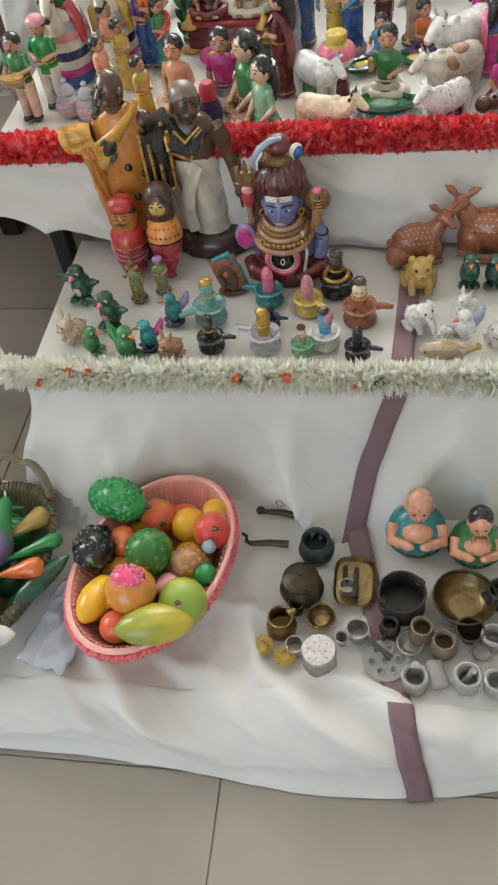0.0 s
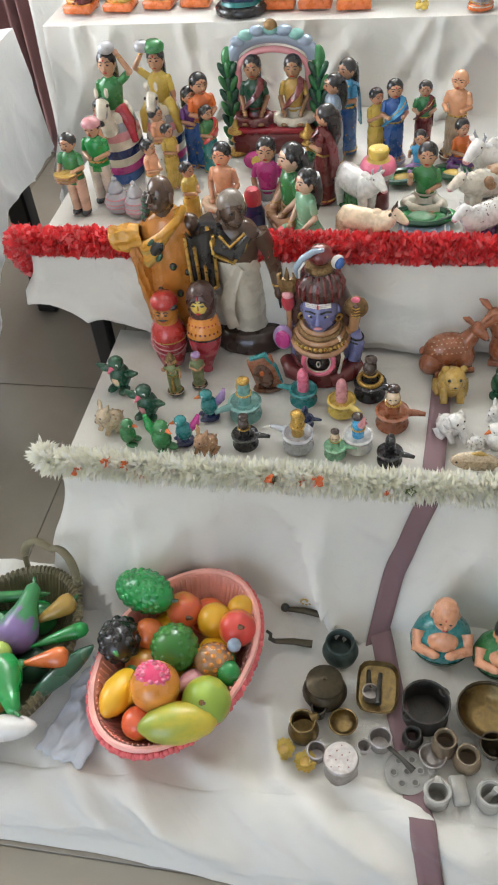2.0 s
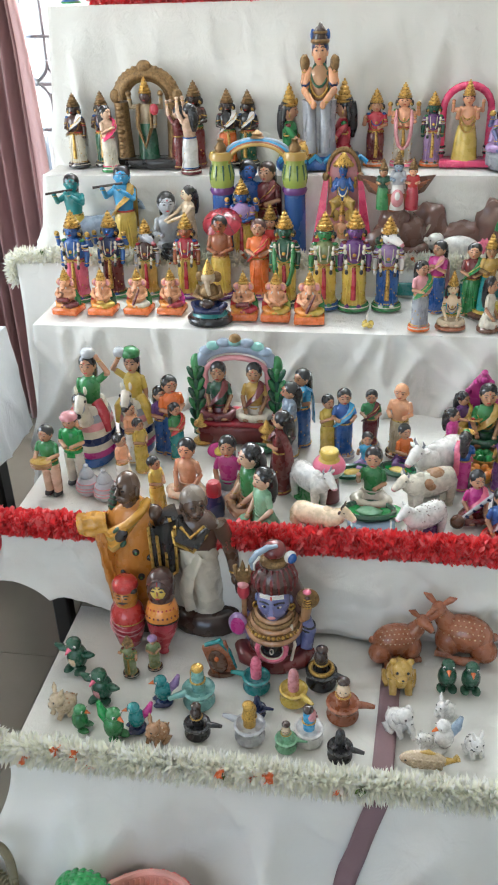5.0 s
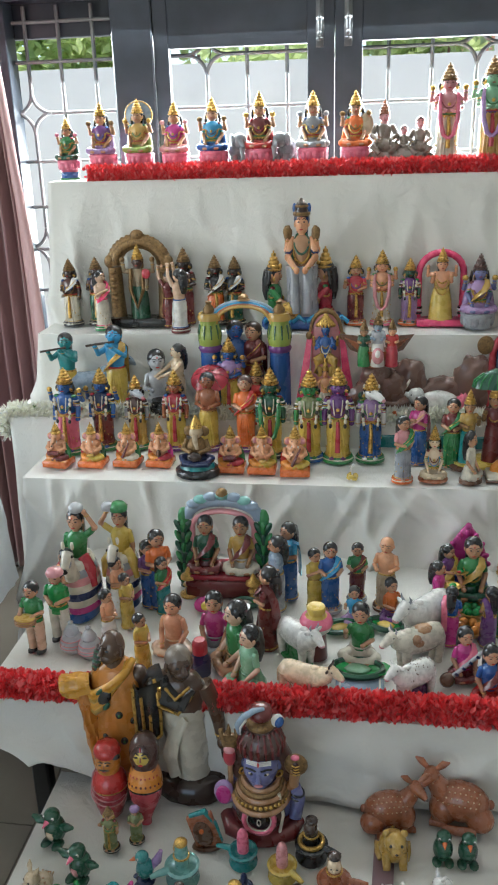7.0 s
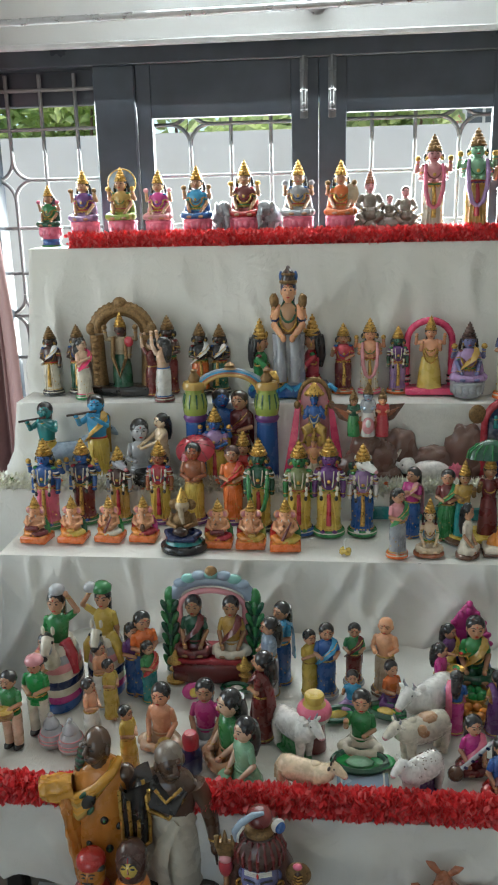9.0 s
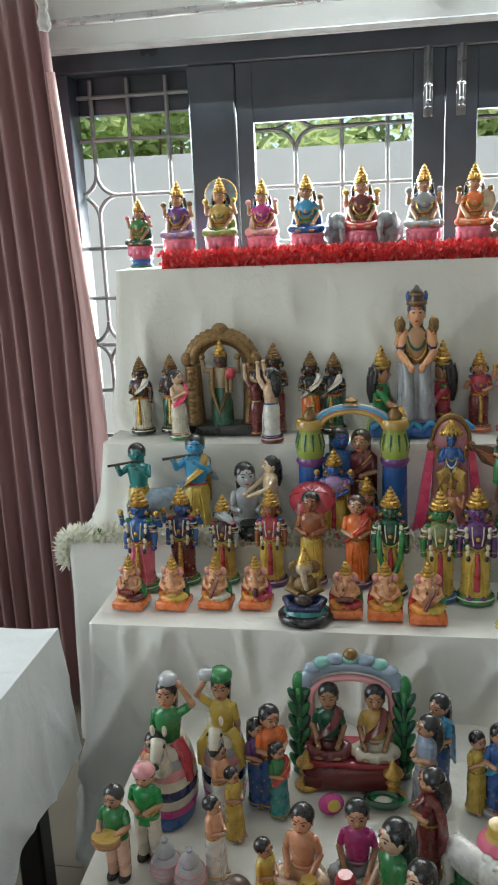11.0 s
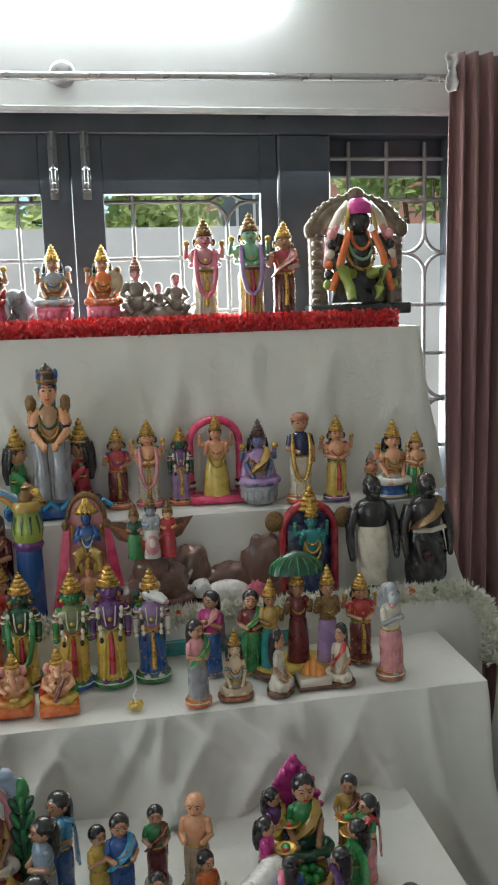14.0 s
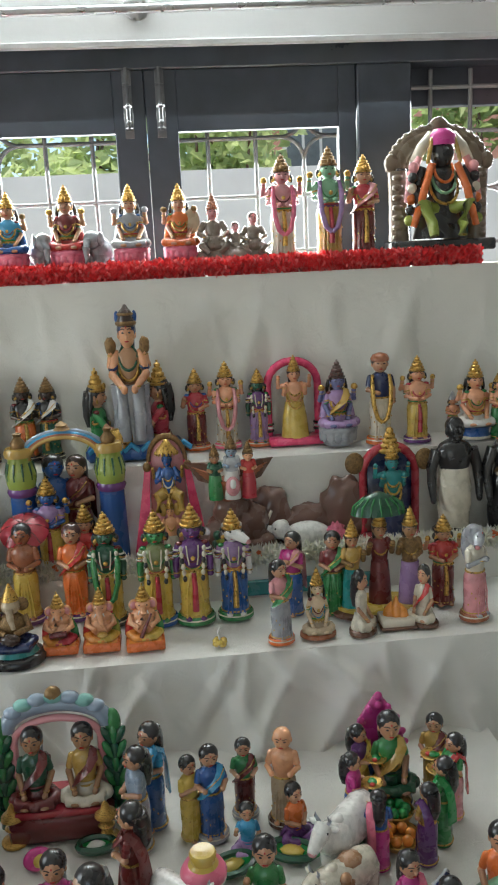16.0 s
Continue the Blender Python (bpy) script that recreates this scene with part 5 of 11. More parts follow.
def critter(x, y, z, h, label, body="tan", turn=0, ears="long", spots=None, name="animal_figurine", group="small animal figurines", muzzle=None):
    """A small sitting animal with ears."""
    k = Clay()
    k.ball((0, 0.05, 0.27), (0.27, 0.33, 0.27), body, 14, 10)
    k.ball((0, -0.18, 0.58), (0.21, 0.21, 0.20), body, 14, 10)
    k.ball((0, -0.36, 0.53), (0.11, 0.10, 0.09), muzzle or body, 10, 8)
    k.ball((0, -0.45, 0.555), (0.03, 0.02, 0.02), "black", 6, 5)
    for sx in (-1, 1):
        k.ball((sx * 0.10, -0.345, 0.64), (0.03, 0.02, 0.035), "black", 8, 6)
        if ears == "long":
            k.tube([(sx * 0.09, -0.15, 0.72), (sx * 0.16, -0.10, 0.88), (sx * 0.20, -0.06, 1.0)], [0.05, 0.07, 0.015], body, 8)
        elif ears == "round":
            k.ball((sx * 0.16, -0.14, 0.74), (0.075, 0.05, 0.08), body, 10, 8)
        else:
            k.ball((sx * 0.22, -0.12, 0.58), (0.05, 0.14, 0.16), body, 10, 8)
        k.tube([(sx * 0.14, -0.14, 0.30), (sx * 0.15, -0.24, 0.12), (sx * 0.15, -0.30, 0.04)], [0.10, 0.08, 0.07], body, 8)
        k.tube([(sx * 0.20, 0.18, 0.20), (sx * 0.25, 0.05, 0.08), (sx * 0.23, -0.08, 0.05)], [0.14, 0.09, 0.06], body, 8)
    if ears == "trunk":
        k.tube([(0, -0.38, 0.52), (0, -0.50, 0.38), (0, -0.52, 0.20), (0, -0.60, 0.16)], [0.09, 0.075, 0.06, 0.04], body, 8)
    k.tube([(0, 0.33, 0.25), (0.03, 0.42, 0.36)], [0.05, 0.02], body, 6)
    if spots:
        rnd = random.Random(3)
        for _ in range(16):
            a, b = rnd.uniform(0, 6.28), rnd.uniform(0.1, 1.3)
            k.ball((0.265 * math.cos(a) * math.cos(b), 0.05 + 0.325 * math.sin(a) * math.cos(b), 0.27 + 0.265 * math.sin(b)), 0.03, spots, 6, 5)
    return finish(k, name, x, y, z, h, turn, label, "figurine", group, 1.0 if ears == "long" else 0.82, 1.0)

# ---- village tier ----
standing(-0.754, 1.597, 0.52, 0.182, "village_doll", "clay man in green shirt holding a cane basket", 10, top="green", low="pale", trousers=True, bun=False, left="hold", right="hold", hold="basket", moustache=True)
standing(-0.712, 1.648, 0.52, 0.197, "village_doll", "clay man in green shirt with a pink headcloth", 5, top="leaf", low="ivory", trousers=True, bun=False, cap="rose")
standing(-0.721, 1.744, 0.52, 0.192, "village_doll", "bare-chested clay man in a beige wrap", 15, top="pink_skin", low="beige", bun=False)
standing(-0.6, 1.761, 0.52, 0.168, "village_doll", "bare-chested clay man in a white wrap", -70, top="pink_skin", low="white", bun=False)
standing(-0.566, 1.718, 0.52, 0.146, "village_doll", "clay man in a long yellow robe", -60, top="yellow", low="yellow", bun=False)
standing(-0.583, 1.62, 0.52, 0.158, "village_doll", "bare-chested clay man in a white wrap", -75, top="pink_skin", low="white", bun=False)
standing(-0.48, 1.535, 0.52, 0.152, "village_doll", "clay man in a plain yellow robe", -65, top="yellow", low="yellow", bun=False)
seated(-0.428, 1.627, 0.52, 0.146, "village_doll", "bare-chested seated clay man with a brass pot", 10, top="pink_skin", low="pale", skin="pink_skin", bun=False, hold="pot")
standing(-0.507, 1.819, 0.52, 0.215, "village_doll", "clay woman in orange and blue sari", -35, top="orange", low="blue")
standing(-0.534, 1.821, 0.52, 0.184, "village_doll", "clay woman in purple and blue sari", -40, top="purple", low="blue")
standing(-0.49, 1.788, 0.52, 0.156, "village_doll", "clay woman in green blouse and red sari", -50, top="green", low="teal", shawl="red")
seated(-0.334, 1.647, 0.52, 0.147, "village_doll", "seated clay figure in a magenta shirt", 0, top="magenta", low="grey")
standing(-0.184, 1.89, 0.52, 0.213, "village_doll", "clay woman in bright blue sari", 40, top="sky", low="blue", shawl="sky")
standing(-0.208, 1.83, 0.52, 0.205, "village_doll", "clay woman in pale grey robe", 70, top="grey_blue", low="grey")
standing(-0.21, 1.663, 0.52, 0.213, "village_doll", "clay woman in maroon sari with gold edging", 100, top="maroon", low="maroon", shawl="maroon")
seated(-0.273, 1.577, 0.52, 0.17, "village_doll", "seated clay woman in green sari, long hair", 60, top="green", low="tan", skin="pale")
seated(-0.234, 1.513, 0.52, 0.149, "village_doll", "seated clay child in mint green dress", 50, top="mint", low="mint", skin="pale")
seated(0.004, 1.638, 0.52, 0.14, "village_doll", "seated clay man in green buttoned shirt", 5, top="green", low="ivory", bun=False, left="fold", right="bless")
seated(-0.012, 1.79, 0.52, 0.095, "village_doll", "seated clay child in blue shirt", 0, top="sky", low="lilac", bun=False, right="bless")
seated(0.078, 1.812, 0.52, 0.11, "village_doll", "seated clay man in orange shirt", -30, top="orange", low="purple", bun=False, left="fold", right="fold")
standing(-0.112, 1.844, 0.52, 0.166, "village_doll", "clay man in yellow robe with folded hands", -35, top="yellow", low="yellow", bun=False, left="pray", right="pray")
standing(-0.073, 1.838, 0.52, 0.187, "village_doll", "clay woman in blue sari carrying an offering", -10, top="blue", low="blue", shawl="sky", left="hold", right="hold", base="grey")
standing(-0.007, 1.891, 0.52, 0.161, "village_doll", "clay woman in maroon sari and green blouse", 0, top="green", low="maroon", shawl="maroon", left="hold", right="hold", base="grey")
standing(0.065, 1.856, 0.52, 0.199, "village_doll", "bald bare-chested clay priest in white wrap", 15, top="peach", low="beige", skin="peach", bald=True, bun=False, left="hold", right="hold", base="brown")
quadruped(-0.141, 1.623, 0.52, 0.123, "clay_bull", "white clay bull with pink neck garland and green base", 132, body="white", base="green", cloth="pink", head_down=0.6, neck=0.2, length=0.78, fat=1.28)
quadruped(-0.117, 1.484, 0.52, 0.107, "clay_buffalo", "pale pink clay cow walking, grey horns", 160, body="cream", base=None, ears="dark_brown", horns="dark_brown", head_down=0.75, length=0.86, neck=0.24, fat=1.22)
quadruped(0.162, 1.728, 0.52, 0.153, "clay_bull", "large white clay bull with green base", 48, body="white", base="green", head_down=0.6, neck=0.2, length=0.82, fat=1.28)
quadruped(0.137, 1.627, 0.52, 0.118, "clay_cow", "white clay cow with tan patches", 32, body="ivory", patch="tan", head_down=1.0, neck=0.2, length=0.85, fat=1.28)
quadruped(0.122, 1.507, 0.52, 0.103, "clay_calf", "small white calf with brown spots", 40, body="white", spots="brown", horns=None, head_down=0.4, base="purple", neck=0.18, length=0.75, fat=1.28)
seated(0.231, 1.59, 0.52, 0.122, "village_doll", "seated clay woman in pink sari playing a veena", -15, top="magenta", low="maroon", shawl="pink", hold="veena")
seated(0.276, 1.52, 0.52, 0.125, "village_doll", "seated clay woman in blue and red sari", -10, top="blue", low="red", shawl="maroon")
seated(0.276, 1.883, 0.52, 0.191, "goddess_doll", "gold-ornamented clay goddess in green sari on a seat", 0, top="green", low="dark_green", foot=("gold","blue"), garland="gold", shawl="mustard", wide=1.0)
standing(0.218, 1.891, 0.52, 0.166, "village_doll", "clay woman in purple blouse and yellow sari", -50, top="purple", low="yellow", shawl="yellow", hold="plate", left="hold", right="hold")
standing(0.189, 1.812, 0.52, 0.161, "village_doll", "clay woman in pink blouse and blue sari with plate", -70, top="magenta", low="blue", hold="plate", left="hold", right="hold", base="orange")
standing(0.211, 1.712, 0.52, 0.154, "village_doll", "clay woman in blue blouse and pink sari", 190, top="blue", low="magenta", shawl="pink")
standing(0.298, 1.712, 0.52, 0.157, "village_doll", "clay woman in purple sari with gold edging", 150, top="mustard", low="purple", shawl="purple")
standing(0.34, 1.758, 0.52, 0.172, "village_doll", "clay woman in green sari, hair tied back", 120, top="green", low="green", shawl="leaf")
standing(0.367, 1.889, 0.52, 0.175, "village_doll", "clay woman in gold and maroon sari with plate", 25, top="mustard", low="mustard", shawl="maroon", hold="plate", left="hold", right="hold")
standing(0.383, 1.825, 0.52, 0.171, "village_doll", "clay woman in green blouse and pink sari", 70, top="green", low="rose", shawl="red", hold="plate", left="hold", right="hold")
seated(0.387, 1.605, 0.52, 0.144, "village_doll", "seated clay woman in green sari, orange blouse", 20, top="orange", low="green", shawl="mint")

# ---- fourth step: musicians, avatars, village ritual ----
musician(-0.907, 2.234, 0.735, 0.136, 8, seed=0, side="green", shawl="maroon")
musician(-0.801, 2.241, 0.735, 0.135, 4, seed=1, side="dark_green", shawl="yellow")
musician(-0.696, 2.252, 0.735, 0.133, 6, seed=2, side="green", shawl="ivory")
musician(-0.598, 2.258, 0.735, 0.133, 3, seed=3, side="magenta", shawl="crimson")
musician(-0.379, 2.227, 0.735, 0.138, 0, seed=4, side="green", shawl="crimson")
musician(-0.287, 2.224, 0.735, 0.141, 0, seed=5, side="lime", shawl="yellow")
musician(-0.191, 2.213, 0.735, 0.147, -3, seed=6, side="green", shawl="yellow")
standing(-0.906, 2.343, 0.735, 0.272, "avatar_doll", "blue-skinned clay deity in pink skirt and gold crown", 5, skin="blue", top="blue", low="pink", crown="gold", four=True, stripes=True, base="green")
standing(-0.808, 2.389, 0.735, 0.26, "avatar_doll", "blue-skinned clay deity in maroon skirt, gold crown", 3, skin="blue", top="navy", low="maroon", crown="gold", four=True, stripes=True, base="green")
standing(-0.701, 2.4, 0.735, 0.234, "avatar_doll", "grey-skinned clay deity in yellow skirt, gold crown", 0, snout=(1, "grey"), skin="grey", top="chocolate", low="mustard", crown="gold", stripes=True, base="green")
standing(-0.577, 2.4, 0.735, 0.253, "avatar_doll", "red-skinned clay deity in yellow skirt, gold crown", 0, skin="clay", top="crimson", low="yellow", crown="gold", stripes=True, base="purple")
standing(-0.474, 2.4, 0.735, 0.245, "umbrella_doll", "clay boy in yellow wrap under a red umbrella", 0, skin="clay", top="clay", low="yellow", bun=False, base="purple")
standing(-0.358, 2.4, 0.735, 0.237, "monk_doll", "clay monk in a long red robe", 0, top="orange", low="orange", shawl="red", base="purple", hair="chocolate")
standing(-0.275, 2.352, 0.735, 0.274, "avatar_doll", "green-skinned clay deity in yellow skirt, gold crown", 0, skin="dark_green", top="dark_green", low="yellow", crown="gold", stripes=True, base="black", garland="green")
standing(-0.158, 2.331, 0.735, 0.276, "avatar_doll", "green-skinned clay deity in yellow skirt, gold crown", 0, skin="green", top="olive", low="yellow", crown="gold", stripes=True, base="blue")
standing(-0.073, 2.326, 0.735, 0.286, "avatar_doll", "purple-skinned clay deity in yellow skirt, gold crown", 0, skin="purple", top="purple", low="yellow", crown="gold", stripes=True, base="green")
standing(0.022, 2.332, 0.735, 0.265, "avatar_doll", "horse-headed clay deity in blue skirt, green base", 0, snout=(1, "white"), skin="white", top="lilac", low="blue", crown="gold", stripes=True, base="green")
standing(0.111, 2.176, 0.735, 0.19, "village_doll", "clay woman in grey and green on an orange base", -30, top="rose", low="grey", shawl="green", base="orange")
standing(0.16, 2.317, 0.735, 0.203, "village_doll", "clay woman in pink blouse and blue sari", 40, top="magenta", low="blue", shawl="rose", left="pray", right="pray")
seated(0.196, 2.194, 0.735, 0.156, "seated_deity_doll", "beige seated clay deity with gold crown", 0, top="cream", low="beige", skin="cream", crown="gold", base="clay", garland="sky", wide=0.85)
standing(0.254, 2.301, 0.735, 0.202, "village_doll", "clay woman in green sari", 10, top="maroon", low="green", shawl="green")
seated(0.295, 2.188, 0.735, 0.147, "village_doll", "seated clay woman in white sari, black hair", -60, top="ivory", low="ivory", base="brown", wide=0.72)
seated(0.443, 2.204, 0.735, 0.14, "village_doll", "seated clay woman in white sari with red border", 45, top="ivory", low="ivory", shawl="red", base="brown", wide=0.75)
standing(0.523, 2.307, 0.735, 0.221, "avatar_doll", "red-robed clay deity with gold crown", 0, top="red", low="maroon", crown="gold", four=True)
standing(0.566, 2.211, 0.735, 0.223, "cow_headed_doll", "clay figure in pink wrap with white shoulders", -30, snout=(-1, "grey"), skin="grey", top="ivory", low="rose", hair="grey", base="clay", left="pray", right="pray")

# ---- low back step ----
standing(-0.958, 2.525, 0.82, 0.252, "avatar_doll", "blue-green clay flute player in yellow wrap", -12, skin="teal", top="teal", low="yellow", base=None, left="flute_near", right="flute_far", hold="flute")
standing(-0.794, 2.525, 0.82, 0.277, "avatar_doll", "sky-blue clay flute player in yellow wrap", -8, skin="sky", top="sky", low="yellow", left="flute_near", right="flute_far", hold="flute", shawl="mustard", band="red")
seated(-0.660, 2.525, 0.82, 0.198, "child_deity_doll", "pale grey seated clay child with black pot", -20, skin="silver", top="silver", low="silver", left="hold", right="hold", hold="black_pot")
standing(-0.592, 2.525, 0.82, 0.218, "cowherd_girl_doll", "cream clay girl in ivory wrap", 55, skin="cream", top="cream", low="cream", left="reach", right="reach", band="cream")
standing(-0.42, 2.495, 0.82, 0.246, "avatar_doll", "blue-skinned clay deity in lilac shawl, yellow wrap", 0, skin="blue", top="lilac", low="yellow", crown="gold", four=True)
seated(-0.335, 2.495, 0.82, 0.17, "seated_deity_doll", "small red and gold seated clay deity", 0, top="red", low="mustard", crown="gold")
standing(-0.408, 2.565, 0.82, 0.285, "avatar_doll", "blue-skinned clay deity beside a consort", -20, skin="blue", top="blue", low="yellow", left="fold")
standing(-0.352, 2.565, 0.82, 0.280, "village_doll", "clay woman in a dark red sari", 15, top="maroon", low="maroon", shawl="maroon", hair="dark_brown")

# ---- fifth step: deities ----
standing(-0.994, 2.726, 1.055, 0.224, "saint_doll", "dark clay saint in white wrap and striped shawl", 5, skin="dark_brown", top="chocolate", low="ivory", shawl="white", base="black", crown="old_gold", left="down")
standing(-0.906, 2.74, 1.055, 0.227, "saint_doll", "dark clay saint with folded arms", 0, skin="dark_brown", top="chocolate", low="dark_green", crown="old_gold", base="black")
standing(-0.866, 2.658, 1.055, 0.196, "saint_doll", "pale clay saint in white wrap and red sash", -60, skin="pale", top="pale", low="ivory", band="hot_pink", base="green", shawl="hot_pink", left="pray", right="pray")
standing(-0.648, 2.702, 1.055, 0.188, "saint_doll", "pale clay saint in brown wrap", 110, skin="pale", top="maroon", low="maroon", left="up", right="up")
standing(-0.596, 2.625, 1.055, 0.205, "saint_doll", "pale clay saint in white wrap with raised arms", 120, skin="pale", top="pale", low="white", band="blue", base="maroon", left="up", right="up")
standing(-0.602, 2.74, 1.055, 0.254, "saint_doll", "tall dark clay saint with gold topknot", 0, skin="dark_brown", top="chocolate", low="maroon", crown="old_gold")
standing(-0.497, 2.74, 1.055, 0.229, "saint_doll", "dark clay saint with red wrap and staff", -15, skin="dark_brown", top="black", low="orange", shawl="white", crown="old_gold", base="black")
standing(-0.432, 2.74, 1.055, 0.225, "saint_doll", "dark clay saint with black and red wrap", 15, skin="dark_brown", top="black", low="dark_green", shawl="white", crown="old_gold", base="black")
seated(-0.299, 2.74, 1.055, 0.237, "consort_doll", "seated clay woman in yellow and green with crown", -78, top="green", low="lime", crown="gold", left="reach", right="reach", wide=0.9)
seated(-0.133, 2.74, 1.055, 0.249, "consort_doll", "seated clay woman in red sari with crown", 78, top="crimson", low="crimson", crown="gold", left="reach", right="reach", wide=0.9)
standing(-0.033, 2.74, 1.055, 0.224, "deity_doll", "red and gold clay deity with crown on orange base", -5, top="crimson", low="maroon", crown="gold", base="orange", right="bless")
standing(0.051, 2.74, 1.055, 0.239, "deity_doll", "pink-skinned clay deity in ivory wrap, gold crown", 0, skin="pink_skin", top="pink_skin", low="ivory", crown="gold", four=True, base="pink", garland="rose")
standing(0.14, 2.74, 1.055, 0.213, "deity_doll", "green-skinned clay goddess in violet sari", 0, skin="dark_green", top="purple", low="lilac", crown="gold", base="orange", stripes=True)
seated(0.352, 2.686, 1.055, 0.229, "deity_doll", "purple seated clay deity with high dark crown", 0, skin="violet_skin", top="lilac", low="lilac", crown="chocolate", pedestal="grey", four="gold", shawl="mustard")
standing(0.467, 2.67, 1.055, 0.25, "turbaned_doll", "clay man in navy coat and white wrap with turban", 5, top="navy", low="ivory", cap="clay", bun=False, garland="gold", left="down", right="fold", base="orange")
standing(0.567, 2.66, 1.055, 0.234, "deity_doll", "pink-skinned clay deity in yellow wrap on violet base", 0, skin="pink_skin", top="pink_skin", low="yellow", crown="gold", four=True, base="purple")
seated(0.728, 2.656, 1.055, 0.212, "deity_doll", "pink seated clay deity in white wrap", 0, skin="pink_skin", top="pink_skin", low="white", crown="gold", four="gold", foot=("blue","ivory"))
standing(0.673, 2.678, 1.055, 0.128, "attendant_doll", "small pink-skinned clay attendant", 0, skin="pink_skin", top="pink_skin", low="rose", crown="silver")
standing(0.788, 2.632, 1.055, 0.187, "attendant_doll", "small pink-skinned clay attendant with gold crown", 0, skin="pink_skin", top="pink_skin", low="green", crown="gold")

# ---- top step: seated goddesses and standing deities ----
seated(-1.005, 2.87, 1.525, 0.196, "goddess_doll", "seated clay goddess in green sari on striped pedestal", 8, top="green", low="dark_green", crown="gold", pedestal="pink", foot=("blue","green"), four="pink")
seated(-0.891, 2.89, 1.558, 0.207, "goddess_doll", "seated clay goddess in violet sari on pink lotus", 6, top="purple", low="lilac", crown="gold", pedestal="pink", four="old_gold")
seated(-0.763, 2.89, 1.558, 0.212, "goddess_doll", "seated clay goddess in yellow sari with blue halo", 5, top="mustard", low="lime", crown="gold", pedestal="pink", four="gold", halo="grey_blue")
seated(-0.639, 2.89, 1.558, 0.201, "goddess_doll", "seated clay goddess in magenta sari on pink lotus", 4, top="magenta", low="rose", crown="gold", pedestal="pink", four="rose")
seated(-0.511, 2.89, 1.558, 0.21, "goddess_doll", "seated clay goddess in blue sari on pink lotus", 3, top="sky", low="blue", crown="gold", pedestal="pink", four="old_gold")
seated(-0.354, 2.89, 1.558, 0.222, "goddess_doll", "seated clay goddess in red sari between two grey elephants", 2, top="maroon", low="red", crown="gold", pedestal="pink", four="gold", sidekick="grey")
seated(-0.18, 2.89, 1.558, 0.218, "goddess_doll", "seated clay goddess in grey sari on pink lotus", 0, top="grey", low="silver", crown="gold", pedestal="pink", four="grey")
seated(-0.043, 2.89, 1.558, 0.214, "goddess_doll", "seated clay goddess in orange sari on pink lotus", 0, top="orange", low="orange", crown="gold", pedestal="pink", four="old_gold")
standing(0.245, 2.87, 1.558, 0.284, "deity_doll", "tall pale clay deity in ivory wrap, gold crown", 0, skin="rose", top="rose", low="ivory", crown="old_gold", four=True, garland="pink")
standing(0.377, 2.87, 1.558, 0.298, "deity_doll", "tall green-skinned clay deity in yellow wrap", 0, skin="mint", top="mint", low="mustard", crown="old_gold", four=True, band="purple", garland="lilac")
standing(0.476, 2.87, 1.558, 0.273, "deity_doll", "clay goddess in red sari with gold crown", 0, top="crimson", low="maroon", crown="gold", right="bless", shawl="rose")

# ---- second step: small figurines ----
birdlet(-0.6, 1.236, 0.32, 0.084, "dark green bird figurine with raised wings", body="dark_green", belly="cream", turn=-15, beak="pink")
birdlet(-0.52, 1.156, 0.32, 0.083, "dark green bird figurine with raised wings", body="dark_green", belly="rose", turn=-20, beak="pink")
birdlet(-0.47, 1.066, 0.32, 0.074, "green pear-shaped bird figurine", body="green", belly="green", wings=False, turn=60, tail="leaf")
birdlet(-0.542, 1.077, 0.32, 0.061, "green pear-shaped bird figurine", body="green", belly="leaf", wings=False, turn=80)
birdlet(-0.394, 1.161, 0.32, 0.071, "teal parrot figurine with violet tail", body="teal", belly="pale_teal", tail="lilac", turn=-70, wings=False, base="navy")
birdlet(-0.43, 1.088, 0.32, 0.068, "teal parrot figurine with magenta tail", body="teal", belly="pale_teal", tail="magenta", turn=-70, wings=False, base="navy")
standing(-0.482, 1.229, 0.32, 0.105, "soldier_figurine", "small olive painted figurine on black base", 0, top="olive", low="olive", hair="mustard", base="black", category="figurine", group="small animal figurines", bun=False, wide=1.25, crown="old_gold", left="down", right="bless")
standing(-0.436, 1.253, 0.32, 0.088, "pot_lady_figurine", "small olive painted figurine with lilac cap", -20, top="olive", low="olive", cap="lilac", base="black", category="figurine", group="small animal figurines", bun=False, wide=1.25)
critter(-0.587, 1.112, 0.32, 0.075, "spotted cream fawn figurine with long ears", body="beige", turn=-35, spots="tan")
critter(-0.382, 1.065, 0.32, 0.068, "spotted tan fawn figurine", body="tan", turn=-30, spots="cream")
critter(0.076, 1.262, 0.32, 0.087, "glossy brown bear figurine", body="mustard", ears="round", turn=5)
critter(0.073, 1.148, 0.32, 0.066, "white rabbit figurine with blue ears", body="white", ears="trunk", turn=40)
critter(0.164, 1.19, 0.32, 0.057, "white rabbit figurine with long ears", body="white", ears="long", turn=-50)
birdlet(0.157, 1.116, 0.32, 0.068, "white swan figurine with blue markings", body="white", belly="white", wings=False, turn=-60, tail="grey_blue", name="swan_figurine")
critter(0.124, 1.115, 0.32, 0.036, "small black and white zebra figurine", body="white", ears="round", turn=-60, spots="black")
critter(0.212, 1.109, 0.32, 0.06, "white spotted dog figurine", body="white", ears="long", turn=20, spots="black")
birdlet(0.171, 1.272, 0.32, 0.073, "dark green owl figurine", body="dark_green", belly="dark_green", wings=False, name="owl_figurine")
birdlet(0.218, 1.271, 0.32, 0.072, "dark green owl figurine", body="dark_green", belly="dark_green", wings=False, name="owl_figurine")
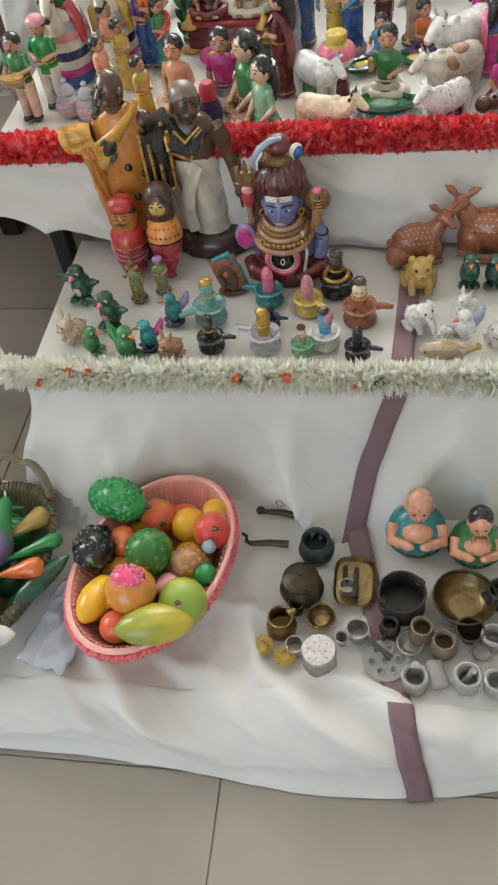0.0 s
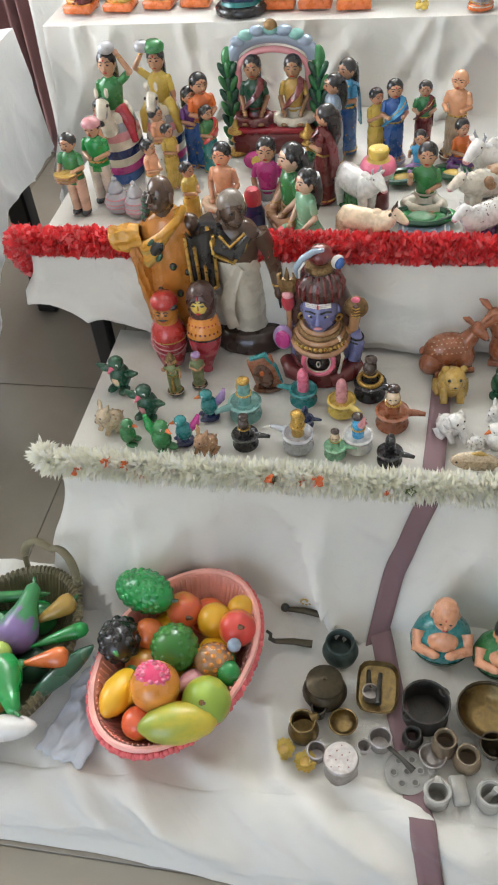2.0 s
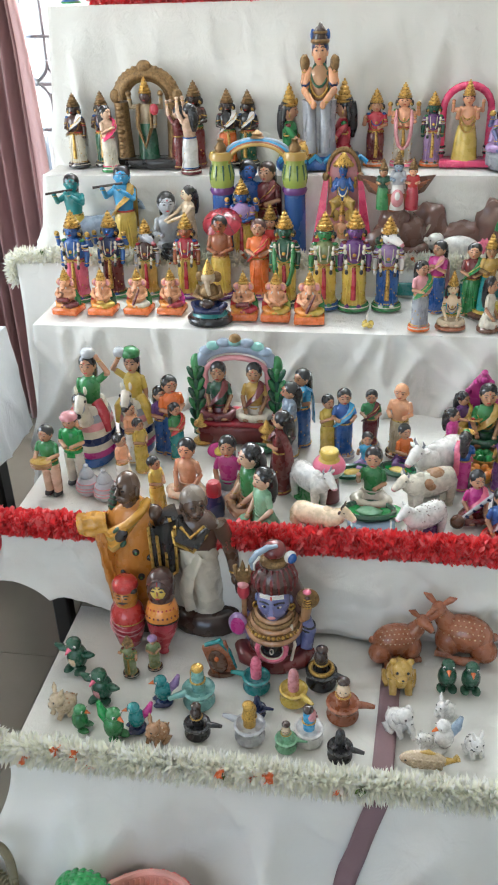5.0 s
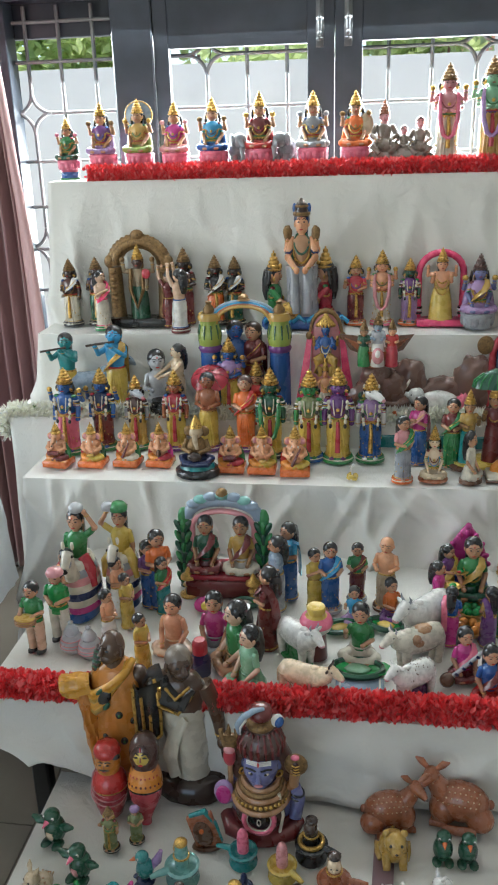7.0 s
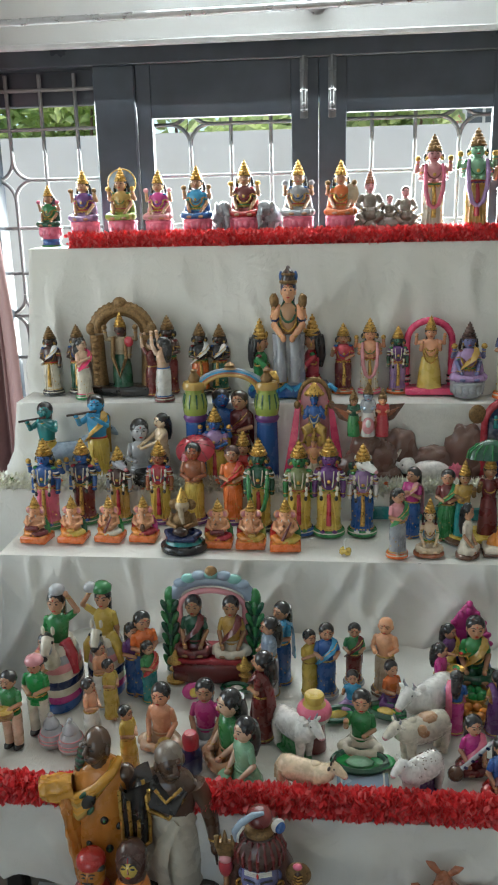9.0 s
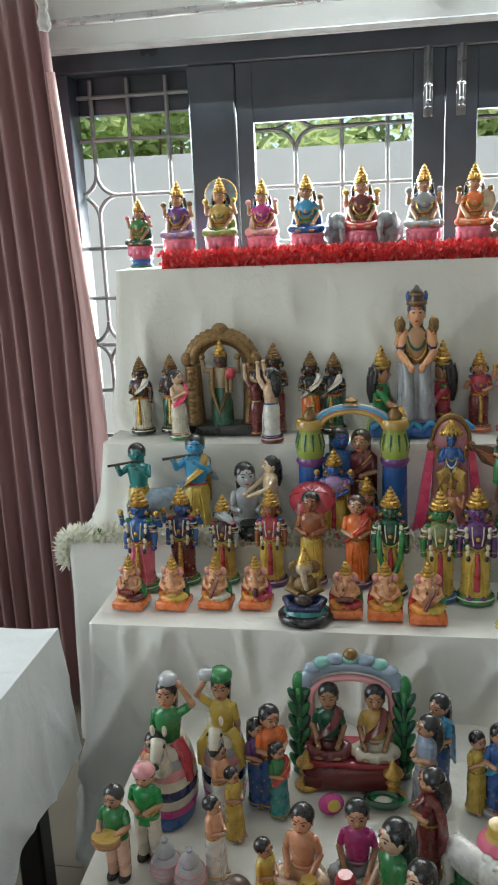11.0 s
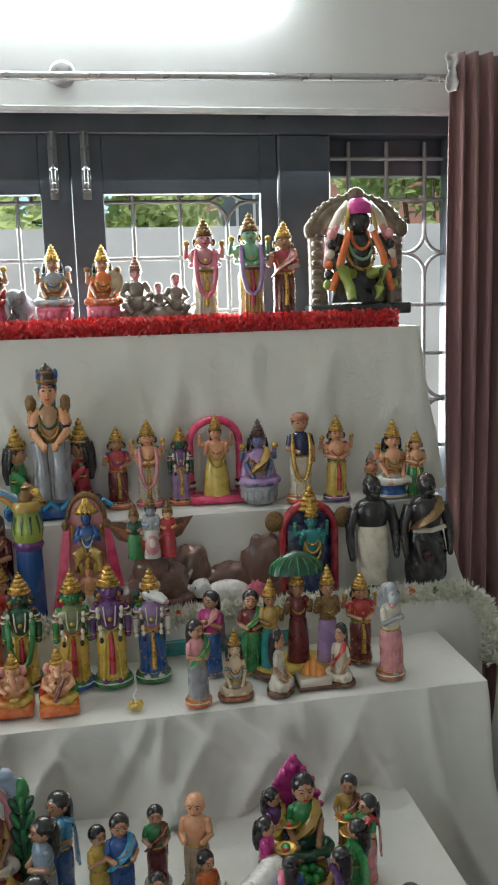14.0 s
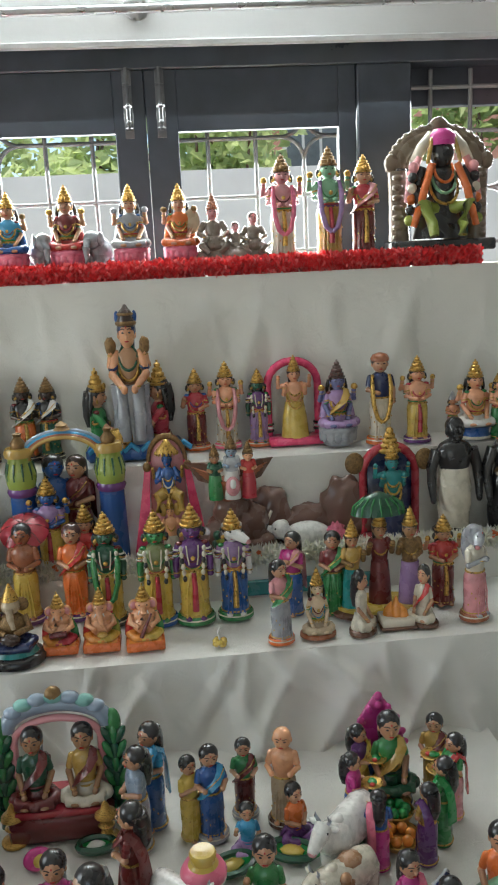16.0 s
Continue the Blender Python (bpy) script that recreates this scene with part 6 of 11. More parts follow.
linga(-0.324, 1.172, 0.32, 0.098, "teal lingam with golden head on pedestal", "pale_teal", "pale_teal", -150, head="gold")
linga(-0.214, 1.223, 0.32, 0.084, "teal lingam with pink shaft", "teal", "pink", 170)
linga(-0.135, 1.198, 0.32, 0.084, "yellow lingam with pink shaft", "yellow", "rose", -40)
linga(-0.083, 1.251, 0.32, 0.095, "black lingam with gold band", "black", "black", -20, band="gold", head="dark_brown")
linga(-0.035, 1.169, 0.32, 0.096, "red-brown lingam with painted face", "clay", "clay", 0, head="cream")
linga(-0.311, 1.091, 0.32, 0.076, "black lingam with painted face and gold spout", "black", "black", 0, head="dark_brown")
linga(-0.202, 1.152, 0.32, 0.05, "dark teal lingam on pedestal", "navy", "navy", 0)
linga(-0.209, 1.096, 0.32, 0.09, "golden-headed lingam on silver pedestal", "silver", "gold", 160, head="gold")
linga(-0.096, 1.103, 0.32, 0.084, "white lingam with blue shaft", "white", "sky", 90, head="rose")
linga(-0.137, 1.079, 0.32, 0.063, "pale green lingam with painted face", "mint", "mint", 0, head="beige")
linga(-0.035, 1.07, 0.32, 0.071, "plain black stone lingam", "black", "black", -10)

# ---- garlands ----
def garland(name, pts, r, label, mats, count, size, seed, core, ends=True, bits=(), slim=1.0):
    """A garland: a soft core set all round with small curled petals."""
    rnd = random.Random(seed)
    pts = [Vector(p) for p in pts]
    lens = [(b - a).length for a, b in zip(pts, pts[1:])]
    ob = holder(name, pose(0, 0, 0), label, "garland")
    Clay().tube(pts, r * 0.62, core, 10).make("core", ob, angle=0)
    k = Clay()
    for _ in range(count):
        d = rnd.uniform(0, sum(lens))
        i = 0
        while i < len(lens) - 1 and d > lens[i]:
            d -= lens[i]
            i += 1
        a, b = pts[i], pts[i + 1]
        p, t = a.lerp(b, d / lens[i]), (b - a).normalized()
        u = t.orthogonal().normalized()
        w = t.cross(u)
        g = rnd.uniform(0, 6.283)
        n = u * math.cos(g) + w * math.sin(g) + t * rnd.uniform(-0.45, 0.45)
        n.normalize()
        side = n.cross(t).normalized()
        side = (side * math.cos(rnd.uniform(-1.2, 1.2)) + t * math.sin(rnd.uniform(-1.2, 1.2))).normalized()
        s = size * rnd.uniform(0.6, 1.3)
        q = p + n * r * rnd.uniform(0.35, 0.75)
        c = n.cross(side) * s * rnd.uniform(-0.3, 0.3)
        mat = rnd.choice(mats)
        k.add([q - side * s * 0.22 * slim, q + side * s * 0.22 * slim, q + n * s * 0.6 + side * s * 0.5 * slim + c, q + n * s * (1.5 - 0.5 * slim) + c * 1.6, q + n * s * 0.6 - side * s * 0.5 * slim + c], [[0, 1, 2, 4], [4, 2, 3]], mat)
    k.make("petals", ob, angle=0, smooth=False, kind="stuff")
    for mat, n0, s in bits:
        for _ in range(n0):
            k = Clay()
            f = rnd.uniform(0.02, 0.98) * sum(lens)
            i = 0
            while i < len(lens) - 1 and f > lens[i]:
                f -= lens[i]
                i += 1
            p = pts[i].lerp(pts[i + 1], f / lens[i]) + Vector((0, -r * rnd.uniform(0.5, 0.95), rnd.uniform(-0.3, 0.8) * r))
            for _ in range(7):
                q = Euler((rnd.uniform(0, 6), rnd.uniform(0, 6), rnd.uniform(0, 6))).to_matrix()
                k.add([q @ Vector(v) * s + p for v in ((-0.3, 0, 0), (0.3, 0, 0.05), (0.45, 0.6, 0.1), (0, 1, 0), (-0.45, 0.6, 0.1))], [[0, 1, 2, 3, 4]], mat)
            k.make("orange_flower" if mat is ORANGE_PETAL else "leaf", ob, "orange flower" if mat is ORANGE_PETAL else "green leaf", angle=0, smooth=False)
    return ob


RED_PETAL = petal_material("red_petal", (0.90, 0.085, 0.095), 0.4, 0.3)
RED_PETAL2 = petal_material("red_petal_light", (0.97, 0.27, 0.27), 0.4, 0.25)
JASMINE = petal_material("jasmine_petal", (0.98, 0.96, 0.80), 0.55, 0.5)
JASMINE2 = petal_material("jasmine_petal_white", (0.98, 0.97, 0.90), 0.55, 0.5)
ORANGE_PETAL = petal_material("orange_petal", (0.85, 0.24, 0.09))
LEAF_BIT = surface("leaf_bit", (0.10, 0.17, 0.03), 0.5, 0, 0.2, 60)


def sway(x0, x1, y, z, n, seed, a=0.006):
    return [(x0 + (x1 - x0) * i / n, y + a * noise.noise((i * 0.9, seed, 0)), z + a * 0.7 * noise.noise((i * 0.7, seed, 5))) for i in range(n + 1)]


garland("jasmine_garland", [(-0.70, 1.02, 0.335)] + sway(-0.685, 0.80, 0.997, 0.338, 40, 1), 0.023, "white jasmine garland with orange flowers on a step's edge", [JASMINE, JASMINE2, JASMINE], 17000, 0.0150, 1, JASMINE, slim=0.42, bits=((ORANGE_PETAL, 17, 0.014), (LEAF_BIT, 4, 0.012)))
garland("red_garland", [(-0.865, 1.50, 0.44), (-0.868, 1.47, 0.50), (-0.845, 1.445, 0.545)] + sway(-0.82, 0.57, 1.437, 0.543, 40, 2), 0.032, "bright red plastic flower garland along the step's edge", [RED_PETAL, RED_PETAL, RED_PETAL2], 15000, 0.0125, 2, RED_PETAL)
garland("jasmine_garland", [(-1.165, 2.47, 0.74), (-1.168, 2.455, 0.80), (-1.145, 2.45, 0.832), (-1.11, 2.452, 0.838)] + sway(-1.07, 0.84, 2.452, 0.835, 40, 3) + [(0.87, 2.44, 0.83), (0.895, 2.41, 0.80), (0.905, 2.385, 0.74), (0.90, 2.37, 0.66)], 0.022, "white jasmine garland with orange flowers behind the dolls", [JASMINE, JASMINE2, JASMINE], 15000, 0.0140, 3, JASMINE, slim=0.42, bits=((ORANGE_PETAL, 16, 0.013), (LEAF_BIT, 3, 0.012)))
garland("red_garland", sway(-0.925, 0.80, 2.825, 1.546, 40, 4), 0.028, "red flower garland along the top step's edge", [RED_PETAL, RED_PETAL, RED_PETAL2], 12000, 0.0115, 4, RED_PETAL)


# ---- larger dolls of the second step ----
def drape(k, rings, mat, seed, amp=0.05, n=60, rows=30, lean=1.4, back_flat=1.0):
    """Wrapped cloth: a soft tube through the rings with slanting folds; rings as in loft."""
    vs = []
    for j in range(rows):
        f = j / (rows - 1) * (len(rings) - 1)
        i0 = min(int(f), len(rings) - 2)
        t = f - i0
        t = t * t * (3 - 2 * t)
        cx, cy, z, rx, ry = [a + (b - a) * t for a, b in zip(rings[i0], rings[i0 + 1])]
        fold = math.sin(math.pi * min(1, max(0.12, j / (rows - 1)))) ** 0.5
        for i in range(n):
            a = 2 * math.pi * i / n
            b = a + lean * j / (rows - 1)
            p = Vector((2.3 * math.cos(b), 2.3 * math.sin(b), 1.1 * j / (rows - 1) + seed))
            w = (1 - abs(noise.noise(p))) ** 3 - 0.5 + 0.5 * ((1 - abs(noise.noise(p * 2.1 + Vector((5, 1, 0))))) ** 4 - 0.4)
            vs.append((cx + rx * (1 + amp * fold * w) * math.cos(a), cy + ry * (1 + amp * fold * w) * math.sin(a), z))
    k.add(vs, [[j * n + i, j * n + (i + 1) % n, (j + 1) * n + (i + 1) % n, (j + 1) * n + i] for j in range(rows - 1) for i in range(n)], mat)


def saint_head(k, x, y, z, skin, hair, look_side=0.0, s=1.0):
    """Bare clay head with nose, ears, heavy brow and close hair."""
    k.loft([(x, y, z - 0.13 * s, 0.055 * s, 0.055 * s), (x, y, z - 0.05 * s, 0.048 * s, 0.05 * s)], skin, 12)
    k.ball((x, y, z), (0.073 * s, 0.082 * s, 0.092 * s), skin, 18, 14)
    nx, ny = math.sin(look_side), -math.cos(look_side)
    k.ball((x + 0.035 * nx * s, y + 0.035 * ny * s, z - 0.045 * s), (0.050 * s, 0.052 * s, 0.045 * s), skin, 14, 10)
    k.tube([(x + 0.075 * nx * s, y + 0.075 * ny * s, z + 0.03 * s), (x + 0.096 * nx * s, y + 0.096 * ny * s, z - 0.012 * s)], [0.010 * s, 0.018 * s], skin, 8)
    for sg in (-1, 1):
        ex, ey = nx - sg * 0.42 * ny, ny + sg * 0.42 * nx
        k.ball((x + 0.066 * ex * s, y + 0.070 * ey * s, z + 0.012 * s), (0.013 * s, 0.010 * s, 0.008 * s), "black", 8, 6)
        k.tube([(x + 0.070 * nx * s - sg * 0.012 * ny * s, y + 0.074 * ny * s + sg * 0.012 * nx * s, z + 0.034 * s), (x + 0.064 * ex * s, y + 0.068 * ey * s, z + 0.036 * s)], 0.008 * s, skin, 6)
        k.ball((x - sg * 0.074 * ny * s, y + sg * 0.074 * nx * s, z - 0.01 * s), (0.016 * s, 0.02 * s, 0.034 * s), skin, 8, 6)
    k.ball((x + 0.078 * nx * s, y + 0.082 * ny * s, z - 0.045 * s), (0.022 * s, 0.010 * s, 0.007 * s), "dark_brown", 8, 6)
    if hair:
        k.ball((x - 0.012 * nx * s, y - 0.012 * ny * s, z + 0.030 * s), (0.077 * s, 0.082 * s, 0.078 * s), hair, 18, 12)


def spotted_saint(x, y, z, h):
    """Clay saint wrapped in a saffron cloth with dark ring motifs, the cloth's end thrown over one arm."""
    k = Clay()
    k.loft([(0, 0, 0, 0.20, 0.17), (0, 0, 0.04, 0.21, 0.17), (0.0, 0, 0.075, 0.17, 0.14)], "dark_brown", 12)
    drape(k, [(-0.01, 0, 0.02, 0.145, 0.125), (-0.01, 0, 0.20, 0.150, 0.125), (-0.01, 0, 0.42, 0.165, 0.13), (0, 0, 0.60, 0.165, 0.125), (0, 0, 0.72, 0.160, 0.11), (0, 0, 0.79, 0.115, 0.085), (0, 0, 0.83, 0.055, 0.055)], "ochre", 3.0, 0.07)
    # bare arm hanging at one side
    k.tube([(0.13, 0.0, 0.745), (0.185, 0.0, 0.62), (0.205, -0.02, 0.50), (0.215, -0.05, 0.38)], [0.055, 0.047, 0.040, 0.030], "brown_skin", 12)
    k.ball((0.216, -0.055, 0.36), (0.028, 0.036, 0.045), "brown_skin", 10, 8)
    k.ball((0.135, 0.0, 0.735), 0.057, "brown_skin", 12, 8)
    # shawl: several folds from the shoulder across the chest
    for i in range(6):
        d = 0.026 * i
        k.tube([(0.115 - 0.02 * i, -0.01, 0.835 - 0.012 * i), (0.09 - 0.015 * i, -0.085 - 0.002 * i, 0.80 - d * 0.7), (0.0 - 0.01 * i, -0.125, 0.735 - d), (-0.10, -0.118, 0.675 - d * 0.9), (-0.165, -0.07, 0.650 - d * 0.6)], [0.020, 0.024, 0.021, 0.022, 0.020], "mustard" if i % 3 == 2 else "turmeric", 8)
    # bunched end over the forearm
    k.x = Matrix.Translation((-0.13, -0.07, 0.70)) @ Euler((0.15, radians(-98), 0)).to_matrix().to_4x4()
    drape(k, [(0, 0, 0.0, 0.060, 0.05), (0.0, 0, 0.06, 0.075, 0.055), (0.01, 0, 0.13, 0.070, 0.055), (0.025, 0, 0.175, 0.055, 0.05), (0.025, 0, 0.18, 0.02, 0.02)], "turmeric", 12.0, 0.42, 40, 18, 0.5)
    k.x = Matrix.Identity(4)
    drape(k, [(-0.13, -0.05, 0.12, 0.030, 0.07), (-0.145, -0.055, 0.40, 0.045, 0.08), (-0.165, -0.06, 0.60, 0.055, 0.07), (-0.18, -0.07, 0.69, 0.03, 0.04)], "ochre", 9.0, 0.35, 32, 18)
    # ring motifs and one large blot
    for a, zz, r in ((4.95, 0.55, 0.022), (5.45, 0.50, 0.020), (4.35, 0.40, 0.020), (5.05, 0.38, 0.022), (3.9, 0.50, 0.017), (3.75, 0.28, 0.026), (4.0, 0.15, 0.045), (5.5, 0.28, 0.018), (4.7, 0.22, 0.020)):
        cx, cy = 0.164 * math.cos(a), 0.131 * math.sin(a)
        k.ball((cx, cy, zz), (r, 0.012, r * 1.05), "black", 12, 8, (0, 0, math.degrees(a) + 90))
        k.ball((cx * 1.02, cy * 1.03, zz), (r * 0.45, 0.012, r * 0.5), "green" if r > 0.018 else "ochre", 10, 6, (0, 0, math.degrees(a) + 90))
    k.ball((-0.035, -0.137, 0.665), (0.034, 0.012, 0.055), "black", 14, 10, (0, 35, 0))
    k.ball((-0.060, -0.134, 0.70), (0.014, 0.012, 0.035), "dark_green", 10, 8, (0, 50, 0))
    k.ball((-0.03, -0.138, 0.61), (0.016, 0.012, 0.030), "dark_green", 10, 8, (0, 40, 0))
    saint_head(k, 0.0, -0.02, 0.915, "brown_skin", None, -0.5)
    for i in range(9):
        f = i / 8
        k.ball((-0.075 - 0.03 * f, -0.035, 0.91 - 0.13 * f), (0.026, 0.022, 0.022), "dark_green" if i % 2 else "dark_brown", 8, 6, rough=0.4, freq=4)
    return finish(k, "saint_doll", x, y, z, h, 0, "dressed clay saint in spotted saffron robe, brown skin", "clay doll", "dressed clay saints", 1.01, 0.92)


def bordered_saint(x, y, z, h):
    """Clay saint in an ivory wrap with a gold-edged black shawl hung over one shoulder."""
    k = Clay()
    k.loft([(0.06, 0, 0, 0.24, 0.18), (0.06, 0, 0.05, 0.245, 0.18), (0.06, 0, 0.115, 0.21, 0.15), (0.06, 0, 0.125, 0.18, 0.12)], "dark_brown", 12)
    drape(k, [(0.06, 0, 0.11, 0.115, 0.11), (0.055, 0, 0.16, 0.105, 0.105), (0.035, 0, 0.36, 0.120, 0.115), (0.01, 0, 0.52, 0.135, 0.115), (0.0, 0, 0.60, 0.130, 0.105), (0, 0, 0.62, 0.10, 0.09)], "ivory", 5.0, 0.12, 64, 34, 2.2)
    # overlapping edge of the wrap
    k.ribbon([(0.06, -0.115, 0.58), (-0.01, -0.140, 0.46), (-0.045, -0.140, 0.32), (-0.02, -0.128, 0.17)], [0.05, 0.09, 0.11, 0.07], 0.010, "ivory")
    k.loft([(0, 0, 0.56, 0.135, 0.10), (0, 0, 0.66, 0.150, 0.105), (0, 0, 0.74, 0.165, 0.10), (0, 0, 0.80, 0.125, 0.085), (0, 0, 0.835, 0.05, 0.05)], "brown_skin", 20)
    k.tube([(0.15, 0.0, 0.745), (0.205, 0.01, 0.62), (0.235, -0.01, 0.50), (0.25, -0.04, 0.40)], [0.058, 0.048, 0.040, 0.028], "brown_skin", 12)
    k.ball((0.253, -0.048, 0.375), (0.028, 0.034, 0.042), "brown_skin", 10, 8)
    k.ring((0.248, -0.03, 0.43), 0.032, 0.007, "gold", 12)
    k.tube([(0.255, -0.06, 0.40), (0.262, -0.065, 0.28)], [0.014, 0.006], "dark_brown", 8)
    k.tube([(-0.15, 0.0, 0.745), (-0.19, -0.02, 0.60), (-0.18, -0.06, 0.46)], [0.056, 0.046, 0.032], "brown_skin", 12)
    # shawl over the shoulder: hanging panel with a gold key border, and a fold across the chest
    panel = [[(-0.235 + 0.16 * u + 0.02 * v * (0.5 - u), -0.085 - 0.075 * math.sin(math.pi * (0.2 + 0.6 * u)) - 0.012 * math.sin(9 * u + 2 * v), 0.815 - 0.37 * v - 0.02 * math.sin(5 * u)) for u in [i / 12 for i in range(13)]] for v in [i / 14 for i in range(15)]]
    flat = [p for row in panel for p in row]
    k.add(flat, grid_faces(13, 15), "black")
    k.add([(p[0], p[1] + 0.022, p[2]) for p in flat], grid_faces(13, 15), "black")
    k.ribbon([(-0.20, 0.05, 0.74), (-0.16, 0.0, 0.82), (-0.13, -0.08, 0.81), (-0.12, -0.13, 0.76)], [0.10, 0.13, 0.15, 0.15], 0.014, "black")
    k.ribbon([(-0.09, -0.07, 0.82), (-0.03, -0.13, 0.74), (0.05, -0.14, 0.70), (0.11, -0.09, 0.77)], [0.09, 0.12, 0.09, 0.04], 0.014, "black")
    def edge(u, v):
        q = panel[round(v * 14)][round(u * 12)]
        return (q[0], q[1] - 0.010, q[2])
    for path in ([(0, 0.1), (0, 0.5), (0, 1)], [(0, 1), (0.5, 1), (1, 1)], [(1, 1), (1, 0.5), (1, 0.05)], [(0.3, 0.15), (0.3, 0.5), (0.3, 0.8), (0.7, 0.8), (0.7, 0.5)]):
        k.tube([edge(*q) for q in path], 0.011, "gold", 6)
    for pts in ([(-0.045, -0.12, 0.79), (0.02, -0.16, 0.745), (0.10, -0.125, 0.81)], [(-0.07, -0.155, 0.69), (0.03, -0.162, 0.645), (0.11, -0.115, 0.745)], [(-0.115, -0.10, 0.835), (-0.085, -0.15, 0.76), (-0.08, -0.16, 0.70)]):
        k.tube(pts, 0.011, "gold", 6)
    saint_head(k, 0.02, -0.03, 0.905, "brown_skin", "stone", 0.55)
    return finish(k, "saint_doll", x, y, z, h, 0, "dressed clay saint in white wrap and black bordered shawl", "clay doll", "dressed clay saints", 1.0, 1.0)


def black_saint(x, y, z, h, label, wrap, wrap_high, sash):
    """Matt black clay saint, arms at the sides, with a wound lower cloth."""
    k = Clay()
    k.loft([(0, 0, 0, 0.20, 0.16), (0, 0, 0.06, 0.19, 0.15), (0, 0, 0.09, 0.15, 0.12)], "black", 12)
    big = 1.0 if not sash else 1.35
    drape(k, [(0, 0, 0.05 if sash else 0.10, 0.125 * big, 0.115), (0, 0, 0.25, 0.13 * big, 0.115), (0, 0, 0.45, 0.135 * (big + 1) / 2, 0.11), (0, 0, wrap_high, 0.12, 0.10)], wrap, 7.0 if sash else 8.0, 0.16, 60, 30, 2.4)
    k.loft([(0, 0, wrap_high - 0.03, 0.118, 0.095), (0, 0, 0.66, 0.135, 0.10), (0, 0, 0.74, 0.16, 0.10), (0, 0, 0.80, 0.12, 0.085), (0, 0, 0.835, 0.05, 0.05)], "black", 18)
    for sx in (-1, 1):
        k.tube([(sx * 0.145, 0, 0.745), (sx * 0.195, 0, 0.60), (sx * 0.20, -0.03, 0.48), (sx * 0.195, -0.06, 0.36)], [0.055, 0.045, 0.038, 0.028], "black", 12)
        k.ball((sx * 0.195, -0.065, 0.345), (0.026, 0.032, 0.04), "black", 10, 8)
    if sash:
        k.ribbon([(0.10, -0.03, 0.82), (0.08, -0.105, 0.74), (0.0, -0.125, 0.67), (-0.10, -0.10, 0.60), (-0.13, -0.03, 0.56)], [0.07, 0.09, 0.10, 0.09, 0.06], 0.012, sash)
        k.ribbon([(-0.14, -0.07, 0.54), (0.0, -0.135, 0.555), (0.14, -0.07, 0.57)], [0.05, 0.06, 0.05], 0.012, "ivory")
        for i in range(5):
            k.ball((-0.06 + 0.03 * (i % 3), -0.15, 0.36 - 0.04 * (i // 2)), (0.014, 0.012, 0.014), "maroon", 8, 6)
    saint_head(k, 0, -0.01, 0.915, "black", "black" if not sash else "dark_brown", 0.2)
    return finish(k, "saint_doll", x, y, z, h, 0, label, "clay doll", "dressed clay saints", 1.0, 1.0)


spotted_saint(-0.502, 1.412, 0.32, 0.392)
bordered_saint(-0.372, 1.418, 0.32, 0.356)
black_saint(0.627, 2.53, 0.82, 0.316, "black stone-finish saint in draped white wrap", "ivory", 0.60, None)
black_saint(0.774, 2.52, 0.82, 0.316, "black stone-finish saint in dark robe with gold sash", "black", 0.58, "old_gold")


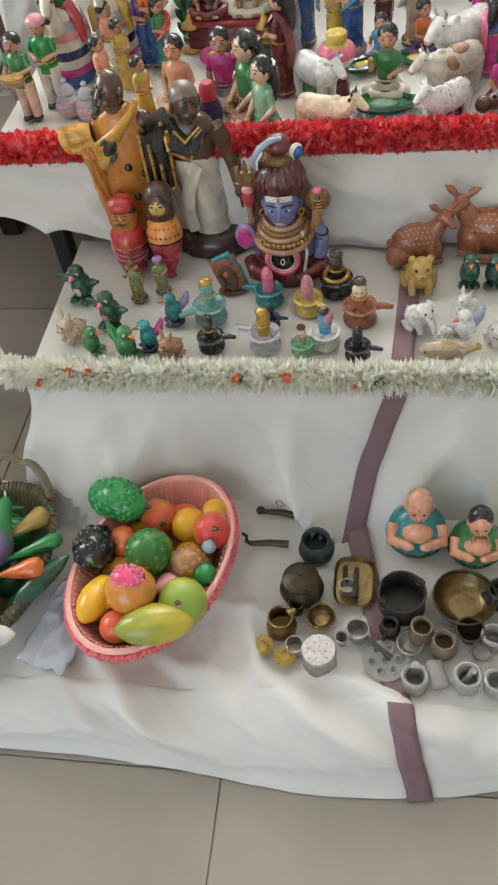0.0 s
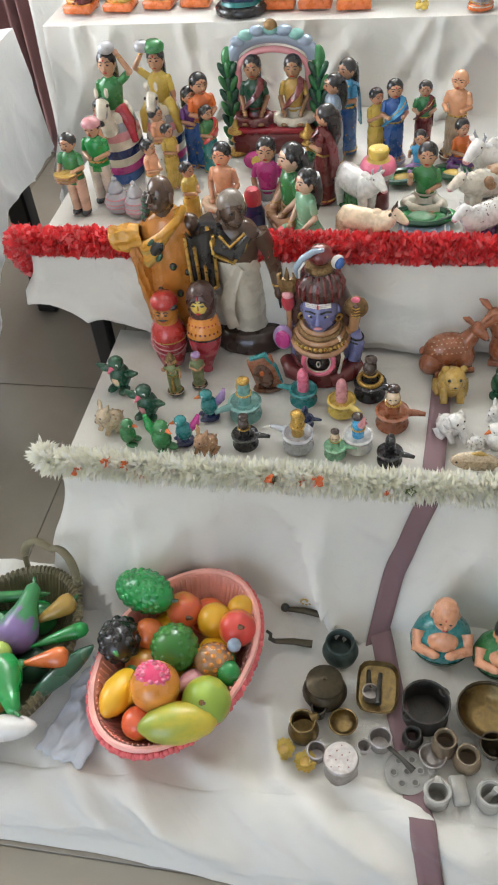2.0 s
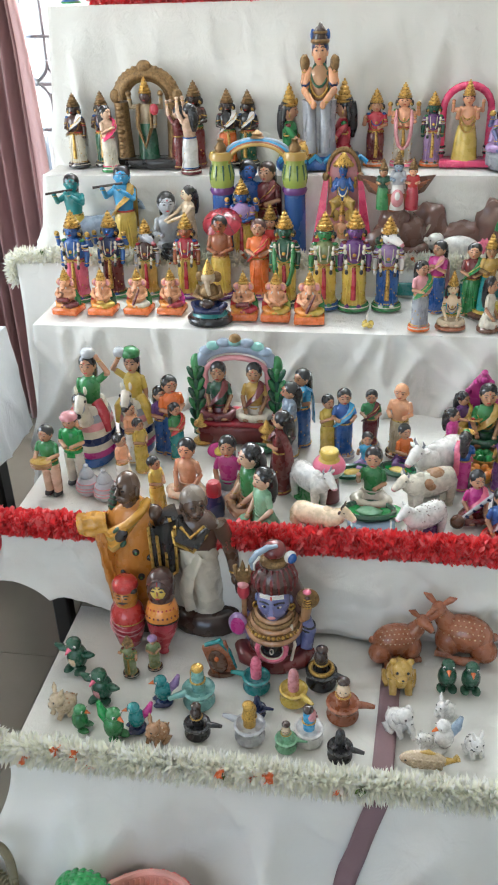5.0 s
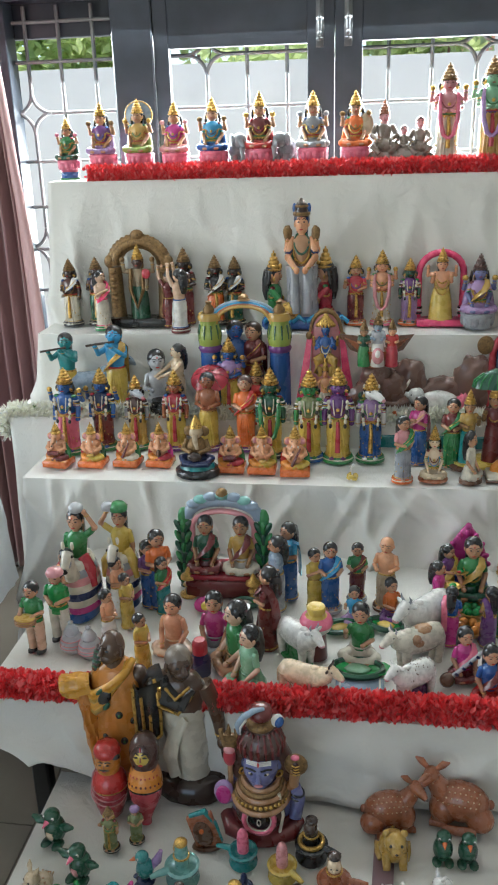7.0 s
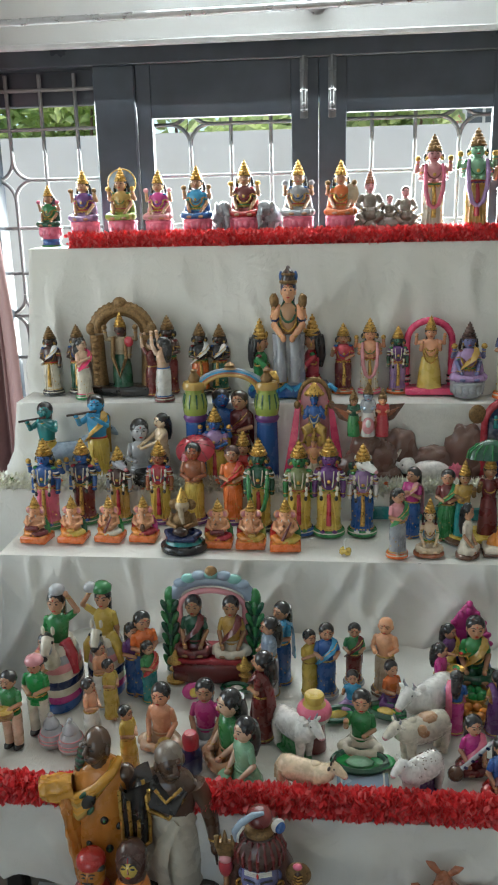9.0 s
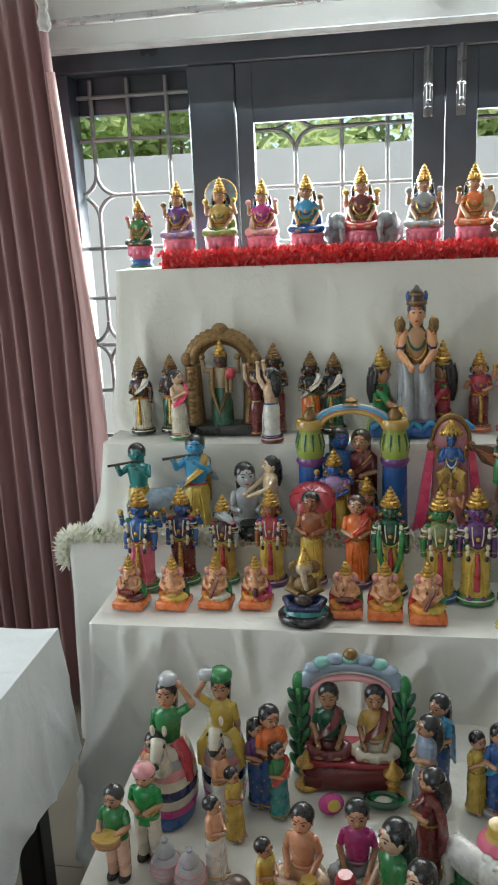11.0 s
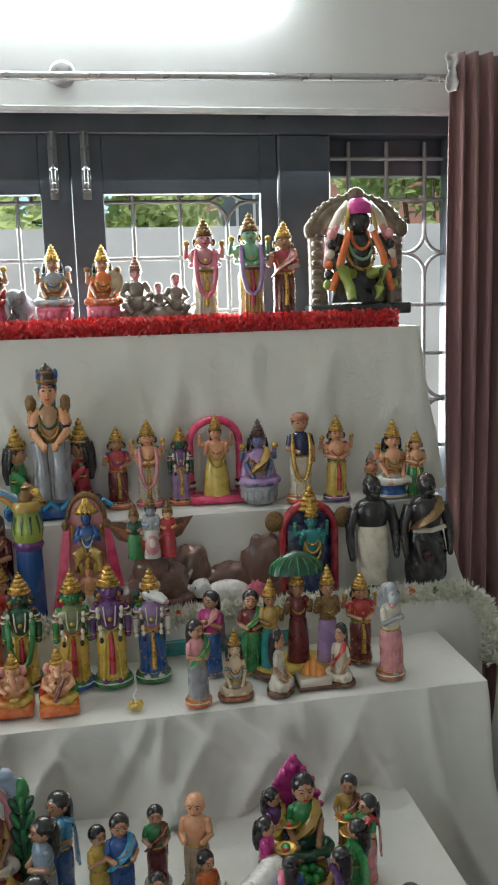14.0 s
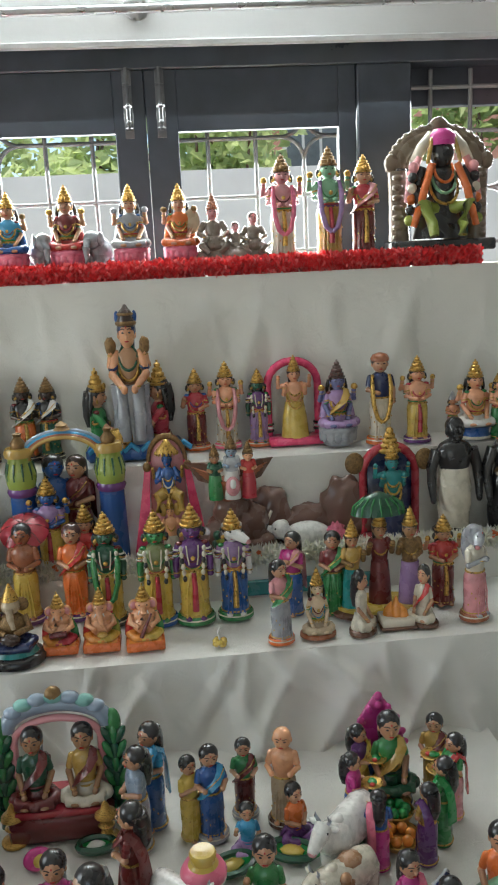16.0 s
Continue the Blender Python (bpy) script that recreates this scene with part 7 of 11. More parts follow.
def nesting_doll(x, y, z, h, man, label, turn=0, tilt=6):
    """Lacquered turned doll: tapering lower half, round shoulders, painted face and turban or veil."""
    k = Clay()
    if man:
        k.lathe([(0.0, 0), (0.10, 0.0), (0.14, 0.05), (0.185, 0.20), (0.205, 0.34), (0.205, 0.42)], "crimson", 24)
        k.lathe([(0.208, 0.41), (0.209, 0.43)], "gold", 24)
        k.lathe([(0.207, 0.42), (0.20, 0.50), (0.165, 0.58), (0.125, 0.62)], "red", 24)
    else:
        k.lathe([(0.0, 0), (0.055, 0.0), (0.05, 0.05), (0.085, 0.14), (0.15, 0.28), (0.175, 0.42)], "crimson", 24)
        k.lathe([(0.176, 0.415), (0.178, 0.435)], "black", 24)
        k.lathe([(0.176, 0.43), (0.172, 0.52), (0.15, 0.60), (0.11, 0.65)], "saffron", 24)
    z0 = 0.62 if man else 0.65
    hair = "clay" if man else "chocolate"
    k.lathe([(0.125, z0 - 0.01), (0.145, z0 + 0.06), (0.15, z0 + 0.16), (0.135, z0 + 0.25), (0.09, z0 + 0.32), (0.0, z0 + 0.345)], hair if not man else "ochre", 24)
    # face and painted features
    k.ball((0, -0.055, z0 + 0.13), (0.105, 0.108, 0.125), "yellow" if not man else "ochre", 18, 14)
    for sx in (-1, 1):
        k.ball((sx * 0.042, -0.152, z0 + 0.155), (0.024, 0.010, 0.009), "black", 10, 6)
        k.tube([(sx * 0.014, -0.156, z0 + 0.185), (sx * 0.045, -0.150, z0 + 0.198), (sx * 0.072, -0.132, z0 + 0.180)], 0.007, "black", 5)
    k.tube([(0, -0.160, z0 + 0.16), (0.004, -0.168, z0 + 0.115)], [0.005, 0.010], "clay", 6)
    k.ball((0, -0.156, z0 + 0.072), (0.026, 0.010, 0.009), "red", 8, 6)
    if man:
        k.tube([(-0.06, -0.146, z0 + 0.088), (0, -0.164, z0 + 0.098), (0.06, -0.146, z0 + 0.088)], [0.006, 0.014, 0.006], "black", 6)
        k.lathe([(0.14, z0 + 0.205), (0.158, z0 + 0.235), (0.155, z0 + 0.29), (0.115, z0 + 0.345), (0.0, z0 + 0.365)], "red", 22)
        k.ball((0.115, -0.07, z0 + 0.225), (0.055, 0.05, 0.035), "black", 12, 8)
        for i in range(4):
            k.ring((0.0, -0.012 * i, 0.50 - 0.05 * i), 0.196 + 0.003 * i, 0.008, "rose", 20, turn=(18, 14, 0))
    else:
        k.tube([(-0.115, -0.03, z0 + 0.04), (-0.105, -0.10, z0 + 0.17), (-0.05, -0.125, z0 + 0.25), (0, -0.135, z0 + 0.275), (0.05, -0.125, z0 + 0.25), (0.105, -0.10, z0 + 0.17), (0.115, -0.03, z0 + 0.04)], 0.013, "chocolate", 8)
        k.tube([(0, -0.148, z0 + 0.26), (0, -0.158, z0 + 0.215)], 0.006, "red", 6)
        k.ring((0, -0.02, z0 - 0.015), 0.115, 0.010, "clay", 20, 0.115, (16, 0, 0))
        for i in range(9):
            a = math.pi * (1.15 + 0.7 * i / 8)
            k.ball((0.172 * math.cos(a), 0.172 * math.sin(a), 0.49), (0.012, 0.010, 0.014), "maroon", 6, 5)
            k.ball((0.155 * math.cos(a), 0.155 * math.sin(a), 0.575), (0.010, 0.010, 0.012), "red", 6, 5)
    ob = finish(k, "wooden_doll", x, y, z, h, -turn, label, "wooden doll", "pair of lacquered wooden dolls", 0.995, 1.0)
    ob.matrix_basis = ob.matrix_basis @ Matrix.Rotation(radians(-tilt), 4, "X")
    return ob


nesting_doll(-0.507, 1.315, 0.322, 0.178, True, "red and orange lacquered wooden man doll", tilt=4)
nesting_doll(-0.428, 1.300, 0.322, 0.205, False, "red and orange lacquered wooden woman doll", tilt=9)


def deity_bust(x, y, z, h):
    """Blue-faced bust with a high maroon hairdo, cobra, trident and a pink ring on its chest."""
    k = Clay()
    k.loft([(0, 0, 0, 0.23, 0.19), (0, 0, 0.03, 0.24, 0.20), (0, 0, 0.09, 0.23, 0.185), (0, 0.01, 0.16, 0.20, 0.16)], "maroon", 24)
    for sx in (-1, 1):
        k.tube([(sx * 0.08, -0.17, 0.06), (sx * 0.19, -0.13, 0.09), (sx * 0.24, -0.02, 0.10)], [0.045, 0.06, 0.05], "maroon", 10)
    k.loft([(0, 0.03, 0.10, 0.21, 0.15), (0, 0.03, 0.24, 0.215, 0.15), (0, 0.03, 0.36, 0.20, 0.135), (0, 0.03, 0.44, 0.11, 0.10)], "violet_skin", 20)
    # chest: black apron with beaded pink ring
    k.ball((0, -0.115, 0.235), (0.165, 0.075, 0.145), "chocolate", 20, 14)
    k.ball((0, -0.165, 0.235), (0.085, 0.04, 0.085), "black", 18, 12)
    k.ring((0, -0.188, 0.235), 0.098, 0.020, "pink", 26, 0.098, (84, 0, 0))
    k.ring((0, -0.195, 0.235), 0.079, 0.006, "ivory", 26, 0.079, (84, 0, 0))
    k.ring((0, -0.206, 0.225), 0.012, 0.005, "ivory", 14, 0.022, (84, 0, 0))
    for i in range(22):
        a = 2 * math.pi * i / 22
        k.ball((0.128 * math.cos(a), -0.172 + 0.03 * abs(math.cos(a)), 0.235 + 0.122 * math.sin(a)), 0.010, "black" if i % 2 else "maroon", 6, 5)
    # gold beaded collar in coils
    for i in range(5):
        k.ring((0, -0.035 - 0.006 * i, 0.445 - 0.026 * i), 0.115 + 0.016 * i, 0.022, "old_gold" if i % 2 else "tan", 28, 0.10 + 0.014 * i, (16, 0, 0))
    for i in range(16):
        a = math.pi * (1.05 + 0.9 * i / 15)
        k.ball((0.175 * math.cos(a), -0.06 + 0.15 * math.sin(a), 0.345), (0.014, 0.012, 0.016), "gold", 6, 5)
    # face
    k.ball((0, -0.045, 0.555), (0.115, 0.125, 0.145), "violet_skin", 20, 16)
    k.ball((0, -0.09, 0.475), (0.060, 0.07, 0.055), "violet_skin", 14, 10)
    k.tube([(0, -0.158, 0.58), (0, -0.178, 0.545), (0, -0.186, 0.527)], [0.010, 0.016, 0.020], "violet_skin", 10)
    for sx in (-1, 1):
        k.ball((sx * 0.047, -0.150, 0.575), (0.021, 0.012, 0.007), "ivory", 10, 6)
        k.ball((sx * 0.045, -0.160, 0.575), (0.010, 0.006, 0.009), "black", 8, 6)
        k.tube([(sx * 0.016, -0.164, 0.600), (sx * 0.05, -0.158, 0.613), (sx * 0.083, -0.132, 0.597)], 0.006, "black", 6)
        k.ball((sx * 0.116, -0.02, 0.54), (0.018, 0.02, 0.04), "violet_skin", 8, 6)
        k.ring((sx * 0.122, -0.04, 0.49), 0.022, 0.008, "gold", 12, turn=(90, 0, 30))
        k.tube([(sx * 0.10, 0.03, 0.68), (sx * 0.145, 0.03, 0.57), (sx * 0.165, 0.03, 0.45), (sx * 0.15, 0.04, 0.35)], [0.055, 0.06, 0.05, 0.03], "chocolate", 10)
    k.ball((0, -0.165, 0.487), (0.030, 0.012, 0.010), "rose", 10, 6)
    for i in range(3):
        k.tube([(-0.08, -0.128, 0.632 + i * 0.013), (0, -0.158, 0.638 + i * 0.013), (0.08, -0.128, 0.632 + i * 0.013)], 0.0048, "white", 6)
    k.ball((0, -0.165, 0.652), (0.007, 0.006, 0.020), "red", 8, 6)
    # hair mass, band and bun
    k.loft([(0, 0.02, 0.60, 0.13, 0.12), (0, 0.01, 0.67, 0.150, 0.150), (0, 0.01, 0.74, 0.152, 0.150), (0, 0.01, 0.80, 0.128, 0.125), (0, 0.01, 0.835, 0.085, 0.085)], "chocolate", 22)
    for i in range(11):
        a = math.pi * (1.0 + i / 10)
        k.tube([(0.148 * math.cos(a), 0.01 + 0.148 * math.sin(a), 0.665), (0.152 * math.cos(a), 0.01 + 0.152 * math.sin(a), 0.74), (0.10 * math.cos(a), 0.01 + 0.10 * math.sin(a), 0.825)], 0.012, "maroon", 6)
    k.loft([(0, 0.01, 0.825, 0.090, 0.090), (0, 0.01, 0.85, 0.096, 0.096), (0, 0.01, 0.872, 0.080, 0.080)], "old_gold", 20)
    k.ball((0, 0.01, 0.925), (0.080, 0.080, 0.065), "maroon", 18, 12)
    # snake and crescent round the bun
    k.tube([(-0.135, -0.03, 0.79), (-0.135, -0.06, 0.87), (-0.095, -0.07, 0.945), (-0.03, -0.06, 0.99), (0.03, -0.03, 0.985)], [0.018, 0.026, 0.024, 0.020, 0.012], "grey_blue", 10)
    k.tube([(-0.122, -0.06, 0.80), (-0.118, -0.085, 0.87), (-0.08, -0.09, 0.935)], 0.008, "white", 6)
    k.ball((0.115, -0.04, 0.91), (0.040, 0.02, 0.052), "white", 14, 10, (0, 20, 0))
    k.ball((0.128, -0.05, 0.905), (0.030, 0.02, 0.044), "blue", 12, 8, (0, 20, 0))
    # cobra: coiled neck and spread hood
    k.tube([(0.17, -0.02, 0.36), (0.215, -0.04, 0.42), (0.225, -0.045, 0.50), (0.228, -0.05, 0.56)], [0.03, 0.036, 0.038, 0.045], "tan", 10)
    k.ball((0.232, -0.055, 0.585), (0.078, 0.028, 0.085), "old_gold", 16, 12)
    k.ball((0.232, -0.078, 0.565), (0.030, 0.014, 0.060), "chocolate", 10, 8)
    k.ball((0.228, -0.075, 0.655), (0.030, 0.024, 0.018), "pink", 10, 6)
    for i in range(4):
        k.tube([(0.205, -0.088, 0.535 + 0.022 * i), (0.232, -0.096, 0.53 + 0.022 * i), (0.258, -0.088, 0.535 + 0.022 * i)], 0.005, "gold", 5)
    # trident
    k.tube([(-0.205, -0.03, 0.30), (-0.205, -0.03, 0.66)], 0.018, "tan", 8)
    k.ball((-0.205, -0.04, 0.60), (0.044, 0.03, 0.075), "crimson", 10, 8)
    k.ball((-0.205, -0.045, 0.655), (0.040, 0.026, 0.03), "rose", 10, 6)
    k.loft([(-0.205, -0.03, 0.67, 0.045, 0.022), (-0.205, -0.03, 0.72, 0.060, 0.022), (-0.205, -0.03, 0.77, 0.055, 0.02)], "old_gold", 12)
    for dx in (-0.045, 0, 0.045):
        k.tube([(-0.205 + dx, -0.03, 0.73), (-0.205 + dx * 1.15, -0.03, 0.80), (-0.205 + dx * 0.8, -0.03, 0.85 - abs(dx) * 0.8)], [0.018, 0.016, 0.004], "old_gold", 8)
    # raised palm and resting arm
    k.tube([(-0.18, 0.02, 0.36), (-0.235, -0.02, 0.24), (-0.245, -0.06, 0.30)], [0.055, 0.05, 0.04], "lilac", 10)
    k.ball((-0.245, -0.075, 0.335), (0.068, 0.030, 0.100), "lilac", 16, 12)
    k.ball((-0.245, -0.10, 0.335), (0.050, 0.012, 0.075), "magenta", 14, 10)
    k.tube([(0.185, 0.02, 0.37), (0.235, -0.01, 0.26), (0.225, -0.06, 0.15)], [0.058, 0.055, 0.042], "violet_skin", 12)
    for zz in (0.29, 0.32):
        k.ring((0.225, 0.0, zz), 0.056, 0.008, "black", 14, turn=(0, 20, 0))
    k.tube([(0.125, -0.12, 0.40), (0.155, -0.15, 0.25), (0.13, -0.16, 0.12)], 0.012, "ivory", 8)
    return finish(k, "deity_bust", x, y, z, h, 0, "blue-faced clay deity bust with maroon hair and cobra", "clay doll", "", 1.0, 1.0)


deity_bust(-0.186, 1.318, 0.32, 0.303)
def lying_deer(x, y, z, h, way, turn, label):
    """Carved glossy deer lying with folded legs, head raised and turned; way is the side the head is on."""
    k = Clay()
    k.ball((0, 0, 0.40), (0.50, 0.30, 0.34), "clay", 24, 18)
    k.ball((-way * 0.34, -0.12, 0.22), (0.25, 0.22, 0.22), "clay", 18, 12)
    k.ball((way * 0.26, -0.08, 0.28), (0.26, 0.25, 0.27), "clay", 18, 12)
    k.tube([(-way * 0.30, -0.30, 0.08), (way * 0.05, -0.33, 0.08), (way * 0.25, -0.30, 0.08)], [0.09, 0.075, 0.05], "clay", 10)
    k.tube([(way * 0.38, -0.10, 0.14), (way * 0.20, -0.26, 0.09), (way * 0.48, -0.24, 0.07)], [0.13, 0.08, 0.055], "clay", 10)
    k.tube([(way * 0.28, 0, 0.50), (way * 0.44, -0.02, 0.70), (way * 0.50, -0.04, 0.84)], [0.21, 0.155, 0.12], "clay", 14)
    k.ball((way * 0.50, -0.06, 0.86), (0.135, 0.14, 0.13), "clay", 16, 12)
    k.tube([(way * 0.52, -0.10, 0.86), (way * 0.60, -0.20, 0.80), (way * 0.66, -0.27, 0.75)], [0.115, 0.085, 0.05], "clay", 12)
    k.ball((way * 0.665, -0.285, 0.755), (0.035, 0.025, 0.03), "dark_brown", 8, 6)
    for sx in (-1, 1):
        k.tube([(way * 0.50 + sx * 0.08, -0.03, 0.95), (way * 0.50 + sx * 0.19, -0.02, 1.05), (way * 0.50 + sx * 0.29, -0.02, 1.10)], [0.04, 0.062, 0.012], "clay", 8)
        k.ball((way * 0.55 + sx * 0.085, -0.16, 0.89), (0.02, 0.016, 0.022), "black", 8, 6)
    k.ball((-way * 0.50, 0.02, 0.42), (0.07, 0.05, 0.09), "clay", 8, 6)
    # rows of pale dots
    for row in range(4):
        for i in range(8):
            u = -0.36 + 0.72 * (i + 0.5 * (row % 2)) / 8
            a = 0.35 + 0.30 * row
            q = math.sqrt(max(0.05, 1 - (u / 0.50) ** 2))
            k.ball((u, -0.30 * q * math.cos(a), 0.40 + 0.34 * q * math.sin(a)), (0.017, 0.012, 0.014), "cream", 6, 5)
    for i in range(5):
        k.ball((way * (0.40 + 0.02 * i), -0.13 - 0.01 * i, 0.58 + 0.06 * i), (0.012, 0.012, 0.012), "cream", 6, 5)
    return finish(k, "deer_figurine", x, y, z, h, turn, label, "wooden animal", "wooden deer", 1.08, 0.90)


lying_deer(0.068, 1.345, 0.32, 0.124, 1, 12, "glossy brown spotted wooden deer lying down, smaller")
lying_deer(0.212, 1.372, 0.32, 0.142, -1, -10, "glossy brown spotted wooden deer lying down, larger")


def leaf_shrine(x, y, z, h):
    k = Clay()
    k.box((0, 0, 0.45), (0.55, 0.12, 0.9), "clay", 0.2, (0, -14, 0))
    k.ball((-0.03, -0.08, 0.42), (0.20, 0.08, 0.34), "brown", 12, 10, (0, -14, 0))
    k.ball((-0.06, -0.13, 0.55), (0.06, 0.05, 0.08), "orange", 8, 6)
    k.tube([(-0.30, 0, 0.85), (0.02, -0.02, 0.98), (0.22, 0, 0.62), (0.34, 0, 0.15)], [0.05, 0.07, 0.06, 0.05], "teal", 8)
    k.loft([(0.05, 0, 0, 0.34, 0.16), (0.05, 0, 0.07, 0.32, 0.14)], "brown", 14)
    return finish(k, "shrine_figurine", x, y, z, h, 10, "small brown leaning shrine figurine with teal edge", "figurine", "", 1.0, 1.0)


leaf_shrine(-0.295, 1.252, 0.32, 0.094)


def goldfish(x, y, z, h):
    k = Clay()
    k.ball((0, 0, 0.5), (1.15, 0.38, 0.5), "beige", 16, 10)
    k.tube([(0.9, 0, 0.5), (1.35, 0, 0.62), (1.55, 0, 0.8)], [0.22, 0.12, 0.2], "mustard", 8)
    k.tube([(-0.3, 0, 0.9), (0.2, 0, 1.05), (0.5, 0, 0.9)], [0.05, 0.13, 0.05], "mustard", 8)
    for i in range(5):
        for j in range(4):
            k.ball((-0.45 + 0.3 * i, -0.33 + 0.03 * abs(j - 1.5), 0.28 + 0.15 * j), (0.14, 0.06, 0.09), "beige", 8, 5)
    k.ball((-0.85, -0.24, 0.6), (0.06, 0.04, 0.06), "black", 8, 6)
    return finish(k, "fish_figurine", x, y, z, h, 0, "cream and gold scaled fish figurine", "figurine", "small animal figurines", 1.05, 1.0)


goldfish(0.118, 1.064, 0.32, 0.041)


# ---- village tier: throne, riders, props ----
def throne(x, y, z, h):
    """Painted wedding seat: maroon bench, leafy green sides, blue scalloped arch with a gold finial."""
    s = h
    ob = holder("wedding_throne", pose(x, y, z), "painted clay wedding throne with green sides and blue arch", "throne")
    w = 0.335 * s
    Clay().box((0, 0, 0.09 * s), (2 * w, 0.42 * s, 0.18 * s), "maroon", 0.12).make("bench", ob)
    Clay().box((0, -0.03 * s, 0.20 * s), (1.75 * w, 0.34 * s, 0.05 * s), "crimson", 0.2).make("cushion", ob)
    for sx in (-1, 1):
        k = Clay()
        k.loft([(0, 0, 0, 0.075 * s, 0.06 * s), (0, 0, 0.3 * s, 0.06 * s, 0.05 * s), (0, 0, 0.62 * s, 0.055 * s, 0.05 * s)], "dark_green", 12)
        k.ball((sx * 0.01 * s, 0, 0.70 * s), (0.055 * s, 0.05 * s, 0.10 * s), "green", 10, 8)
        post = k.make("side_post", ob, "leafy green post", m=pose(sx * (w + 0.02 * s), 0.02 * s, 0))
        for i in range(6):
            for a in (-1, 0, 1):
                Clay().ball((sx * 0.012 * s + a * 0.04 * s, -0.04 * s, (0.10 + 0.105 * i) * s), (0.03 * s, 0.028 * s, 0.075 * s), "green" if (i + a) % 2 else "dark_green", 8, 6, (0, a * 28, 0)).make("leaf", post)
    k = Clay()
    pts = [(math.cos(a) * w * 0.98, 0.03 * s, (0.70 + 0.17 * math.sin(a)) * s) for a in [math.pi * i / 16 for i in range(17)]]
    k.tube(pts, 0.055 * s, "grey_blue", 10)
    k.make("arch", ob, "blue scalloped arch")
    k = Clay()
    pts = [(math.cos(a) * w * 0.84, 0.0, (0.20 + (0.42 if 0 < i < 18 else 0.0) + 0.16 * math.sin(a)) * s) for i, a in [(i, math.pi * max(0, min(16, i - 1)) / 16) for i in range(19)]]
    k.tube(pts, 0.026 * s, "rose", 8)
    k.make("inner_arch", ob, "rose pink inner arch")
    for i in range(7):
        a = math.pi * (0.16 + 0.68 * i / 6)
        Clay().ball((math.cos(a) * w * 0.9, 0.0, (0.76 + 0.17 * math.sin(a)) * s), (0.065 * s, 0.05 * s, 0.042 * s), "pale_teal" if i % 2 else "grey_blue", 12, 8).make("scallop", ob, "blue painted scallop")
    Clay().ball((0, 0, 0.95 * s), (0.055 * s, 0.05 * s, 0.055 * s), "old_gold", 14, 10).make("finial", ob, "gold painted finial")
    return ob


tx, ty, tz, th = -0.355, 1.922, 0.52, 0.288
throne(tx, ty, tz, th)
seated(tx - 0.045, ty - 0.015, tz + 0.225 * th, 0.525 * th, "bride_doll", "seated clay bride in maroon sari with green blouse", 0, top="dark_green", low="maroon", shawl="maroon", skin="tan", wide=0.95)
seated(tx + 0.048, ty - 0.015, tz + 0.225 * th, 0.525 * th, "groom_doll", "seated clay groom in cream wrap and mauve sash", 0, top="mustard", low="ivory", shawl="maroon", skin="tan", bun=False, wide=0.95)


def brass_lamp(x, y, z, h):
    k = Clay().lathe([(0.0, 0), (0.30, 0), (0.30, 0.06), (0.16, 0.12), (0.11, 0.3), (0.20, 0.38), (0.12, 0.46), (0.13, 0.55), (0.26, 0.62), (0.24, 0.70), (0.12, 0.78), (0.07, 0.92), (0.0, 1.0)], "gold", 16)
    return finish(k, "brass_lamp", x, y, z, h, 0, "small gold painted lamp beside the throne", "lamp", "pair of small lamps", 1.0)


brass_lamp(-0.444, 1.878, 0.52, 0.084)
brass_lamp(-0.271, 1.862, 0.52, 0.081)


def lidded_pot(x, y, z, h, col, label):
    ob = holder("lidded_pot", pose(x, y, z), label, "pot", "clay pots")
    k = Clay().lathe([(0.0, 0), (0.24 * h, 0), (0.33 * h, 0.12 * h), (0.35 * h, 0.30 * h), (0.27 * h, 0.48 * h), (0.19 * h, 0.54 * h), (0.22 * h, 0.60 * h), (0.18 * h, 0.60 * h)], col, 20)
    for zz in (0.2, 0.3, 0.42):
        k.ring((0, 0, zz * h), 0.345 * h * (1 if zz < 0.4 else 0.88), 0.018 * h, "rose", 20)
    k.make("body", ob)
    Clay().lathe([(0.22 * h, 0.60 * h), (0.21 * h, 0.66 * h), (0.12 * h, 0.80 * h), (0.06 * h, 0.84 * h), (0.08 * h, 0.92 * h), (0.0, h)], col, 20).make("lid", ob)


lidded_pot(-0.67, 1.605, 0.52, 0.083, "silver", "small grey lidded clay pot with rose rings")
lidded_pot(-0.621, 1.587, 0.52, 0.083, "silver", "small grey lidded clay pot")


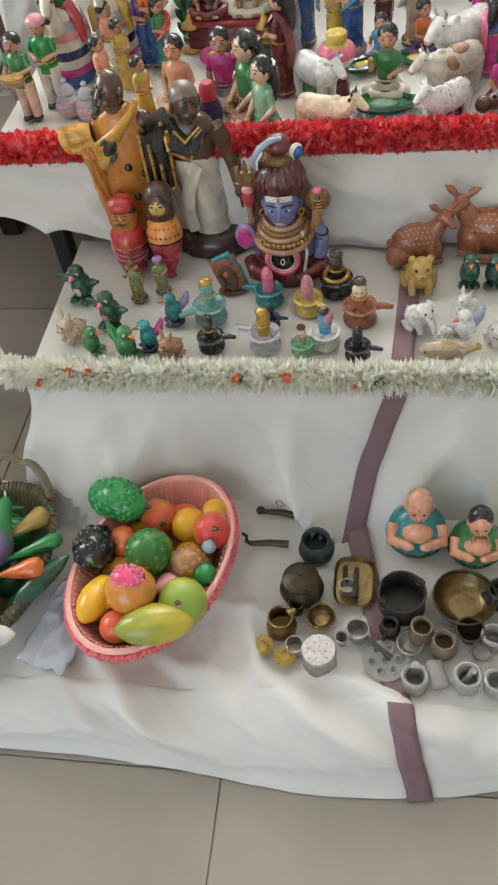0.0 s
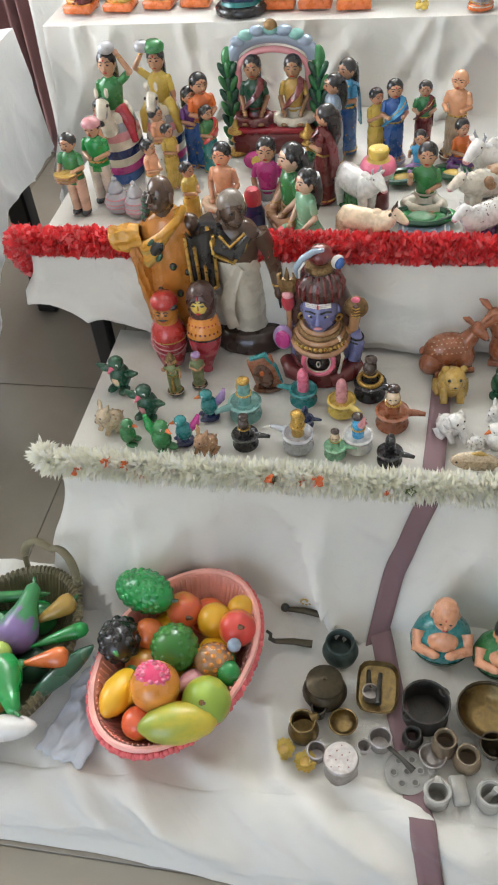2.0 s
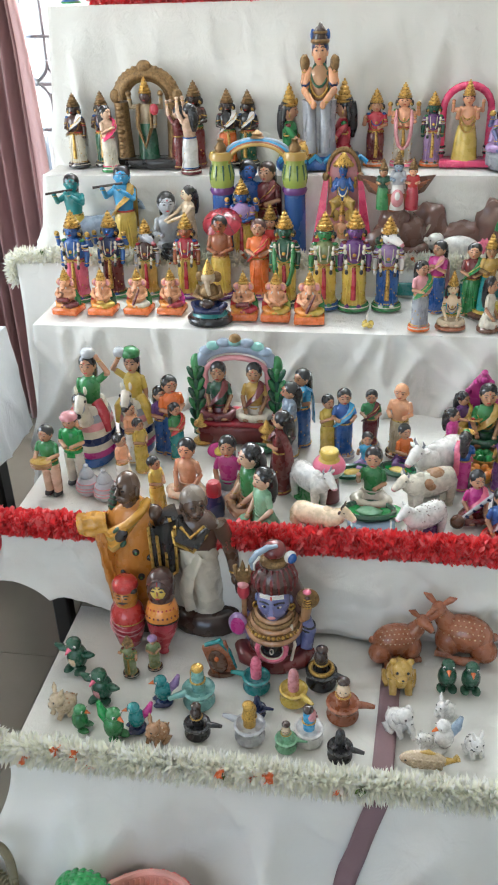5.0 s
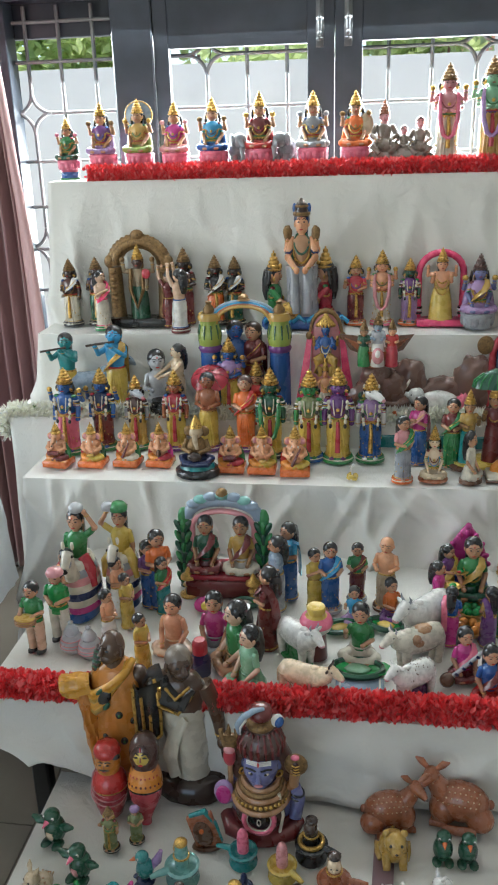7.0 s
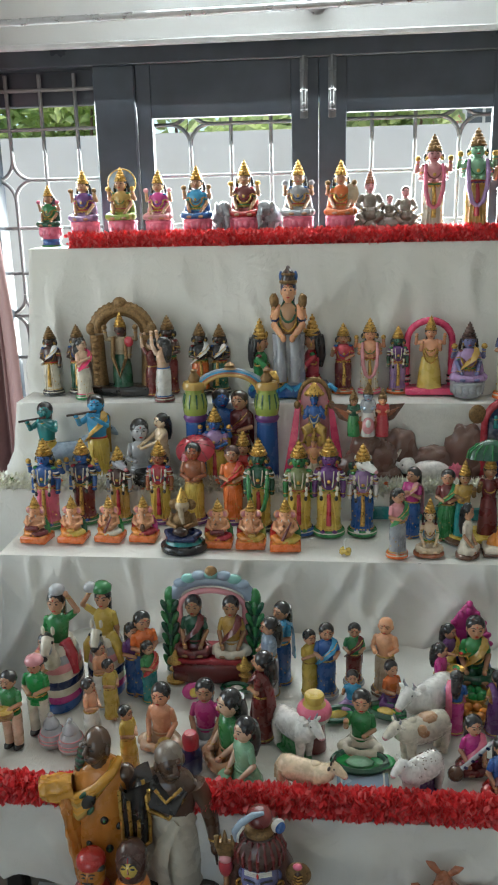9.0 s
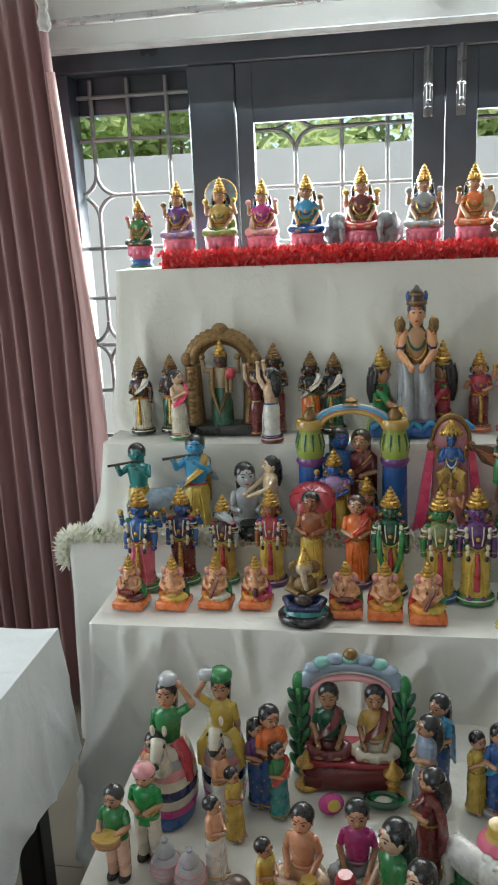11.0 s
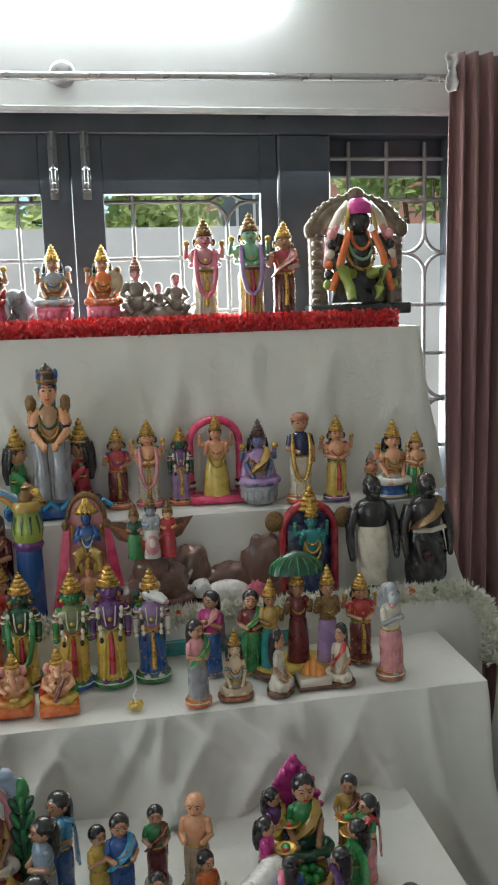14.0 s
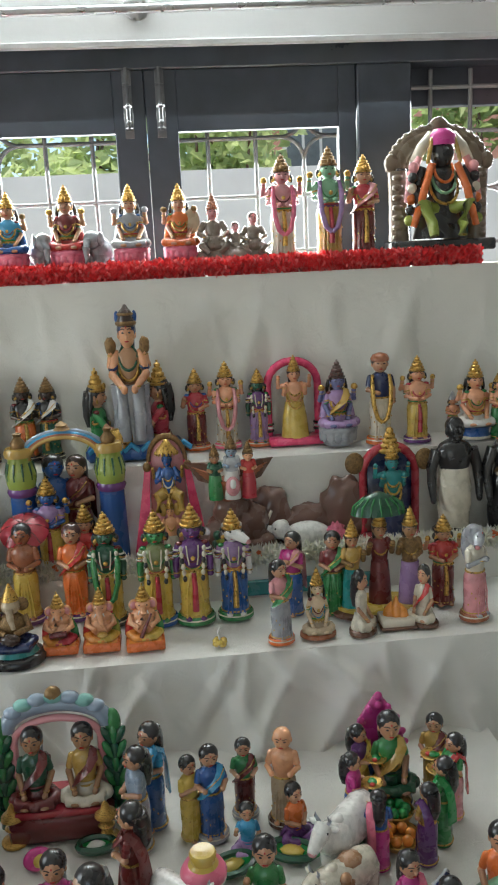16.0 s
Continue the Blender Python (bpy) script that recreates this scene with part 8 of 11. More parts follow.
def horse_rider(x, y, z, h, label, shirt, cap, arms, turn):
    """Striped drum-like toy horse with a rider who carries a pot on the head."""
    k = Clay()
    k.loft([(0, 0, 0, 0.15, 0.22), (0, 0, 0.03, 0.155, 0.225), (0, 0, 0.07, 0.15, 0.22)], "blue", 20)
    for i, c in enumerate(("magenta", "ivory", "navy", "ivory", "rose", "grey", "ivory")):
        z0 = 0.07 + 0.06 * i
        r, r2 = [0.172 * math.sqrt(1 - ((q - 1.8) / 6.6) ** 2) for q in (i, i + 1)]
        k.loft([(0, 0.03, z0, r, r * 1.4), (0, 0.03, z0 + 0.03, (r + r2) / 2 + 0.004, (r + r2) * 0.71), (0, 0.03, z0 + 0.062, r2, r2 * 1.4)], c, 24)
    k.tube([(0, -0.17, 0.40), (0, -0.22, 0.52), (0, -0.23, 0.60)], [0.07, 0.056, 0.048], "ivory", 12)
    k.tube([(0, -0.22, 0.62), (0, -0.27, 0.585), (0, -0.315, 0.53)], [0.052, 0.046, 0.032], "ivory", 12)
    k.ring((0, -0.285, 0.565), 0.044, 0.007, "grey", 14, turn=(50, 0, 0))
    k.ball((0, -0.33, 0.515), (0.027, 0.016, 0.022), "black", 8, 6)
    for sx in (-1, 1):
        k.ball((sx * 0.04, -0.205, 0.68), (0.018, 0.016, 0.036), "ivory", 8, 6)
        k.ball((sx * 0.05, -0.26, 0.615), (0.010, 0.016, 0.012), "black", 8, 6)
        k.tube([(sx * 0.06, -0.02, 0.50), (sx * 0.135, -0.07, 0.42), (sx * 0.15, -0.07, 0.28)], [0.06, 0.05, 0.035], shirt if cap else "crimson", 8)
    k.x = pose(0, 0.03, 0.17) @ Matrix.Scale(0.86, 4)
    torso(k, 0.34, shirt, "skin")
    for sx, p in ((1, arms[0]), (-1, arms[1])):
        s, e, hd = [(q[0], q[1], q[2] - 0.16) for q in POSES[p]]
        arm(k, sx, s, e, hd, shirt, "skin")
    head_on(k, 0.725, "skin", "black", 1.05, True)
    if cap:
        k.lathe([(0.05, 0), (0.10, 0.02), (0.105, 0.06), (0.06, 0.10), (0.0, 0.10)], cap, 16, (0, 0, 0.79))
    k.lathe([(0.03, 0), (0.07, 0.02), (0.075, 0.06), (0.045, 0.09), (0.0, 0.09)], "silver", 14, (-0.11 if cap else 0.03, -0.02, 0.80 if cap else 0.81))
    k.ring((0, -0.03, 0.56), 0.07, 0.008, "gold", 14, 0.09, (62, 0, 0))
    k.x = Matrix.Identity(4)
    return finish(k, "horse_rider_doll", x, y, z, h, -turn, label, "clay doll", "pair of clay riders", 0.945, 0.9)


horse_rider(-0.701, 1.776, 0.52, 0.300, "clay woman riding a striped white horse, pot on head", "green", None, ("head", "down"), 0)
horse_rider(-0.606, 1.833, 0.52, 0.282, "clay man in yellow riding a striped white horse", "yellow", "green", ("down", "head"), 0)


def prop_lathe(name, x, y, z, h, prof, label, category, n=20):
    """Small turned prop; prof: material and (radius, height) pairs, unit height, one part each."""
    ob = holder(name, pose(x, y, z), label, category)
    for pn, mat, pr in prof:
        Clay().lathe([(r * h, zz * h) for r, zz in pr], mat, n).make(pn, ob)
    return ob


prop_lathe("pot_stack", -0.096, 1.635, 0.52, 0.132, (("stand", "maroon", [(0.0, 0.0), (0.20, 0.0), (0.17, 0.5), (0.18, 0.52)]), ("bowl", "white", [(0.18, 0.5), (0.26, 0.58), (0.285, 0.66)]), ("rim", "pink", [(0.285, 0.66), (0.29, 0.72), (0.25, 0.80), (0.19, 0.82)]), ("cap", "yellow", [(0.19, 0.82), (0.15, 0.86), (0.17, 0.97), (0.15, 1.0), (0, 0.99)])), "pink and white clay pot with yellow top", "pot")
prop_lathe("bottle_doll", -0.35, 1.545, 0.52, 0.088, (("body", "navy", [(0.0, 0.0), (0.26, 0.0), (0.27, 0.4), (0.2, 0.62)]), ("cap", "crimson", [(0.2, 0.62), (0.2, 0.9), (0.14, 1.0), (0, 1.0)])), "small navy bottle-shaped doll with red cap", "clay doll")


def leaf_plate(x, y, z, r, turn, food, label):
    ob = holder("leaf_plate", pose(x, y, z, 0, 0, turn), label, "plate", "banana leaf plates")
    n, vs = 20, []
    for j, (f, zz) in enumerate(((0.0, 0.004), (0.5, 0.004), (0.85, 0.007), (1.0, 0.012))):
        for i in range(n):
            a = 2 * math.pi * i / n
            vs.append((f * r * math.cos(a) * (1 + 0.25 * (math.cos(a) > 0.8)), f * r * 0.62 * math.sin(a), zz))
    vs += [(0, 0, 0.0)]
    k = Clay().add(vs, [[j * n + i, j * n + (i + 1) % n, (j + 1) * n + (i + 1) % n, (j + 1) * n + i] for j in range(3) for i in range(n)], "leaf")
    k.ring((0, 0, 0.010), r * 0.93, 0.004, "dark_green", 22, r * 0.57)
    leaf_ob = k.make("leaf", ob)
    leaf_ob.modifiers.new("thickness", "SOLIDIFY").thickness = 0.003
    Clay().ball((0, 0, 0.008), (r * 0.5, r * 0.32, 0.008), food, 14, 8, rough=0.25, freq=4).make("food", ob)


leaf_plate(-0.045, 1.745, 0.52, 0.045, 200, "yellow", "green leaf plate with yellow rice")
leaf_plate(0.065, 1.765, 0.52, 0.045, -20, "yellow", "green leaf plate with yellow rice")
leaf_plate(0.0, 1.578, 0.522, 0.060, 0, "mint", "large green leaf plate, nearly empty")
leaf_plate(-0.29, 1.835, 0.52, 0.035, 0, "white", "small green plate of sweets")


def sitting_mat(x, y, z):
    ob = holder("sitting_mat", pose(x, y, z), "small blue striped mat on the white cloth", "mat")
    Clay().box((0, 0, 0.003), (0.105, 0.085, 0.006), "grey_blue", 0.2).make("mat", ob)
    for sx in (-1, 1):
        Clay().box((sx * 0.043, 0, 0.0065), (0.004, 0.085, 0.002), "white", 0.1).make("stripe", ob)


sitting_mat(0.005, 1.512, 0.52)


def offering_tray(x, y, z):
    ob = holder("offering_tray", pose(x, y, z, 0, 0, 20), "small pink and yellow propped offering tray", "tray")
    Clay().ball((0, 0, 0.02), (0.026, 0.009, 0.020), "magenta", 16, 10, (-30, 0, 0)).make("tray", ob)
    Clay().ball((0.003, -0.007, 0.02), (0.014, 0.006, 0.012), "yellow", 12, 8, (-30, 0, 0)).make("sweets", ob)


offering_tray(-0.39, 1.80, 0.52)


def shell_throne(x, y, z, h):
    ob = holder("shell_throne", pose(x, y, z), "magenta scalloped clay throne with blue seat", "throne")
    for i in range(9):
        a = math.pi * (0.02 + 0.96 * i / 8)
        Clay().ball((0.245 * h * math.cos(a), 0, (0.46 + 0.42 * math.sin(a) ** 1.5) * h), (0.036 * h, 0.034 * h, 0.048 * h), "magenta", 12, 8, (0, 90 - math.degrees(a), 0)).make("scallop", ob)
    k = Clay()
    k.loft([(0, 0.01, 0.30 * h, 0.26 * h, 0.055 * h), (0, 0.01, 0.52 * h, 0.255 * h, 0.055 * h), (0, 0.01, 0.70 * h, 0.20 * h, 0.05 * h), (0, 0.01, 0.84 * h, 0.12 * h, 0.045 * h), (0, 0.01, 0.95 * h, 0.04 * h, 0.03 * h)], "magenta", 20)
    k.ball((0, 0, 0.97 * h), (0.042 * h, 0.04 * h, 0.045 * h), "magenta", 10, 8)
    k.make("back", ob)
    Clay().box((0, -0.06 * h, 0.16 * h), (0.50 * h, 0.34 * h, 0.32 * h), "blue", 0.15).make("seat", ob, "blue seat")


shell_throne(0.267, 1.93, 0.52, 0.207)


def sweets_pile(x, y, z):
    ob = holder("sweets_plate", pose(x, y, z), "gold plates of sweets before the goddess", "plate")
    for i, (dx, dy, r, zz) in enumerate(((0, 0, 0.042, 0), (0.01, 0.055, 0.034, 0.012))):
        Clay().lathe([(0.0, 0.002), (r * 0.8, 0.002), (r, 0.016), (r * 0.95, 0.018), (r * 0.75, 0.008), (0, 0.008)], "gold", 20, (dx, dy, zz)).make("plate", ob)
        for j in range(6):
            a = j * 1.05
            Clay().ball((dx + r * 0.5 * math.cos(a), dy + r * 0.5 * math.sin(a), zz + 0.016), 0.011, "saffron" if i == 0 else "leaf", 10, 6).make("sweet", ob)


sweets_pile(0.262, 1.765, 0.52)


# ---- fourth step extras ----
def dark_musician(x, y, z, h):
    k = Clay()
    k.loft([(0, 0, 0, 0.34, 0.30), (0, 0, 0.08, 0.35, 0.31), (0, 0, 0.12, 0.31, 0.27)], "black", 22)
    k.loft([(0, 0, 0.11, 0.28, 0.24), (0, 0, 0.24, 0.22, 0.18)], "teal", 18)
    for sx in (-1, 1):
        k.tube([(sx * 0.06, 0, 0.28), (sx * 0.22, -0.08, 0.28), (sx * 0.18, -0.18, 0.24), (-sx * 0.06, -0.2, 0.22)], [0.09, 0.08, 0.065, 0.04], "navy", 10)
        k.tube([(sx * 0.13, 0, 0.58), (sx * 0.2, -0.06, 0.44), (sx * 0.05, -0.18, 0.42)], [0.055, 0.05, 0.035], "old_gold", 8)
        k.ball((sx * 0.12, 0.03, 0.72), (0.08, 0.03, 0.09), "old_gold", 10, 8)
    k.ball((0, 0, 0.46), (0.16, 0.13, 0.18), "old_gold", 14, 10)
    k.ball((0, -0.01, 0.72), (0.11, 0.11, 0.11), "beige", 14, 10)
    k.tube([(0, -0.10, 0.71), (0.01, -0.15, 0.60), (0.04, -0.17, 0.48)], [0.05, 0.04, 0.025], "beige", 10)
    k.loft([(0, 0, 0.79, 0.10, 0.10), (0, 0, 0.84, 0.085, 0.085), (0, 0, 0.92, 0.05, 0.05), (0, 0, 1.0, 0.012, 0.012)], "gold", 12)
    k.ball((0, -0.2, 0.36), (0.12, 0.07, 0.08), "dark_brown", 12, 8)
    return finish(k, "elephant_headed_doll", x, y, z, h, 0, "dark blue and gold seated musician doll on black plinth", "clay doll", "", 1.0, 1.05)


dark_musician(-0.472, 2.195, 0.735, 0.178)


def parasol(x, y, z, h):
    ob = holder("parasol", pose(x, y, z), "flat red clay parasol behind a doll", "parasol")
    Clay().tube([(0, 0, 0), (0, 0, h * 0.9)], 0.004, "maroon", 8).make("stick", ob)
    k = Clay()
    k.x = pose(0, 0, h * 0.93, 34, 0, 0) @ Matrix.Scale(0.9, 4)
    k.lathe([(0.0, 0.020), (0.030, 0.017), (0.052, 0.006), (0.066, -0.012), (0.063, -0.014), (0.048, 0.0), (0.0, 0.010)], "crimson", 26)
    for i in range(8):
        a = 2 * math.pi * i / 8
        k.tube([(0.01 * math.cos(a), 0.01 * math.sin(a), 0.0205), (0.045 * math.cos(a), 0.045 * math.sin(a), 0.011), (0.065 * math.cos(a), 0.065 * math.sin(a), -0.010)], 0.0018, "maroon", 5)
    k.make("canopy", ob)


parasol(-0.474, 2.443, 0.735, 0.236)


def marigold_bell(x, y, z):
    ob = holder("marigold_bell", pose(x, y, z), "tiny yellow marigold tied with white thread", "flower")
    k = Clay()
    for i in range(16):
        k.ball((0.010 * math.cos(i * 2.4), 0.010 * math.sin(i * 2.4), 0.008 + 0.004 * math.sin(i)), (0.007, 0.007, 0.006), "yellow", 6, 5)
    k.make("petals", ob)
    Clay().tube([(0, 0, 0.012), (-0.004, 0.004, 0.03), (0.003, 0.004, 0.045)], 0.002, "white", 6).make("thread", ob)


marigold_bell(-0.027, 2.178, 0.735)


def fire_pit(x, y, z, h):
    ob = holder("fire_altar", pose(x, y, z), "tiny white fire altar with orange clay flames", "altar")
    Clay().box((0, 0, 0.012), (0.075, 0.06, 0.024), "ivory", 0.15).make("altar", ob)
    Clay().box((0, 0, 0.004), (0.082, 0.066, 0.008), "brown", 0.15).make("plinth", ob)
    k = Clay()
    for dx, dy, hh in ((0, 0, 0.05), (-0.014, 0.006, 0.035), (0.014, -0.004, 0.032)):
        k.tube([(dx, dy, 0.02), (dx, dy, 0.02 + hh * 0.5), (dx * 0.6, dy, 0.02 + hh)], [0.016, 0.012, 0.002], "saffron", 8)
    k.make("flame", ob, "orange clay flame")


fire_pit(0.379, 2.205, 0.735, 0.066)


def deity_group(x, y, z, h):
    """Three gilded deities on one round base under a green parasol."""
    k = Clay()
    k.loft([(0, 0, 0, 0.44, 0.24), (0, 0, 0.03, 0.45, 0.25), (0, 0, 0.05, 0.42, 0.23)], "brown", 26)
    k.loft([(0, 0, 0.05, 0.40, 0.22), (0, 0, 0.075, 0.40, 0.22)], "yellow", 26)
    for dx, s, top, low in ((-0.26, 0.66, "mustard", "teal"), (0.0, 0.72, "maroon", "maroon"), (0.26, 0.72, "old_gold", "lilac")):
        k.x = pose(dx, -0.03 + 0.05 * (dx == 0), 0.07) @ Matrix.Scale(s, 4)
        k.loft([(0, 0, 0, 0.15, 0.12), (0, 0, 0.3, 0.13, 0.10), (0, 0, 0.5, 0.11, 0.085)], low, 14)
        torso(k, 0.48, top, "old_gold", 1.1)
        for sx in (-1, 1):
            p = POSES["bless" if sx * dx <= 0 else "fold"]
            arm(k, sx, *p, top, "old_gold", 0.044)
        head_on(k, 0.87, "tan", "dark_brown", 1.1, True, "gold")
        k.ring((0, -0.03, 0.68), 0.08, 0.016, "gold", 14, 0.10, (62, 0, 0))
    k.x = Matrix.Identity(4)
    k.tube([(0, 0.10, 0.05), (0, 0.10, 0.92)], 0.018, "gold", 8)
    k.loft([(0, 0.05, 0.82, 0.24, 0.12), (0, 0.06, 0.89, 0.22, 0.11), (0, 0.06, 0.96, 0.13, 0.08), (0, 0.06, 1.0, 0.03, 0.03)], "dark_green", 24)
    for i in range(9):
        a = math.pi * (1 + i / 8)
        k.tube([(0.24 * math.cos(a), 0.05 + 0.12 * math.sin(a), 0.82), (0.22 * math.cos(a), 0.06 + 0.11 * math.sin(a), 0.89), (0.13 * math.cos(a), 0.06 + 0.08 * math.sin(a), 0.96)], 0.010, "green", 6)
    return finish(k, "deity_group_doll", x, y, z, h, 0, "three gilded clay deities under a green parasol", "clay doll", "", 1.0, 0.92)


deity_group(0.365, 2.288, 0.735, 0.289)
block("tray_edge", (0.02, 2.43, 0.736), (0.40, 2.46, 0.775), paint("teal"), "narrow blue-green wooden strip under the garland", "wooden strip", bevel=0.1)


# ---- low back step: gate, panels, hill ----
def gate(x, y, z, h, w):
    """Painted gateway: two blue tapering piers with striped pots, joined by a rainbow arch."""
    ob = holder("toy_gateway", pose(x, y, z), "painted gateway with blue piers and rainbow arch", "gateway")
    for sx in (-1, 1):
        px = sx * w * 0.40
        Clay().loft([(0, 0, 0, 0.11 * w * 1.15, 0.10 * w), (0, 0, 0.50 * h, 0.115 * w, 0.09 * w)], "blue", 18).make("pier", ob, "blue pier", m=pose(px, 0, 0))
        k = Clay().lathe([(0.12 * w, 0), (0.14 * w, 0.03 * h), (0.12 * w, 0.06 * h)], "purple", 18)
        k.make("pier_band", ob, m=pose(px, 0, 0.50 * h))
        k = Clay().lathe([(0.12 * w, 0), (0.135 * w, 0.05 * h), (0.138 * w, 0.10 * h), (0.105 * w, 0.19 * h), (0.115 * w, 0.23 * h), (0, 0.23 * h)], "lime", 20)
        pot = k.make("pot", ob, "green striped pot", m=pose(px, 0, 0.54 * h))
        for i in range(10):
            a = 2 * math.pi * i / 10
            st = Clay()
            st.tube([(0.130 * w * math.cos(a), 0.130 * w * math.sin(a), 0.07 * h), (0.133 * w * math.cos(a), 0.133 * w * math.sin(a), 0.11 * h), (0.112 * w * math.cos(a), 0.112 * w * math.sin(a), 0.18 * h)], 0.010 * w, "dark_green", 6)
            st.make("stripe", pot)
        Clay().lathe([(0.13 * w, 0), (0.135 * w, 0.03 * h), (0.12 * w, 0.055 * h), (0, 0.055 * h)], "mustard", 18).make("pot_rim", ob, m=pose(px, 0, 0.755 * h))
        Clay().lathe([(0.06 * w, 0), (0.07 * w, 0.03 * h), (0.03 * w, 0.07 * h), (0.04 * w, 0.09 * h), (0, 0.10 * h)], "old_gold", 14).make("finial", ob, "dull gold finial", m=pose(px, 0, 0.81 * h))
    for j, (c, r) in enumerate((("grey_blue", 0.40), ("sky", 0.365), ("clay", 0.335), ("mustard", 0.31))):
        k = Clay()
        k.tube([(r * w * math.cos(a), -0.004 * j, 0.73 * h + r * w * 0.62 * math.sin(a)) for a in [math.pi * i / 18 for i in range(19)]], 0.020 * w, c, 8)
        k.make("arch_band", ob, c.replace("_", " ") + " arch band")
    Clay().lathe([(0.08 * w, 0), (0.05 * w, 0.02 * h), (0.06 * w, 0.03 * h), (0, 0.06 * h)], "old_gold", 14).make("finial", ob, "dull gold finial", m=pose(0, 0, 0.73 * h + 0.255 * w))


gx, gy, gz, gh = -0.373, 2.53, 0.82, 0.39
gate(gx, gy, gz, gh, 0.275)


def framed_deity(x, y, z, h, label, skin, wrap, frame, back, crown_big, wide=None):
    """A deity standing before an arched, coloured back panel."""
    k = Clay()
    w = 0.27
    k.box((0, 0, 0.04), (0.58, 0.30, 0.08), frame, 0.2)
    k.tube([(-w, 0.08, 0.06), (-w, 0.08, 0.62)] + [(-w * math.cos(a), 0.08, 0.62 + 0.24 * math.sin(a)) for a in [math.pi * i / 12 for i in range(1, 12)]] + [(w, 0.08, 0.62), (w, 0.08, 0.06)], 0.042, frame, 10)
    if back:
        k.box((0, 0.11, 0.36), (0.50, 0.03, 0.62), back, 0.1)
        k.ball((0, 0.115, 0.64), (0.27, 0.02, 0.22), back, 18, 10)
    else:
        for sx in (-1, 1):
            for i, c in enumerate(("black", "white", "black")):
                k.ring((sx * w, 0.08, 0.20 - 0.035 * i), 0.044, 0.014, c, 14)
    if crown_big:
        for i in range(5):
            k.ball((0.0, 0.05, 0.82 + 0.045 * i), (0.12 - 0.02 * i, 0.05, 0.035), "gold", 12, 8)
        for sx in (-1, 1):
            k.ball((sx * 0.36, 0.06, 0.72), (0.10, 0.03, 0.10), "old_gold", 12, 8)
    k.x = pose(0, -0.03, 0.07) @ Matrix.Scale(0.76, 4)
    k.loft([(0, 0, 0, 0.20, 0.15), (0, 0, 0.3, 0.17, 0.12), (0, 0, 0.5, 0.13, 0.095)], wrap, 14)
    torso(k, 0.48, skin, skin, 1.3)
    for sx in (-1, 1):
        arm(k, sx, *POSES["bless"], skin, skin, 0.042)
        arm(k, sx, (0.12, 0.03, 0.72), (0.22, 0.04, 0.70), (0.22, 0.0, 0.84), skin, skin, 0.036)
    for i in range(3):
        k.ring((0, -0.04 - 0.01 * i, 0.68 - 0.06 * i), 0.08 + 0.015 * i, 0.016, "gold" if i != 1 else "mustard", 16, 0.10 + 0.03 * i, (66, 0, 0))
    head_on(k, 0.87, skin, "black", 1.1, True, "gold")
    k.x = Matrix.Identity(4)
    return finish(k, "framed_deity_doll", x, y, z, h, 0, label, "clay doll", "", 1.0 if crown_big else 0.90, wide or (0.88 if crown_big else 0.66))


framed_deity(0.239, 2.731, 1.055, 0.239, "pink-skinned clay deity in yellow wrap under a pink arch", "pink_skin", "yellow", "hot_pink", None, False, 0.98)
framed_deity(0.458, 2.53, 0.82, 0.294, "blue-skinned clay deity in a crimson arched frame", "teal", "navy", "crimson", "navy", True)


